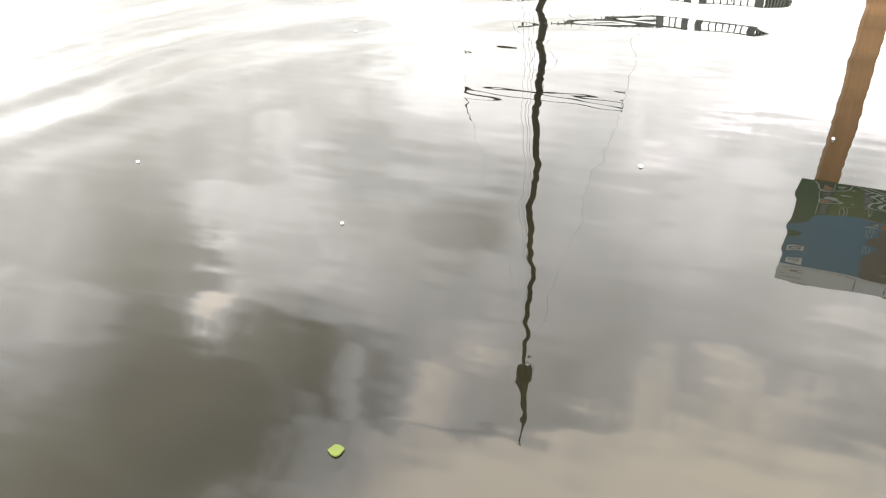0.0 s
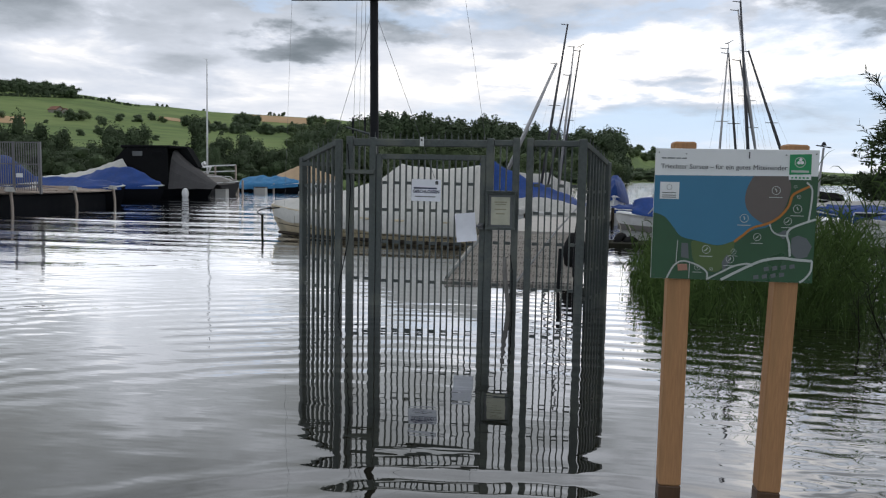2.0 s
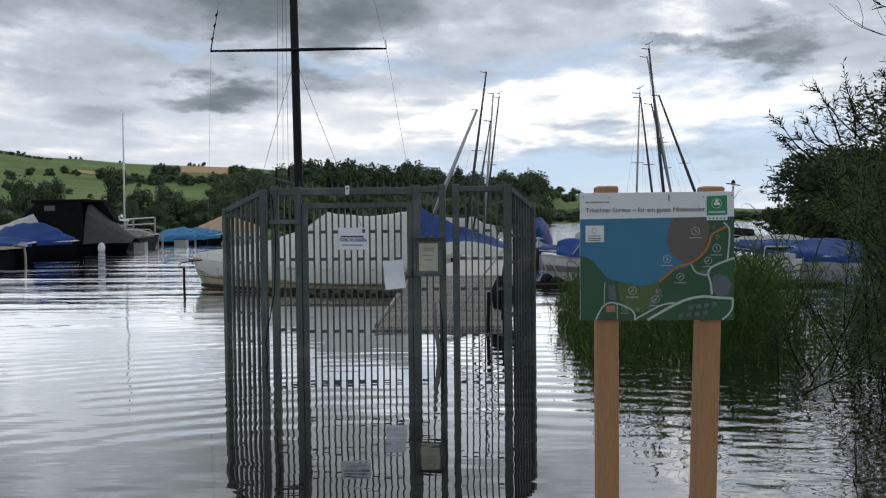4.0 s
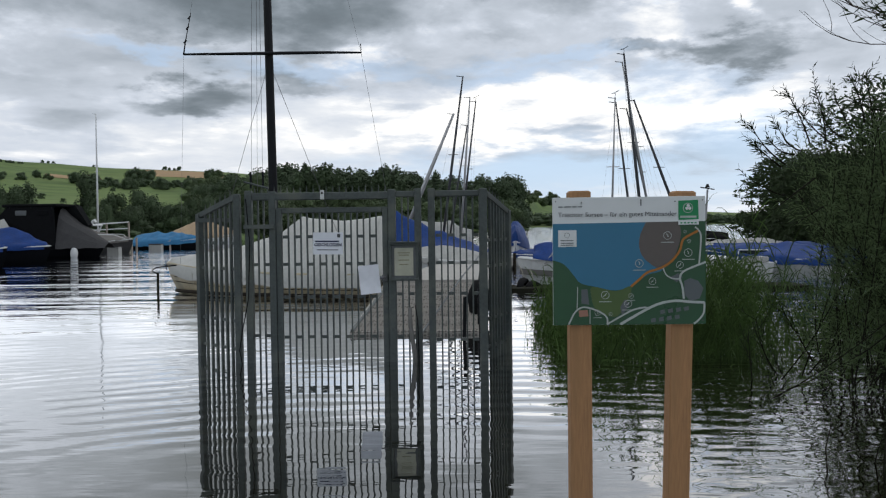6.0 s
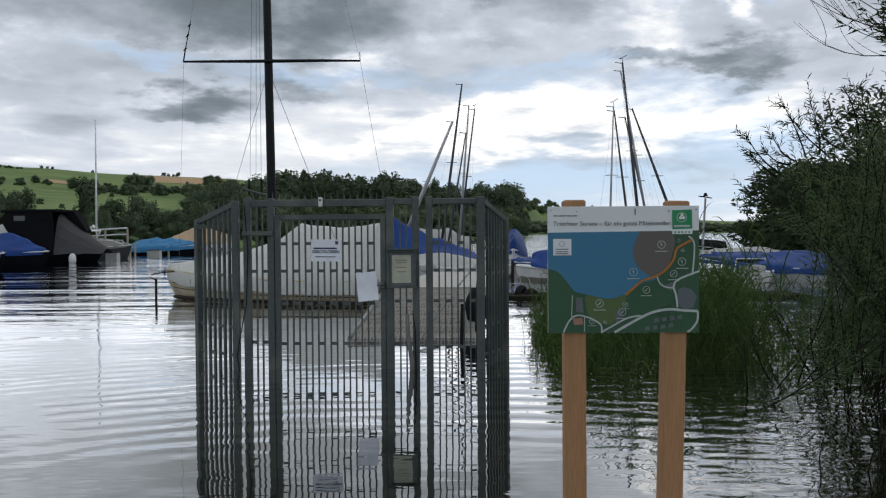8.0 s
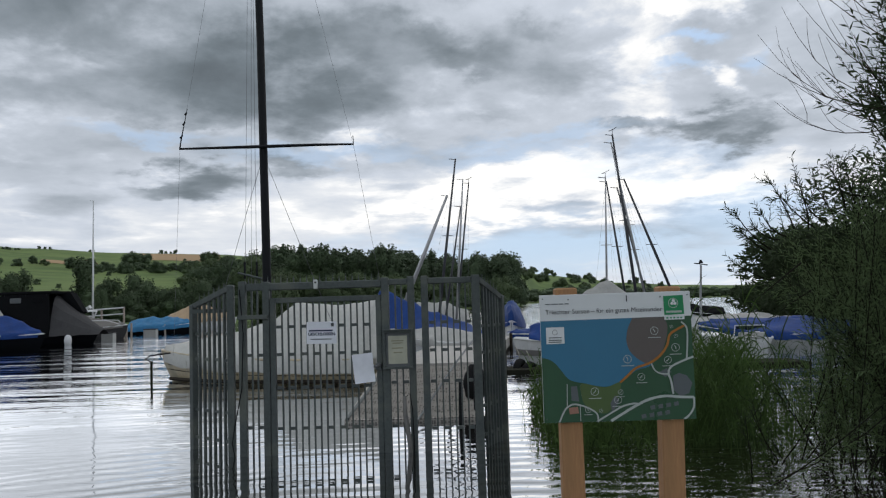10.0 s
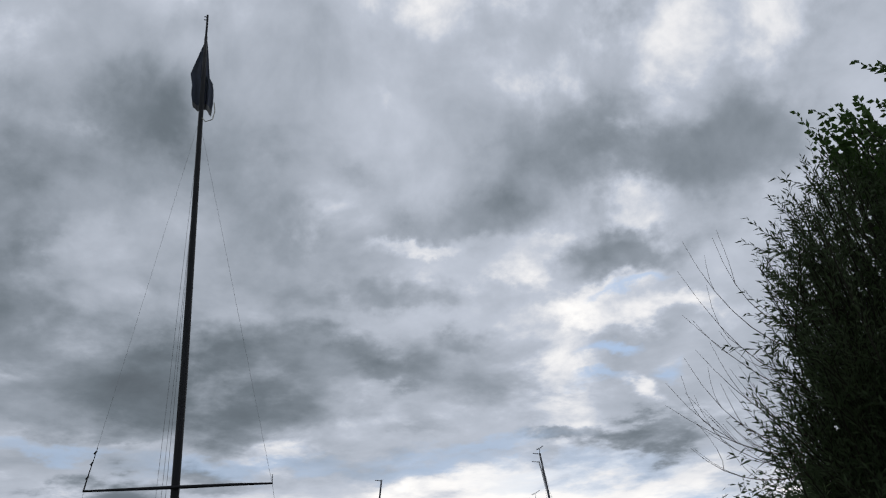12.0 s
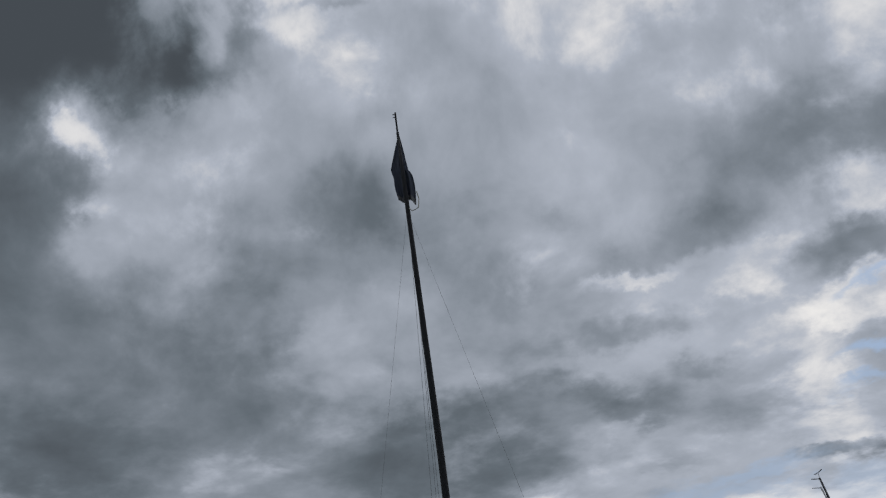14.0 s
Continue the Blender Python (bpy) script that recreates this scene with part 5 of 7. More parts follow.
part("body", s, RUBBER, sack, smooth=True)
part("line", Shape().tube([(0, 0, 0.52), (0.02, 0, 0.68), (0.06, 0, 0.85)], 0.012, 6), RUBBER, sack)


def tyre_fender(x, y, z, yaw, label):
    """An old tyre hung on edge as a fender."""
    t = thing("tyre_fender", pose(x, y, z, 0, 0, yaw), label, "fender", "tyres beside the jetty")
    s = Shape()
    n, m_ = 22, 8
    for i in range(n):
        a = 2 * math.pi * i / n
        for j in range(m_):
            b = 2 * math.pi * j / m_
            rr = 0.19 + 0.062 * math.cos(b)
            s.v.append((rr * math.cos(a), 0.075 * math.sin(b), rr * math.sin(a)))
    s.f = [(i * m_ + j, i * m_ + (j + 1) % m_, (i + 1) % n * m_ + (j + 1) % m_, (i + 1) % n * m_ + j) for i in range(n) for j in range(m_)]
    part("tyre", s, RUBBER, t, smooth=True)
    part("line", Shape().tube([(0, 0, 0.2), (0.02, 0.03, 0.36), (0.04, 0.1, 0.46)], 0.010, 5), ROPE, t)


tyre_fender(1.34, 15.2, -0.02, 62, "black rubber tyre hung as a fender at the waterline")
tyre_fender(1.52, 15.15, -0.08, 48, "black rubber tyre hung as a fender at the waterline")

# ---- boats ----
def half_beam(s, B, stern=0.86):
    if s < 0.4:
        return B / 2 * (stern + (1 - stern) * math.sin(math.pi / 2 * s / 0.4))
    k = (s - 0.4) / 0.6
    return B / 2 * max(1 - k ** 2.3, 0.012)


def boat(label, m, L, B, fb, hull_mat, cover=None, ridge=((0, 0.5), (1, 0.5)), rub=HULL_WHITE, group="moored boats", skirt=0.14, lift=0.25, seed=1, deck=True, band=None, peak=1.15, crumple=1.0, camber=0.04):
    """A hull with raised bow; the ridge of its cover is a list of (stern to bow, height above the gunwale)."""
    t = thing("boat", m, label, "boat", group)
    ns = 18
    st = [k / ns for k in range(ns + 1)]
    gz = [fb + lift * k ** 2.2 for k in st]

    def row(k, f=1.0):
        b = half_beam(st[k], B)
        z = gz[k]
        x = st[k] * L
        rake = 0.30 * L * max(0, st[k] - 0.75)
        return [(x + rake * 0.2, b * 1.0, z), (x, b * 0.95, z * 0.55), (x - rake * 0.5, b * 0.82, 0.02), (x - rake * 1.2, b * 0.55, -0.16), (x - rake * 1.4, 0, -0.24)]

    s = Shape()
    for k in range(ns + 1):
        r = row(k)
        s.v += r + [(p[0], -p[1], p[2]) for p in reversed(r[:-1])]
    n = 9
    s.f = [(k * n + i, k * n + i + 1, (k + 1) * n + i + 1, (k + 1) * n + i) for k in range(ns) for i in range(n - 1)] + [tuple(range(n))]
    hull = part("hull", s, hull_mat, t, smooth=True)
    rail = [(st[k] * L + 0.032 * L * max(0, st[k] - 0.75), half_beam(st[k], B) + 0.012, gz[k]) for k in range(ns + 1)]
    part("rubbing_strake", Shape().tube(rail, 0.028, 6), rub, hull)
    part("rubbing_strake", Shape().tube([(x, -y, z) for x, y, z in rail], 0.028, 6), rub, hull)
    if band:
        for sg in (1, -1):
            s = Shape()
            for k in range(ns + 1):
                b = half_beam(st[k], B) * 0.975 + 0.012
                s.v += [(st[k] * L, sg * b, gz[k] * 0.62), (st[k] * L, sg * b * 0.985, gz[k] * 0.40)]
            s.f = [(2 * k, 2 * k + 1, 2 * k + 3, 2 * k + 2) for k in range(ns)]
            part("hull_shade_band", s, band, t)
    if deck:
        s = Shape()
        for k in range(ns + 1):
            b = half_beam(st[k], B) * 0.99
            s.v += [(st[k] * L, b, gz[k] - 0.01), (st[k] * L, 0, gz[k] + camber), (st[k] * L, -b, gz[k] - 0.01)]
        s.f = [(3 * k + i, 3 * k + i + 1, 3 * k + 4 + i, 3 * k + 3 + i) for k in range(ns) for i in (0, 1)]
        part("deck", s, HULL_WHITE, t, smooth=True)
    if cover:
        s = Shape()
        us = [-1.0, -1.0, -0.92, -0.8, -0.65, -0.5, -0.35, -0.2, -0.08, 0, 0.08, 0.2, 0.35, 0.5, 0.65, 0.8, 0.92, 1.0, 1.0]
        r0, r1 = ridge[0][0], ridge[-1][0]
        nc = 48
        for k in range(nc + 1):
            f = r0 + (r1 - r0) * k / nc
            b = half_beam(min(f, 1), B) + 0.045
            g = fb + lift * f ** 2.2
            h = 0.0
            for (a, u), (c, v) in zip(ridge, ridge[1:]):
                if a <= f <= c + 1e-9:
                    h = u + (v - u) * (f - a) / (c - a)
                    break
            for i, u in enumerate(us):
                z = g + h * (1 - abs(u) ** peak) - 0.05 * h * math.sin(math.pi * abs(u))
                fold = 1 - 2.2 * abs(noise.noise(Vector((f * L * 1.3 + 0.6 * u, u * 1.6, seed * 3.7))))
                fine = 1 - 2.0 * abs(noise.noise(Vector((f * L * 3.1 - 0.9 * u, u * 2.8 + 0.5, seed * 1.3))))
                z += crumple * (0.055 * fold + 0.022 * fine) * (1 if abs(u) < 1 else 0.4)
                if i in (0, len(us) - 1):
                    z = g - skirt * (0.85 + 0.5 * min(crumple, 1) * noise.noise(Vector((f * L * 1.7, u, seed))))
                s.v.append((f * L, u * b + 0.02 * noise.noise(Vector((f * L * 3, z * 3, seed))), z))
        q = len(us)
        s.f = [(k * q + i, k * q + i + 1, (k + 1) * q + i + 1, (k + 1) * q + i) for k in range(nc) for i in range(q - 1)] + [tuple(range(q)), tuple(range(nc * q, nc * q + q))]
        sheet_ = part("cover", s, cover, t, smooth=True)
        for k in range(3):
            f = r0 + (r1 - r0) * (0.2 + 0.3 * k)
            b = half_beam(f, B) + 0.05
            part("cover_cord", Shape().tube([(f * L, b, fb + lift * f ** 2.2 - 0.1), (f * L, b * 0.96, fb * 0.45)], 0.008, 4), ROPE, sheet_)
    return t


def berth(x0, y0, x1, y1, z=0.0):
    """Pose of a boat whose stern is at the first place and whose bow points to the second."""
    return pose(x0, y0, z, 0, 0, math.degrees(math.atan2(y1 - y0, x1 - x0)))


# the cream boat moored beside the jetty
cream = boat("cream wooden boat under a white ridge cover beside the jetty", berth(-1.25, 14.0, -5.65, 15.45), 4.6, 1.75, 0.42, HULL_CREAM, TARP_WHITE, ((0.0, 1.0), (0.02, 1.0), (0.08, 0.95), (0.20, 0.93), (0.325, 0.98), (0.345, 1.03), (0.36, 0.97), (0.46, 0.66), (0.62, 0.44), (0.78, 0.28), (0.99, 0.10)), rub=HULL_CREAM, lift=0.16, seed=2, skirt=0.27, peak=1.5, crumple=0.28)
for sg in (1, -1):
    part("waterline_stripe", Shape().tube([(4.33 * k / 14, sg * (half_beam(k / 14 * 0.94, 1.75) * 0.86 + 0.012), 0.05) for k in range(15)], 0.035, 6), BARK, cream, "dark stripe along the waterline")
for sg in (1, -1):
    for f_, up_ in ((0.93, 0.24), (0.90, 0.15)):
        part("plank_line", Shape().tube([(4.4 * k / 16, sg * (half_beam(k / 16 * 0.955, 1.75) * f_ + 0.004), up_ + 0.08 * (k / 16) ** 2.2) for k in range(17)], 0.007, 5), BARK, cream, "dark seam between the planks")
part("bow_ring", Shape().tube([(4.63, 0, 0.5), (4.71, 0, 0.54), (4.69, 0, 0.44)], 0.012, 6), DARK_PAINT, cream)
mooring = thing("mooring_stake", pose(-5.60, 14.7, 0), "dark mooring stake with an iron ring in the water", "stake")
part("stake", Shape().tube([(0, 0, -1), (0.01, 0, 0.42)], 0.022, 8), SHOOT_WOOD, mooring)
part("hook", Shape().tube([(0, 0, 0.40), (-0.1, 0, 0.46), (-0.02, 0, 0.52), (0.35, 0.05, 0.56)], 0.014, 6), DARK_PAINT, mooring)

# boats further down the jetty
boat("dinghy under a bright blue tarpaulin by the jetty", berth(1.15, 20.2, -2.3, 21.6), 3.7, 1.5, 0.40, HULL_WHITE, TARP_BLUE, ((0.0, 0.10), (0.30, 0.42), (0.60, 0.80), (0.84, 1.12), (0.90, 1.10), (0.98, 0.1)), seed=3, peak=1.3, crumple=1.4)
boat("white sailing dinghy with a grey deck cover", berth(1.0, 19.0, -1.4, 19.4), 2.6, 1.3, 0.38, HULL_WHITE, TARP_PALE, ((0.0, 0.18), (0.5, 0.28), (0.98, 0.08)), seed=4)
boat("boat under a rounded pale grey cover beyond the jetty", berth(0.55, 26.0, -1.7, 26.3), 2.4, 1.6, 0.5, HULL_WHITE, TARP_PALE, ((0.0, 0.55), (0.3, 0.85), (0.7, 0.75), (0.98, 0.2)), seed=14, peak=2.0)
# the grey band on the white hull paints the shade on its side
dinghy = boat("white open dinghy with a blue cover and bow rail", berth(4.3, 15.7, 1.35, 16.3), 3.0, 1.4, 0.46, HULL_WHITE, TARP_BLUE, ((0.05, 0.40), (0.5, 0.38), (0.8, 0.30), (0.9, 0.16)), seed=5, lift=0.10, skirt=0.0, rub=HULL_WHITE, band=GREY_LEVER_AND_SHADE, crumple=1.6)
part("bow_rail", Shape().tube([(2.45, 0.45, 0.45), (2.1, 0.40, 0.92), (1.7, 0.38, 0.86), (1.7, -0.38, 0.86), (2.1, -0.40, 0.92), (2.45, -0.45, 0.45)], 0.015, 6), ALU, dinghy)
boat("motorboat under a crumpled blue tarpaulin", berth(2.05, 26.6, 1.78, 23.2), 3.3, 0.80, 0.5, HULL_WHITE, TARP_BLUE, ((0.0, 0.45), (0.3, 0.72), (0.7, 0.66), (0.98, 0.3)), seed=6, peak=2.2, crumple=2.2)
boat("low boat with a dark blue cover behind the tent", berth(3.8, 24.5, 1.9, 23.2), 2.6, 1.2, 0.3, HULL_WHITE, TARP_BLUE, ((0.0, 0.1), (0.5, 0.2), (0.98, 0.05)), seed=7, lift=0.1)
boat("boat under a pale grey tent-shaped cover", berth(5.6, 20.6, 2.7, 20.2), 3.2, 1.9, 0.5, HULL_WHITE, TARP_PALE, ((0.0, 0.25), (0.47, 1.22), (0.52, 1.2), (0.98, 0.12)), seed=8, peak=1.0)
cabin = boat("white cabin cruiser with a framed windscreen", berth(5.6, 16.3, 2.6, 16.6), 3.3, 1.7, 0.52, HULL_WHITE, seed=9)
s = Shape()
for x, w, z in ((0.55, 0.74, 0.54), (0.75, 0.70, 1.12), (2.35, 0.62, 1.16), (2.75, 0.56, 0.60)):
    s.v += [(x, -w, z), (x, w, z)]
s.f = [(0, 2, 4, 6), (1, 7, 5, 3), (2, 3, 5, 4), (0, 1, 3, 2), (4, 5, 7, 6), (0, 6, 7, 1)]
house_ = part("cabin", s, HULL_WHITE, cabin, "white moulded cabin")
part("roof", Shape().box(0.66, 2.48, -0.70, 0.70, 1.165, 1.22, 0.02), HULL_WHITE, cabin)
for x0_, x1_ in ((0.85, 1.5), (1.58, 2.25)):
    for sg in (1, -1):
        y_ = sg * (0.705 - 0.03 * (x0_ > 1))
        part("side_window", Shape().box(x0_, x1_, y_ - 0.015, y_ + 0.015, 0.78, 1.08, 0.01), WINDOW, house_, "dark side window")
part("pennant", Shape().add([(2.2, -0.2, 1.25), (2.2, 0.0, 1.25), (1.7, -0.1, 1.33), (2.2, -0.2, 1.29), (2.2, 0.0, 1.29)], [(0, 1, 2), (3, 2, 4), (0, 3, 4, 1), (0, 2, 3), (1, 4, 2)]), MAP_RED, cabin, "small red pennant cloth")
for k, (x, y, tx, ty, L_, c) in enumerate((
    (9.9, 22.6, 7.2, 23.6, 3.2, TARP_PALE), (9.6, 19.0, 6.9, 20.4, 3.6, TARP_BLUE), (10.8, 21.0, 7.6, 22.0, 3.8, TARP_BLUE), (11.5, 25.0, 8.6, 26.5, 4.2, TARP_PALE))):
    boat("white boat under a dark blue tarpaulin at the berths" if c is TARP_BLUE else "white boat with a pale cover at the berths", berth(x, y, tx, ty), L_, 1.6, 0.32, HULL_WHITE, c, ((0.0, 0.14), (0.4, 0.34), (0.98, 0.06)), seed=20 + k)
runabout = boat("small white open boat with a low framed windscreen", berth(7.1, 18.6, 7.7, 20.6), 2.1, 0.95, 0.28, HULL_WHITE, seed=26, lift=0.08)
screen_frame = part("windscreen_frame", Shape().tube([(0.75, -0.38, 0.29), (0.95, -0.33, 0.56), (0.95, 0.33, 0.56), (0.75, 0.38, 0.29)], 0.016, 6), HULL_WHITE, runabout)
part("windscreen", Shape().box(0.91, 0.922, -0.31, 0.31, 0.31, 0.545), WINDOW, screen_frame, "dark windscreen pane")
part("seat_back", Shape().box(0.28, 0.36, -0.3, 0.3, 0.29, 0.42, 0.02), TARP_PALE, runabout, "pale seat back")
part("wheel_stand", Shape().box(0.55, 0.75, -0.22, 0.0, 0.29, 0.42, 0.02), HULL_WHITE, runabout)
boat("dark boat with a black canopy far down the berths", berth(12.4, 36.0, 10.7, 36.3), 2.2, 1.2, 0.5, HULL_WHITE, TARP_DARK, ((0.0, 0.25), (0.7, 0.35), (0.98, 0.15)), seed=30)


def mast_thing(label, base, top, r, mat, rig=True, vane=False, group="sailing masts"):
    t = thing("mast", pose(*base), label, "mast", group)
    d = Vector(top) - Vector(base)
    spar = part("spar", Shape().tube([(0, 0, 0), tuple(d * 0.5), tuple(d)], [r, r * 0.95, r * 0.55], 8), mat, t, smooth=True)
    part("masthead", Shape().tube([tuple(d + Vector((-0.20, 0, 0.0))), tuple(d + Vector((0.02, 0, -0.03)))], 0.012, 5), mat, spar)
    part("spreader", Shape().tube([tuple(d * 0.55 + Vector((-0.16, 0, 0))), tuple(d * 0.55 + Vector((0.16, 0, 0)))], 0.01, 5), mat, spar)
    if vane:
        part("wind_vane", Shape().tube([tuple(d), tuple(d + Vector((0.01, 0, 0.11))), tuple(d + Vector((-0.1, 0, 0.10))), tuple(d + Vector((0.02, 0, 0.14))), tuple(d + Vector((0.12, 0, 0.20)))], 0.010, 5), mat, t)
    if rig:
        for x, y in ((0.45, 0.2), (-0.45, -0.2)):
            part("stay", Shape().tube([tuple(d * 0.96), (x, y, 0.05)], 0.0018, 4), WIRE, t)
    return t


Y1 = 24.0
mast_thing("dark leaning dinghy mast", (-0.42, Y1, 0.5), (0.297, Y1, 5.80), 0.045, MAST_DARK)
mast_thing("thick pale grey spar leaning on the masts", (-1.75, Y1 + 0.3, 0.6), (0.007, Y1 + 0.3, 4.71), 0.068, ALU, rig=False)
mast_thing("thin pale upright dinghy mast", (0.15, Y1 + 1, 0.5), (0.52, Y1 + 1, 5.32), 0.04, ALU)
mast_thing("thin grey dinghy mast with a masthead arm", (0.12, Y1 + 2, 0.4), (0.73, Y1 + 2, 5.35), 0.038, MAST_DARK, vane=True)
mast_thing("short dark mast beside the pale spar", (-0.25, Y1 + 0.6, 0.4), (0.42, Y1 + 0.6, 4.4), 0.035, MAST_DARK, rig=False)
Y2 = 22.0
mast_thing("tall dark dinghy mast with a wind vane", (5.30, Y2, 0.5), (4.75, Y2, 5.97), 0.045, MAST_DARK, vane=True)
mast_thing("grey dinghy mast beside the tall one", (5.60, Y2, 0.5), (4.70, Y2, 5.75), 0.035, ALU)
mast_thing("thin upright grey dinghy mast", (4.26, Y2 - 0.5, 0.5), (4.40, Y2 - 0.5, 4.68), 0.030, ALU, vane=True)
mast_thing("dark leaning dinghy mast", (5.10, Y2 + 0.4, 0.5), (4.60, Y2 + 0.4, 4.70), 0.035, MAST_DARK)
mast_thing("strongly leaning dark dinghy mast", (6.62, Y2 + 0.2, 0.5), (5.06, Y2 + 0.2, 4.72), 0.042, MAST_DARK)
mast_thing("dark leaning dinghy mast", (5.75, Y2 + 0.3, 0.5), (4.88, Y2 + 0.3, 4.50), 0.034, MAST_DARK)
lamp = thing("jetty_lamp", pose(7.88, 25.0, 0), "slim grey lamp post with a flat solar head", "lamp post")
part("post", Shape().tube([(0, 0, -0.5), (0.05, 0, 1.2), (0.12, 0, 2.3)], [0.04, 0.035, 0.03], 8), ALU, lamp)
part("solar_panel", Shape().add([(-0.06, -0.12, 2.34), (0.30, -0.12, 2.28), (0.30, 0.14, 2.30), (-0.06, 0.14, 2.36), (-0.06, -0.12, 2.37), (0.30, -0.12, 2.31), (0.30, 0.14, 2.33), (-0.06, 0.14, 2.39)], [(0, 3, 2, 1), (4, 5, 6, 7), (0, 1, 5, 4), (1, 2, 6, 5), (2, 3, 7, 6), (3, 0, 4, 7)]), DARK_PAINT, lamp)
part("lamp_head", Shape().tube([(0.12, 0, 2.36), (0.12, 0, 2.47)], [0.08, 0.03], 8), DARK_PAINT, lamp)

# ---- the berths on the left ----
pier = thing("side_pier", pose(0, 0, 0), "weathered plank pier on posts with finger berths", "jetty", kind="structure")
JX = -15.7
part("deck_beam", Shape().box(JX - 1.3, JX - 0.1, 14.0, 26.0, 0.46, 0.58, 0.01), OLD_WOOD, pier)
PILES = (12.6, 15.2, 18.15, 20.5, 23.5, 25.8)
rb = random.Random(44)
for y0, y1 in zip(PILES, PILES[1:]):
    sag = rb.uniform(-0.03, 0.03)
    for k in range(6):
        x = JX - 1.5 + 0.30 * k
        za, zb = 0.86 + 2 * sag + rb.uniform(-0.02, 0.02) - 0.045 * k, 0.66 + rb.uniform(-0.02, 0.02) - 0.018 * k
        xa, xb = x - 0.10 + rb.uniform(-0.03, 0.03), x + 0.08 + rb.uniform(-0.03, 0.03)
        ya, yb = y0 - rb.uniform(0.2, 0.6), y1 + rb.uniform(-0.15, 0.1)
        ym, zm = (ya + yb) / 2, (za + zb) / 2 - 0.03
        w = 0.27
        pl = Shape()
        for y, z, xo in ((ya, za, xa), (ym, zm, (xa + xb) / 2), (yb, zb, xb)):
            pl.v += [(xo, y, z), (xo + w, y, z - 0.008), (xo + w, y, z - 0.05), (xo, y, z - 0.045)]
        pl.f = [(a + i, a + (i + 1) % 4, a + 4 + (i + 1) % 4, a + 4 + i) for a in (0, 4) for i in range(4)] + [(3, 2, 1, 0), (8, 9, 10, 11)]
        part("board", pl, OLD_WOOD, pier)
for y in PILES[1:]:
    lean = rb.uniform(-0.06, 0.06)
    pile = part("pile", Shape().tube([(JX + 0.35 + lean, y, -1.2), (JX + 0.40 + lean, y, 0.15), (JX + 0.35, y, 0.60)], 0.042, 10), OLD_WOOD, pier)
    part("pile_cap", Shape().tube([(JX + 0.32, y, 0.58), (JX + 0.33, y, 0.70)], [0.15, 0.11], 10), TARP_PALE, pile, "pale worn pile cap")
# solid black box that paints in the shade below the pier boards
part("underside_shade", Shape().box(JX - 1.2, JX + 0.12, 13.0, 25.7, -0.25, 0.46, 0.05), BLACK_HULL_AND_SHADE, pier, "black box standing for the shade under the pier")
railing = thing("pier_railing", pose(0, 0, 0), "thin grey handrail along the side pier", "railing")
for z in (0.92, 1.22):
    part("rail", Shape().tube([(JX - 1.55, 14.0, z), (JX - 1.55, 17.5, z + 0.02), (JX - 1.55, 21.0, z)], 0.018, 6), WIRE, railing)
for k in range(9):
    part("post", Shape().tube([(JX - 1.55, 14.2 + 0.83 * k, 0.6), (JX - 1.55, 14.2 + 0.83 * k, 1.23)], 0.016, 6), WIRE, railing)
part("sign_plate", Shape().box(JX - 1.58, JX - 1.50, 16.9, 17.25, 1.0, 1.16, 0.004), BOARD_WHITE, railing)
boat("long low white boat moored behind the berths", berth(-26.01, 37.4, -23.47, 36.8), 2.54, 1.5, 0.55, HULL_WHITE, TARP_PALE, ((0.05, 0.1), (0.5, 0.25), (0.9, 0.1)), seed=50)
cage = thing("pier_gate", pose(-15.6, 21.0, 0), "tall galvanised bar gate across the side pier", "gate")
for x in (-0.85, 0.0, 0.85):
    part("post", Shape().box(x - 0.03, x + 0.03, -0.03, 0.03, 0.5, 2.02), WIRE, cage)
for z in (0.75, 1.35, 1.98):
    part("rail", Shape().box(-0.82, 0.82, -0.015, 0.015, z, z + 0.035), WIRE, cage)
for k in range(22):
    x = -0.78 + 1.56 * k / 21
    part("bar", Shape().box(x - 0.009, x + 0.009, -0.009, 0.009, 0.6, 1.975), WIRE, cage)
part("sign_plate", Shape().box(0.1, 0.3, -0.04, -0.02, 0.98, 1.1), BOARD_WHITE, cage)
boat("large boat under a rounded blue tarpaulin behind the pier", berth(-19.4, 22.2, -16.9, 22.6), 3.3, 2.0, 0.55, HULL_WHITE, TARP_BLUE, ((0.0, 0.75), (0.3, 1.0), (0.75, 0.95), (0.98, 0.2)), seed=41, peak=2.0)
boat("boat under a blue tarpaulin behind the bar gate", berth(-18.4, 25.8, -15.2, 26.3), 3.2, 1.7, 0.45, BLACK_HULL_AND_SHADE, TARP_BLUE, ((0.0, 0.5), (0.5, 0.45), (0.98, 0.1)), seed=42)
boat("boat under a bright blue tarpaulin with a white rail", berth(-20.9, 31.4, -16.2, 31.0), 4.7, 1.9, 0.55, BLACK_HULL_AND_SHADE, TARP_BLUE, ((0.02, 0.15), (0.42, 0.78), (0.70, 0.76), (0.97, 0.10)), seed=43, lift=0.1)
boat("white boat with a pale cover behind the blue one", berth(-25.8, 36.6, -20.4, 36.0), 5.4, 1.9, 0.6, HULL_WHITE, TARP_WHITE, ((0.0, 0.2), (0.5, 0.5), (0.9, 1.0), (0.98, 0.3)), seed=44)
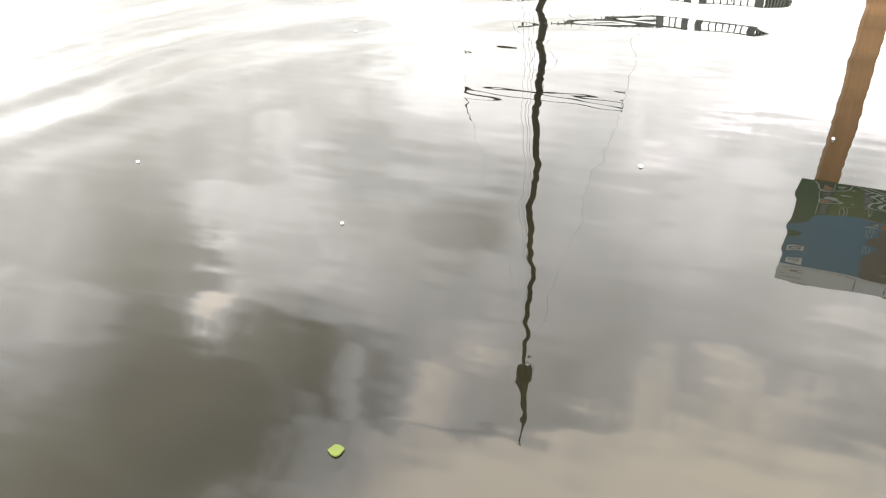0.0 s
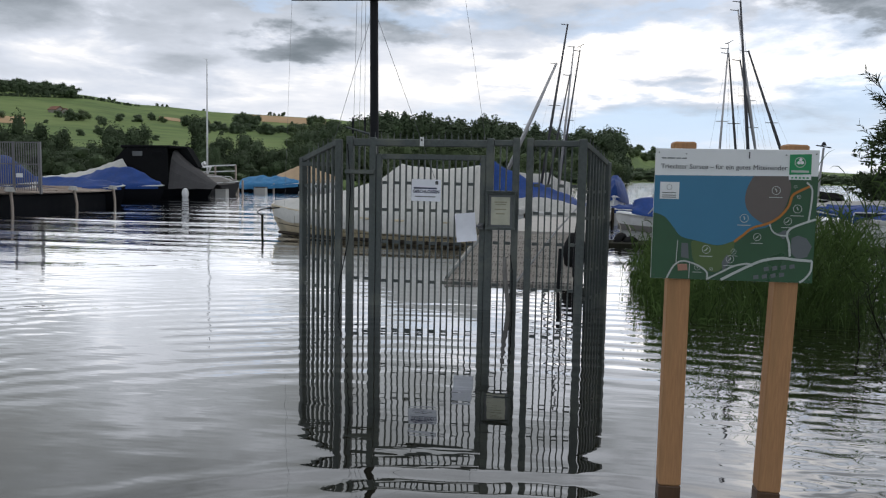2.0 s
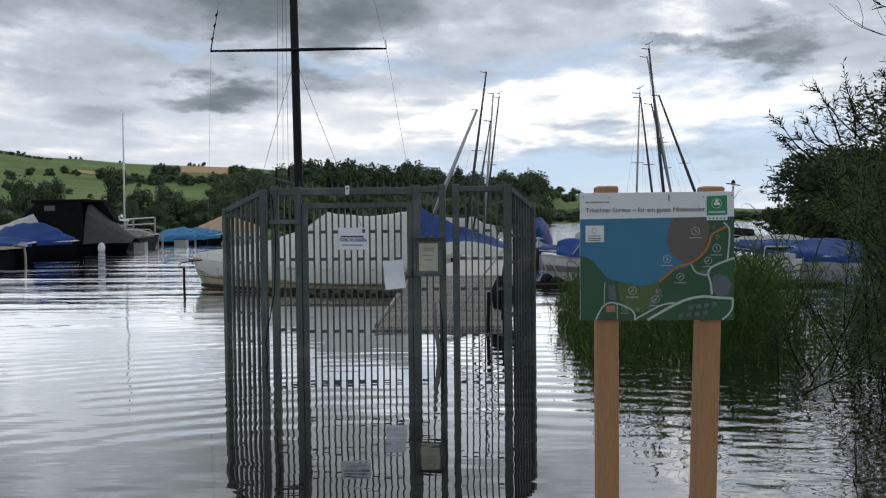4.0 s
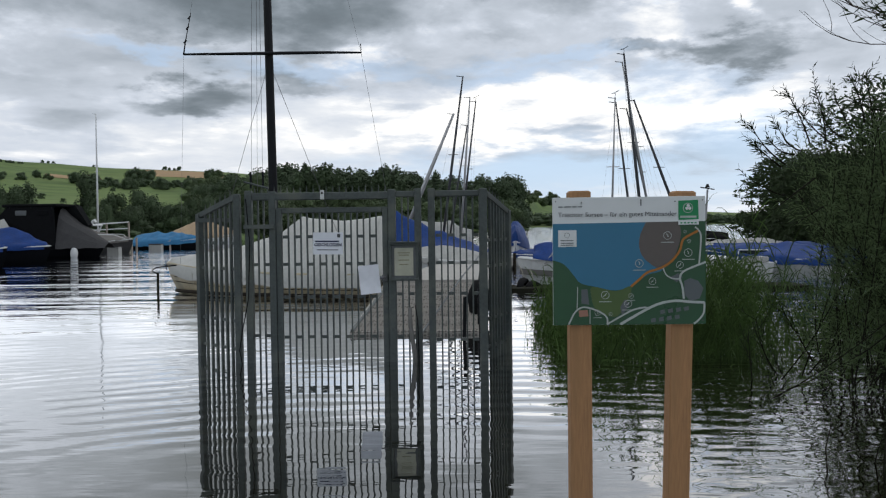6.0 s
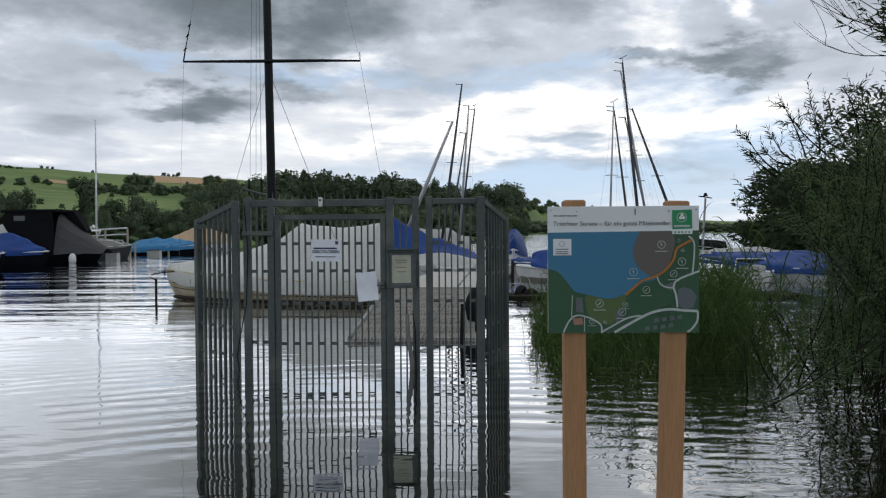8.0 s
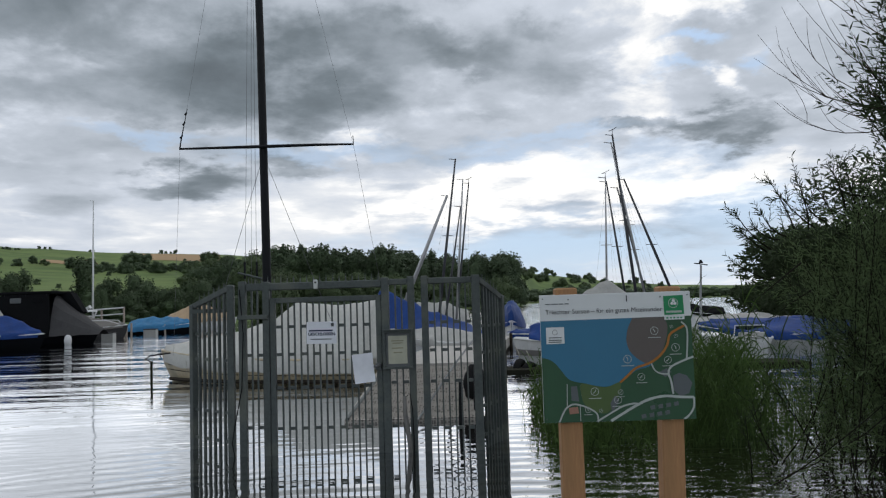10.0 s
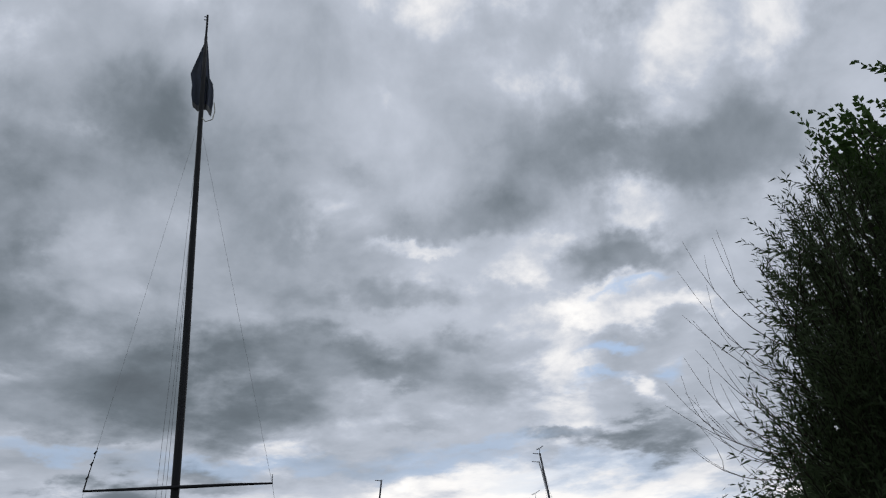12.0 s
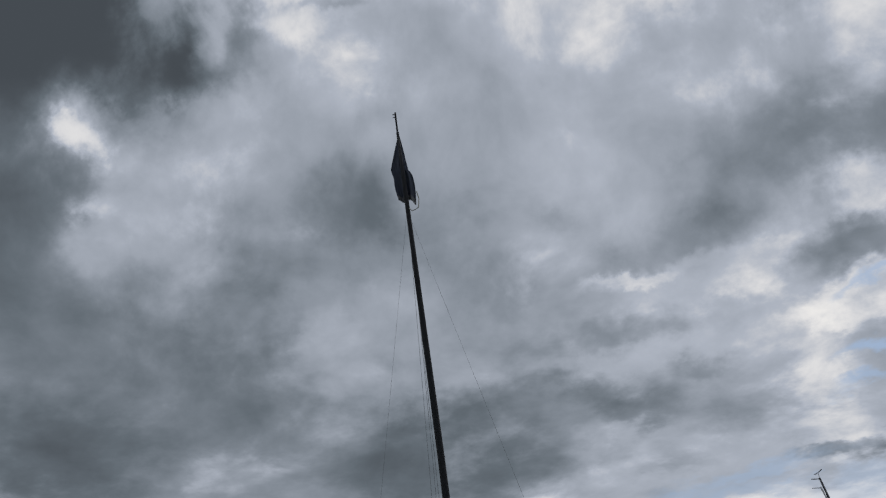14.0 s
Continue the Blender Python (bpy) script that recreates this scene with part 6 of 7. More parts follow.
cruiser = boat("cabin cruiser wholly covered in black and grey tarpaulin", berth(-22.75, 37.6, -16.75, 37.0), 6.0, 2.3, 0.5, BLACK_HULL_AND_SHADE, TARP_DARK, ((0.0, 0.7), (0.18, 1.75), (0.56, 1.85), (0.62, 1.7), (0.80, 0.75), (0.97, 0.1)), seed=45, peak=1.8, skirt=0.3)
part("canopy_roof", Shape().box(1.5, 4.25, -0.95, 0.95, 2.38, 2.52, 0.04), TARP_DARK, cruiser, "flat black canopy roof")
for x in (1.9, 2.95, 4.0):
    for sg in (1, -1):
        part("canopy_post", Shape().tube([(x, sg * 0.85, 1.6), (x, sg * 0.88, 2.4)], 0.04, 6), DARK_PAINT, cruiser)
s = Shape()
for j in range(9):
    for i in range(9):
        f, u = j / 8, (i - 4) / 4
        w = 1.18 - 0.75 * f ** 1.5
        ridge_z = 2.35 - 1.70 * f ** 0.85
        s.v.append((3.95 + 2.35 * f + 0.35 * abs(u) * (1 - f), u * w, 0.42 + (ridge_z - 0.42) * (1 - abs(u) ** 2.2) + 0.05 * noise.noise(Vector((f * 5, u * 3, 7.7)))))
s.f = [(j * 9 + i, j * 9 + i + 1, (j + 1) * 9 + i + 1, (j + 1) * 9 + i) for j in range(8) for i in range(8)]
part("fore_cover", s, TARP_GREY, cruiser, "grey sloping fore cover")
for sg in (1, -1):
    screen = part("side_screen", Shape().add([(0.0, sg * 1.12, 0.55), (4.3, sg * 1.10, 0.55), (4.1, sg * 0.90, 2.42), (1.8, sg * 0.90, 2.42), (0.0, sg * 1.09, 0.55), (4.3, sg * 1.07, 0.55), (4.1, sg * 0.87, 2.42), (1.8, sg * 0.87, 2.42)], [(0, 1, 2, 3), (7, 6, 5, 4), (0, 4, 5, 1), (1, 5, 6, 2), (2, 6, 7, 3), (3, 7, 4, 0)]), TARP_DARK, cruiser, "black fabric side screen")
    for x0_, x1_ in ((2.2, 2.75), (3.3, 3.85)):
        part("screen_window", Shape().box(x0_, x1_, sg * 0.945 - 0.03, sg * 0.945 + 0.03, 1.98, 2.22, 0.015), STEEL_WET if x0_ < 3 else TARP_DARK, screen, "milky canopy window")
part("front_flap", Shape().add([(3.9, 0.2, 2.46), (4.5, 0.2, 2.44), (5.2, 0.1, 1.5), (4.6, 0.2, 1.3), (3.9, 0.9, 2.46), (4.5, 0.7, 2.44), (5.2, 0.5, 1.5), (4.6, 0.95, 1.3)], [(0, 3, 2, 1), (4, 5, 6, 7), (0, 1, 5, 4), (1, 2, 6, 5), (2, 3, 7, 6), (3, 0, 4, 7)]), TARP_DARK, cruiser, "black sloping front flap")
for x, y, w_, h_ in ((-17.45, 39.7, 0.60, 0.38), (-18.1, 46.9, 0.75, 0.36)):
    crate = thing("mooring_float", pose(x, y, 0), "pale square plastic float between the berths", "float", "floats at the berths")
    part("body", Shape().box(-w_ / 2, w_ / 2, -0.2, 0.2, -0.12, h_, 0.03), TARP_PALE, crate)
    part("lid", Shape().box(-w_ / 2 - 0.02, w_ / 2 + 0.02, -0.22, 0.22, h_ + 0.002, h_ + 0.05, 0.015), TARP_GREY, crate)
buoy = thing("mooring_buoy", pose(-17.75, 36.1, 0.02), "round pale mooring buoy", "buoy")
s = Shape()
s.rings([[(0.17 * math.sin(math.pi * j / 8) * math.cos(a) + 1e-4 * math.cos(a), 0.17 * math.sin(math.pi * j / 8) * math.sin(a) + 1e-4 * math.sin(a), 0.16 - 0.28 * math.cos(math.pi * j / 8)) for a in [2 * math.pi * i / 14 for i in range(14)]] for j in range(9)])
part("float", s, HULL_WHITE, buoy, smooth=True)
launch = boat("white motor boat with a dun bow cover and low rail", berth(-22.5, 43.4, -17.75, 42.8), 4.7, 1.9, 0.5, TARP_GREY, TARP_DUN, ((0.1, 0.7), (0.4, 0.9), (0.7, 0.4), (0.97, 0.1)), seed=46)
part("windscreen_frame", Shape().tube([(2.0, -0.8, 0.7), (2.5, -0.7, 1.55), (2.5, 0.7, 1.55), (2.0, 0.8, 0.7)], 0.05, 6), HULL_WHITE, launch, "white windscreen frame")
part("searchlight", Shape().tube([(2.55, -0.3, 1.5), (2.55, -0.3, 1.72), (2.75, -0.3, 1.78)], [0.06, 0.07, 0.11], 8), HULL_WHITE, launch, "white lamp on the windscreen")
for sg in (1, -1):
    part("bow_rail", Shape().tube([(2.6, sg * 0.85, 0.6), (2.7, sg * 0.82, 1.05), (3.9, sg * 0.5, 1.0), (4.4, sg * 0.15, 0.78)], 0.022, 5), HULL_WHITE, launch)
boat("boat under a pale blue tarpaulin at the far berth", berth(-20.8, 50.5, -16.6, 50.2), 4.2, 1.9, 0.4, BLACK_HULL_AND_SHADE, TARP_LIGHT, ((0.02, 0.4), (0.3, 0.6), (0.7, 0.45), (0.97, 0.10)), seed=47, skirt=0.25, crumple=2.0)
boat("boat under a tan ridge cover at the far berth", berth(-21.8, 57.5, -15.9, 57.0), 6.0, 2.3, 0.6, HULL_WHITE, TARP_TAN, ((0.02, 0.2), (0.48, 1.25), (0.56, 1.25), (0.97, 0.2)), seed=48)
berth_posts = thing("berth_rail", pose(0, 0, 0), "white metal rail and mooring posts at the far berths", "rail")
part("rail", Shape().tube([(-22.6, 47.5, 1.60), (-20.1, 47.8, 1.74)], 0.05, 6), HULL_WHITE, berth_posts)
part("rail", Shape().tube([(-22.6, 47.5, 1.25), (-20.1, 47.8, 1.36)], 0.04, 6), HULL_WHITE, berth_posts)
for x, y, z in ((-22.6, 47.5, 1.6), (-21.4, 47.65, 1.66), (-20.1, 47.8, 1.74), (-19.4, 46.5, 0.7), (-18.9, 46.0, 0.8), (-18.2, 49.5, 0.6), (-17.4, 52.5, 1.5)):
    part("pile", Shape().tube([(x, y, -1), (x, y, z)], 0.06, 8), OLD_WOOD, berth_posts)
mast_thing("tall white sailing mast at the far berths", (-20.72, 45.0, 0.6), (-20.684, 45.0, 7.98), 0.055, HULL_WHITE, rig=False)
boat("white sailing yacht hull below the tall mast", berth(-23.4, 45.4, -19.4, 44.8), 4.0, 1.5, 0.6, HULL_WHITE, TARP_PALE, ((0.1, 0.2), (0.5, 0.4), (0.9, 0.1)), seed=49)

# ---- mossy stone block rising from the water ----
s = Shape()
nj, ni = 16, 44
for j in range(nj):
    k = j / (nj - 1)
    for i in range(ni):
        a = 2 * math.pi * i / ni
        c, q = math.cos(a), math.sin(a)
        px_ = math.copysign(abs(c) ** 0.45, c) * 0.24
        py_ = math.copysign(abs(q) ** 0.45, q) * 0.15
        w = 1.0 - 0.08 * k - (0.10 if j == nj - 1 else 0.03 if j == nj - 2 else 0)
        at = Vector((px_, py_, k))
        bite = 0.045 * noise.noise(at * 9) + 0.03 * noise.noise(at * 22)
        s.v.append((px_ * (w + bite), py_ * (w + bite), -0.35 + 0.51 * k + 0.02 * noise.noise(at * 14)))
s.f = [(j * ni + i, j * ni + (i + 1) % ni, (j + 1) * ni + (i + 1) % ni, (j + 1) * ni + i) for j in range(nj - 1) for i in range(ni)]
for f_ in (0.6, 0.25):
    s.v += [(s.v[(nj - 1) * ni + i][0] * f_, s.v[(nj - 1) * ni + i][1] * f_, 0.165 + 0.022 * noise.noise(Vector((math.cos(i * 0.6) * 3, f_ * 5, i * 0.3)))) for i in range(ni)]
s.f += [((nj - 1 + b) * ni + i, (nj - 1 + b) * ni + (i + 1) % ni, (nj + b) * ni + (i + 1) % ni, (nj + b) * ni + i) for b in (0, 1) for i in range(ni)]
c0 = len(s.v)
s.v.append((0, 0, 0.168))
s.f += [((nj + 1) * ni + i, (nj + 1) * ni + (i + 1) % ni, c0) for i in range(ni)]
solid("stone_block", s, STONE, "mossy lichen-spotted stone block standing in the water", "stone", m=pose(-3.46, 3.10, 0, 0, 0, 38), smooth=True)

# floating leaves and specks
for k, (x, y, r_, mat) in enumerate(((-0.452, 0.545, 0.011, LEAF_YELLOW), (-0.123, 1.503, 0.0055, PAPER), (-1.118, 2.105, 0.0042, PAPER), (0.62, 2.30, 0.010, LEAF_YELLOW), (-0.7, 1.1, 0.003, PAPER), (-1.3, 1.2, 0.0035, PAPER), (0.30, 1.75, 0.0035, PAPER))):
    s = Shape().add([(r_ * math.cos(a) * (1.25 if i % 2 else 0.9), r_ * math.sin(a), z) for z in (0.001, 0.004) for i, a in enumerate([2 * math.pi * q / 9 for q in range(9)])], [tuple(range(9, 18)), tuple(reversed(range(9)))] + [(i, (i + 1) % 9, 9 + (i + 1) % 9, 9 + i) for i in range(9)])
    solid("floating_leaf" if mat is LEAF_YELLOW else "floating_petal", s, mat, "small yellow-green leaf afloat on the water" if mat is LEAF_YELLOW else "tiny white petal afloat on the water", "leaf", m=pose(x, y, 0, 0, 0, 40 * k))

# ---- reeds and bushes on the bank ----


def blade(verts, faces, base, tip, bow, width, n=5):
    """A tapering leaf strip that bends from base to tip."""
    base, tip, bow = Vector(base), Vector(tip), Vector(bow)
    way = tip - base
    side = way.cross(Vector((0.31, -0.9, 0.12))).normalized() * width / 2
    k0 = len(verts)
    for k in range(n):
        f = k / (n - 1)
        p = base.lerp(tip, f) + bow * (4 * f * (1 - f))
        w = (1 - f) ** 0.6 if f > 0.25 else 0.6 + 1.2 * f
        if k == n - 1:
            verts.append(tuple(p))
        else:
            verts += [tuple(p - side * w), tuple(p + side * w)]
    for k in range(n - 2):
        faces.append((k0 + 2 * k, k0 + 2 * k + 1, k0 + 2 * k + 3, k0 + 2 * k + 2))
    faces.append((k0 + 2 * (n - 2), k0 + 2 * (n - 2) + 1, k0 + 2 * (n - 1)))


def reed_bed(name, label, count, area, tall, seed, mat, wide=0.014, hang=0.25):
    r = random.Random(seed)
    verts, faces = [], []
    for _ in range(count):
        x, y, dens = area(r)
        h = tall(x, y) * r.uniform(0.5, 1.25)
        lean = Vector((r.gauss(-0.04, 0.16), r.gauss(-0.05, 0.16), 0)) * h
        base = Vector((x, y, -0.25))
        top = base + lean + Vector((0, 0, h + 0.25))
        blade(verts, faces, base, top, Vector((r.gauss(0, 0.04), r.gauss(0, 0.04), 0.04)) * h, 0.007)
        for k in range(r.randint(4, 6)):
            f = r.uniform(0.2, 0.95)
            p = base.lerp(top, f)
            a = r.uniform(0, 2 * math.pi)
            ln = r.uniform(0.25, 0.55) * min(1.0, h)
            q = p + Vector((math.cos(a) * ln * 0.55, math.sin(a) * ln * 0.55, ln * r.uniform(-hang, 0.95)))
            blade(verts, faces, p, q, Vector((0, 0, ln * 0.22)), wide * r.uniform(0.7, 1.3))
    return tagged(new(name, raw_mesh(name, verts, faces, mat)), label, "reeds", kind="stuff")


def bed_one(r):
    k = r.random()
    y = 6.9 + 3.8 * k
    return 1.0 + 0.04 * (y - 7) + r.random() * (1.9 + 0.9 * k), y, 1


def tall_one(x, y):
    edge = min(1.0, max(0.0, (x - 1.05) / 0.55))
    return 0.42 + 0.32 * edge


reed_bed("reeds", "tall green reeds standing in the shallow water", 1250, bed_one, tall_one, 21, REED)


def bed_two(r):
    return 2.3 + r.random() * 2.0, 6.5 + r.random() * 2.2, 1


reed_bed("shore_reeds", "dense dark green reeds below the willow", 430, bed_two, lambda x, y: 0.60 + 0.1 * math.sin(x * 4), 22, REED, wide=0.010, hang=0.6)


reed_bed("tall_reeds", "a few tall reed blades above the bed", 46, lambda r: (1.95 + r.random() * 1.0, 6.8 + r.random() * 0.9, 1), lambda x, y: 1.12, 24, REED)


def bed_three(r):
    return 0.95 + r.random() * 0.5, 7.4 + r.random() * 2.4, 1


reed_bed("reed_fringe", "low reed fringe trailing in the water", 160, bed_three, lambda x, y: 0.42, 23, REED, hang=1.0)


def spear(verts, faces, p, way, up, length, width):
    """A narrow willow leaf: a long lozenge with a slight fold."""
    k = len(verts)
    side = way.cross(up)
    if side.length < 1e-4:
        side = Vector((1, 0, 0))
    side = side.normalized() * width / 2
    verts += [tuple(p), tuple(p + way * length * 0.35 + side), tuple(p + way * length + Vector((0, 0, -0.15 * length))), tuple(p + way * length * 0.35 - side)]
    faces.append((k, k + 1, k + 2, k + 3))


def shoot_path(r, a, b, sag, n=7):
    a, b = Vector(a), Vector(b)
    mid = Vector((r.gauss(0, 0.05), r.gauss(0, 0.05), sag))
    return [a.lerp(b, k / (n - 1)) + mid * (4 * (k / (n - 1)) * (1 - k / (n - 1))) * (b - a).length for k in range(n)]


def sprig(r, wood_, verts, faces, p, out, ln, leaves, leaf, width, broad=False):
    """A twig that curves upwards, set with leaves that point along it."""
    q = p + out * ln
    mid = p.lerp(q, 0.5) - Vector((0, 0, 0.10 * ln))
    wood_.tube([tuple(p), tuple(mid), tuple(q)], [0.0020, 0.0016, 0.0009], 3)
    side = out.cross(Vector((0.2, 0.1, 0.97))).normalized()
    up = side.cross(out)
    for j in range(leaves):
        g = (j + 0.5) / leaves
        c = p.lerp(mid, 2 * g) if g < 0.5 else mid.lerp(q, 2 * g - 1)
        turn = j * 2.4 + r.random()
        w = (out * r.uniform(0.7, 1.1) + (side * math.cos(turn) + up * math.sin(turn)) * r.uniform(0.45, 0.8)).normalized()
        face = up if broad else Vector((r.gauss(0, 1), r.gauss(0, 1), r.gauss(0, 1)))
        spear(verts, faces, c, w, face, leaf * r.uniform(0.65, 1.2) * (1.1 - 0.45 * g), width * r.uniform(0.8, 1.2))


def willow(label, m, shoots, seed, leaf, width, per_twig=15, twigs=9, twig_len=0.42, mat=WILLOW, category="shrub", start=0.25, name="willow_shrub", broad=False):
    """Shoots from the stool to given places in the crown, each with side twigs and many leaves."""
    r = random.Random(seed)
    t = thing(name, m, label, category)
    wood_, verts, faces = Shape(), [], []
    for a, b, rad in shoots:
        path = shoot_path(r, a, b, r.uniform(-0.12, 0.04))
        wood_.tube([tuple(p) for p in path], [rad * (1 - 0.85 * k / (len(path) - 1)) + 0.0012 for k in range(len(path))], 5)
        for k in range(twigs):
            f = start + (1 - start) * (k + r.random()) / twigs
            i = min(int(f * (len(path) - 1)), len(path) - 2)
            p = path[i].lerp(path[i + 1], f * (len(path) - 1) - i)
            way = (path[i + 1] - path[i]).normalized()
            out = (way * r.uniform(0.5, 1.1) + Vector((r.gauss(0, 0.5), r.gauss(0, 0.5), r.gauss(0.25, 0.35)))).normalized()
            sprig(r, wood_, verts, faces, p, out, twig_len * r.uniform(0.5, 1.25), per_twig, leaf, width, broad)
        sprig(r, wood_, verts, faces, path[-2], (path[-1] - path[-2]).normalized(), (path[-1] - path[-2]).length * 1.1, per_twig, leaf, width, broad)
    tagged(part("crown_wood", wood_, SHOOT_WOOD, t), "thin dark twigs of the crown", kind="stuff")
    ob = new("foliage", raw_mesh("foliage", verts, faces, mat))
    ob.parent = t
    return t


def seen_from_bank(az, el, d, z=1.55):
    a = radians(az)
    return (0.12 + d * math.sin(a), -0.08 + d * math.cos(a), z + d * math.tan(radians(el)))


r5 = random.Random(31)
# the tall willow: its crown leans out over the water
shoots = []
for k in range(460):
    el = r5.uniform(8, 26.8) if k < 390 else r5.uniform(5, 14)
    edge = lerp_table([(6, 26.5), (10, 26.6), (13.5, 28.2), (17, 28.4), (20, 27.9), (22.5, 28.6), (24.5, 30.8), (26.5, 33.0), (29, 37)], el)
    az = edge + abs(r5.gauss(0, 8.0)) + 0.6 + (1.2 if k > 80 else 0)
    d = r5.uniform(4.9, 6.4)
    shoots.append(((4.3 + r5.gauss(0, 0.25), 4.6 + r5.gauss(0, 0.35), 0.1), seen_from_bank(az, el, d), 0.012))
willow("tall grey-green willow leaning over the water", pose(0, 0, 0), shoots, 32, 0.088, 0.013, twigs=16, per_twig=16, twig_len=0.36)

# the low thicket under it, hanging to the water
shoots = []
for k in range(168):
    d = r5.uniform(5.0, 7.0)
    el = r5.uniform(-3.0, 8.0) if k < 160 else r5.uniform(-6.0, -1.5)
    az = lerp_table([(-9, 27.0), (-6, 26.6), (-4, 25.8), (-2, 24.4), (0.5, 23.0), (2, 21.6), (4, 22.2), (6, 25), (8, 27)], el) + abs(r5.gauss(0, 6.5)) + 0.6
    p = seen_from_bank(az, el, d, 1.25)
    shoots.append(((3.5 + r5.gauss(0, 0.4), 5.7 + r5.gauss(0, 0.4), 0.05), (p[0], p[1], max(0.06, p[2])), 0.004))
willow("dark willow thicket hanging down to the water", pose(0, 0, 0), shoots, 33, 0.075, 0.0085, twigs=12, per_twig=19, twig_len=0.34, mat=WILLOW_LIT, start=0.12)

# low shoots that hang over the shallows between the reeds and the thicket
shoots = []
for k in range(12):
    az, d = r5.uniform(20.5, 27), r5.uniform(6.2, 7.4)
    a = radians(az)
    x, y = d * math.sin(a), d * math.cos(a)
    shoots.append(((x + r5.uniform(0.1, 0.5), y + r5.uniform(0.0, 0.5), -0.1), (x, y, r5.uniform(0.15, 0.72)), 0.004))
willow("low sparse willow shoots over the shallow water", pose(0, 0, 0), shoots, 37, 0.065, 0.008, twigs=6, per_twig=10, twig_len=0.22, start=0.2)

# thin bare stems that stand in the shallows below it
stems = thing("willow_stems", pose(0, 0, 0), "thin bare willow stems standing in the shallows", "stems", kind="stuff")
stem_shape = Shape()
for k in range(5):
    az, d = r5.uniform(23.5, 31), r5.uniform(4.4, 6.2)
    x, y = d * math.sin(radians(az)), d * math.cos(radians(az))
    top = (x + r5.gauss(0.1, 0.14), y + r5.gauss(0, 0.15), r5.uniform(0.2, 0.75))
    stem_shape.tube([(x, y, -0.2), ((x + top[0]) / 2 + r5.gauss(0, 0.03), (y + top[1]) / 2, top[2] * 0.4), top], [0.0045, 0.0035, 0.0015], 4)
part("stem", stem_shape, SHOOT_WOOD, stems)

# a rounded tree further along the bank
def bank_tree(label, az0, az1, el1, d, n, seed, leaf):
    r = random.Random(seed)
    w = d * (math.tan(radians(az1)) - math.tan(radians(az0))) / 2
    cx = d * math.tan(radians(az0)) + w
    h = 1.25 + d * math.tan(radians(el1))
    t = thing("bank_tree", pose(cx, d, 0), label, "tree")
    v, f = leaf_cloud(r, n, w, h, leaf, 26, (0, 0, -0.1), 0.3, False)
    ob = new("foliage", raw_mesh("foliage", v, f, WILLOW))
    ob.parent = t
    part("trunk", Shape().tube([(0, 0, -0.4), (0.1, 0, 0.8), (0, 0.1, h * 0.7)], [0.12, 0.10, 0.03], 8), BARK, t)


bank_tree("dense dark rounded willow further along the bank", 19.9, 36, 5.0, 30.0, 60000, 51, 0.15)
bank_tree("dark tall willow crown behind the thicket", 24.0, 47, 9.6, 26.0, 70000, 52, 0.13)
bank_tree("tall dark willow at the turn of the bank", 28.5, 58, 13.0, 20.0, 70000, 53, 0.11)

# leafy sprays that stand out against the sky
shoots = []
for az0, el0, az1, el1 in ((21.6, 3.6, 19.2, 6.3), (21.4, 3.4, 19.5, 4.9), (21.6, 1.6, 19.4, 2.5), (23.2, 4.6, 21.3, 8.5), (24.0, 4.8, 23.1, 8.2), (22.6, 4.4, 20.8, 6.2), (25.6, 5.4, 24.3, 7.6), (26.2, 6.0, 25.0, 8.9), (26.8, 6.2, 26.0, 8.9), (24.4, 4.8, 22.0, 7.2), (22.2, 4.2, 20.3, 5.2), (25.0, 5.2, 23.6, 6.8), (27.4, 6.6, 25.4, 7.2), (23.4, 2.6, 20.6, 0.6), (24.0, 0.8, 21.6, -0.6)):
    d = r5.uniform(5.2, 5.7)
    shoots.append((seen_from_bank(az0, el0, d + 0.15, 1.25), seen_from_bank(az1 + 0.3, el1, d, 1.25), 0.005))
willow("slender willow sprays reaching out from the thicket", pose(0, 0, 0), shoots, 34, 0.066, 0.0075, twigs=4, per_twig=12, twig_len=0.16, start=0.1)

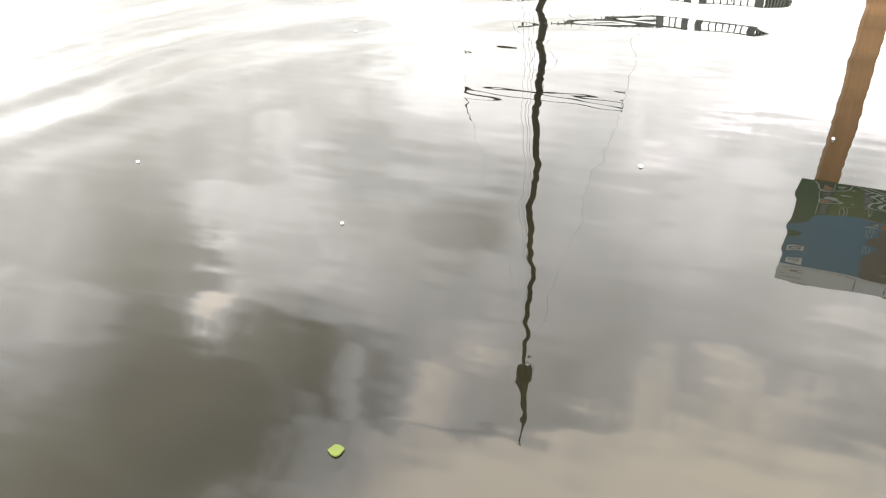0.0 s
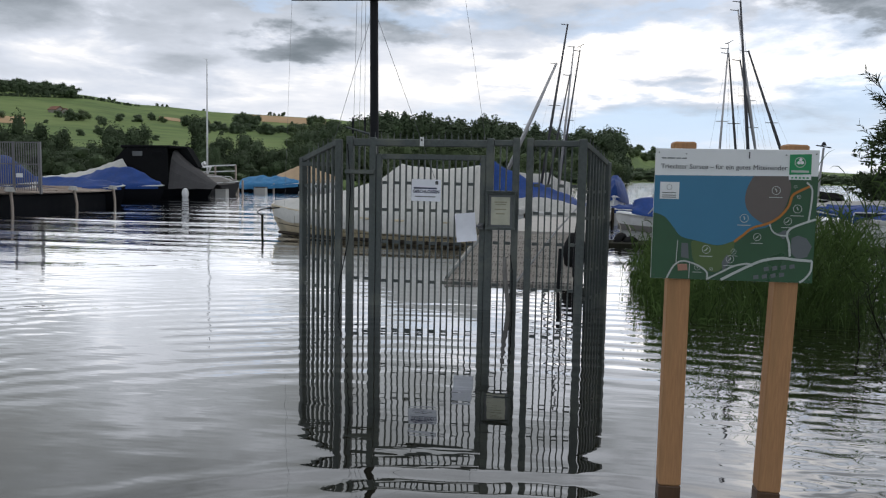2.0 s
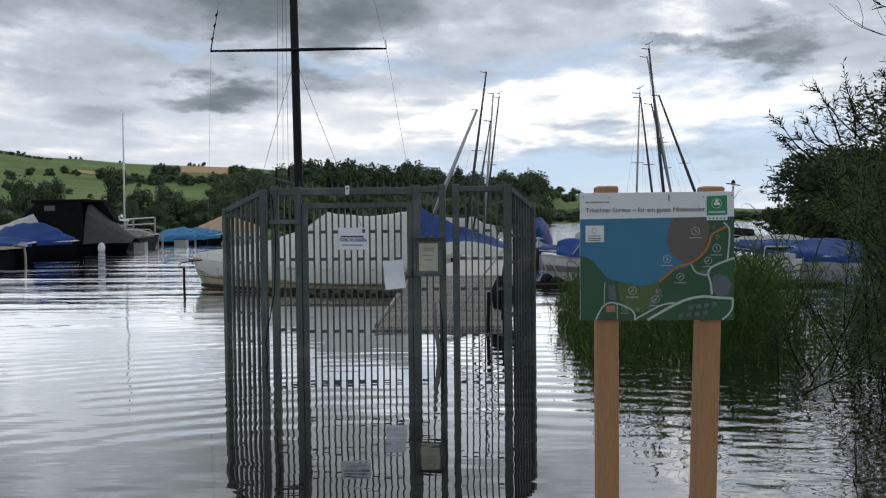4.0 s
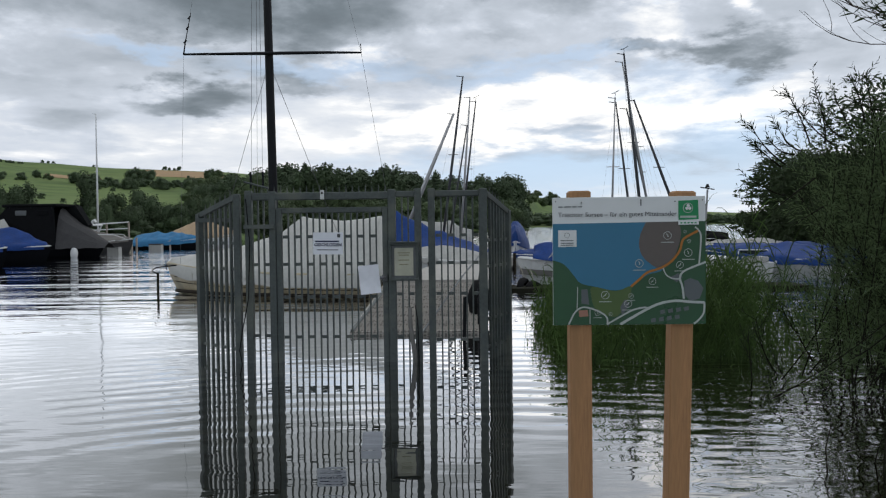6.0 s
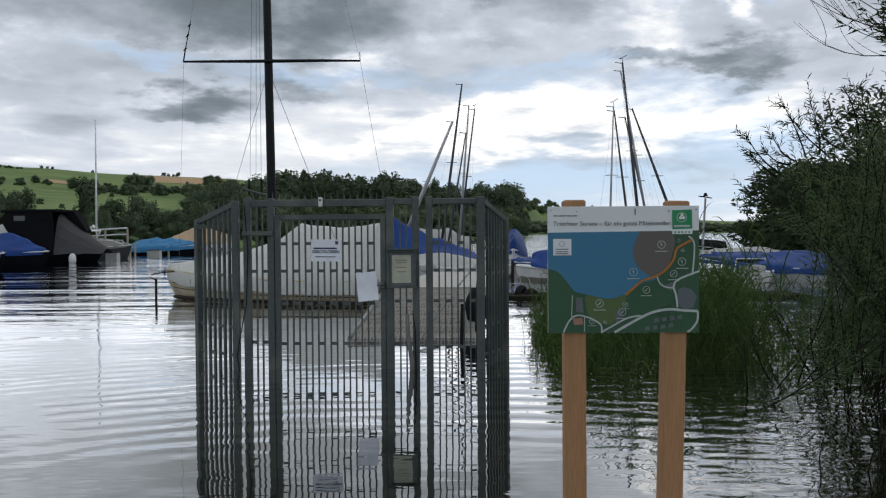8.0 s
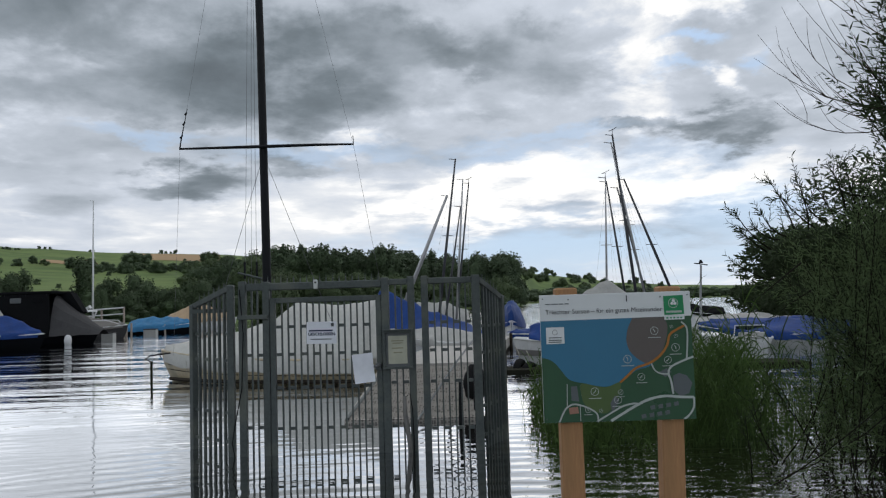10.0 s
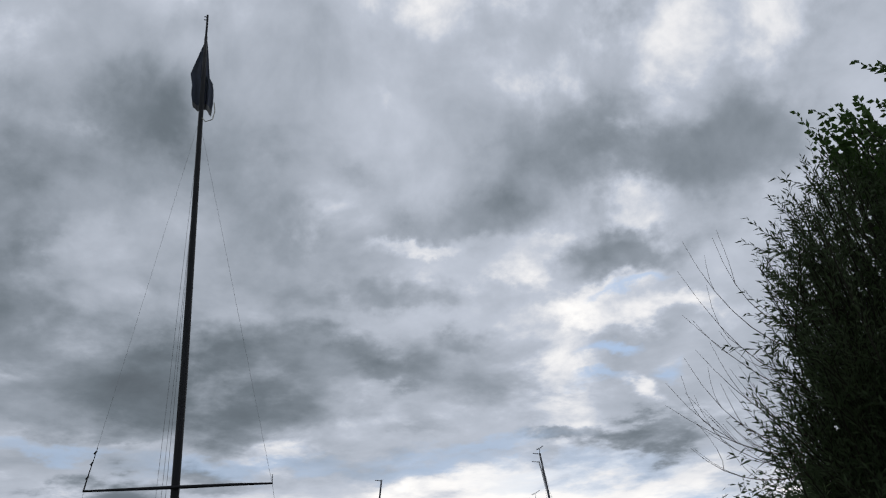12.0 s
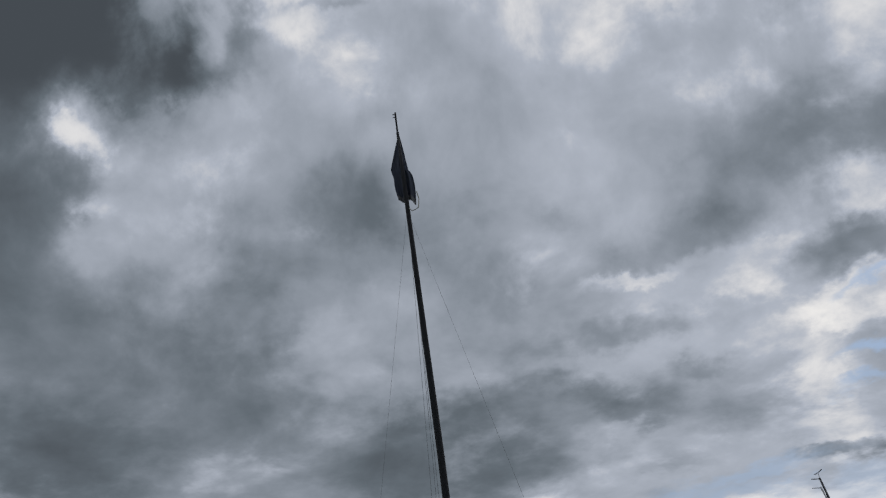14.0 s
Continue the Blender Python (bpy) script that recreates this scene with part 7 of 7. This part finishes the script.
# broad-leaved tree behind the willow
shoots = []
for k in range(170):
    el = r5.uniform(17, 32.4)
    edge = lerp_table([(17, 38.5), (23, 36.0), (26, 34.0), (28.4, 33.4), (29.6, 35.2), (30.6, 38.6), (32.4, 44)], el)
    az = edge + abs(r5.gauss(0, 8)) + 1.4
    shoots.append(((5.6 + r5.gauss(0, 0.2), 5.0 + r5.gauss(0, 0.2), 1.2), seen_from_bank(az, el, r5.uniform(5.6, 7.0)), 0.02))
ash = willow("broad-leaved dark green tree behind the willow", pose(0, 0, 0), shoots, 35, 0.090, 0.044, twigs=13, per_twig=11, twig_len=0.34, mat=BROADLEAF, category="tree", name="broadleaf_tree", broad=True)
part("trunk", Shape().tube([(5.65, 5.0, -0.3), (5.6, 5.0, 0.8), (5.6, 5.0, 2.2), (5.5, 5.1, 3.6)], [0.16, 0.13, 0.10, 0.04], 10), BARK, ash, smooth=True)

# dead twigs standing out before the crown
dead = thing("bare_branch", pose(0, 0, 0), "bare dead willow branch with fine forked twigs", "branch")
for az0, el0, az1, el1, forks in ((30.5, 15.5, 24.8, 24.2, 1), (31.0, 17, 27.0, 24.0, 1), (30.0, 14, 24.0, 22.2, 2), (30.5, 12.5, 23.7, 19.1, 3), (30.0, 9.5, 23.2, 16.2, 3), (29.8, 9, 21.6, 14.7, 4), (29.8, 8.6, 21.3, 13.2, 3), (29.6, 10.5, 24.1, 16.6, 2), (30.0, 10, 26.1, 15.0, 3), (29.0, 7.6, 22.4, 10.2, 4), (29.4, 8.0, 23.0, 11.8, 4)):
    d = 5.3
    P0 = Vector(seen_from_bank(az0, el0, d + 0.1))
    P1 = Vector(seen_from_bank(az1, el1, d))
    path = shoot_path(r5, P0, P1, r5.uniform(-0.22, -0.08))
    part("limb", Shape().tube([tuple(p) for p in path], [0.0040 - 0.0005 * k for k in range(7)], 5), TWIG, dead)
    for k in range(forks):
        i = r5.randint(1, 4)
        on = (path[i + 1] - path[i]).normalized()
        q = path[i] + (on + Vector((r5.uniform(-0.1, 0.25), r5.uniform(-0.3, 0.3), r5.uniform(0.2, 0.9)))).normalized() * r5.uniform(0.22, 0.5)
        branch = shoot_path(r5, path[i], q, -0.10, 5)
        part("twig", Shape().tube([tuple(p) for p in branch], [0.0019, 0.0016, 0.0014, 0.0012, 0.0009], 4), TWIG, dead)
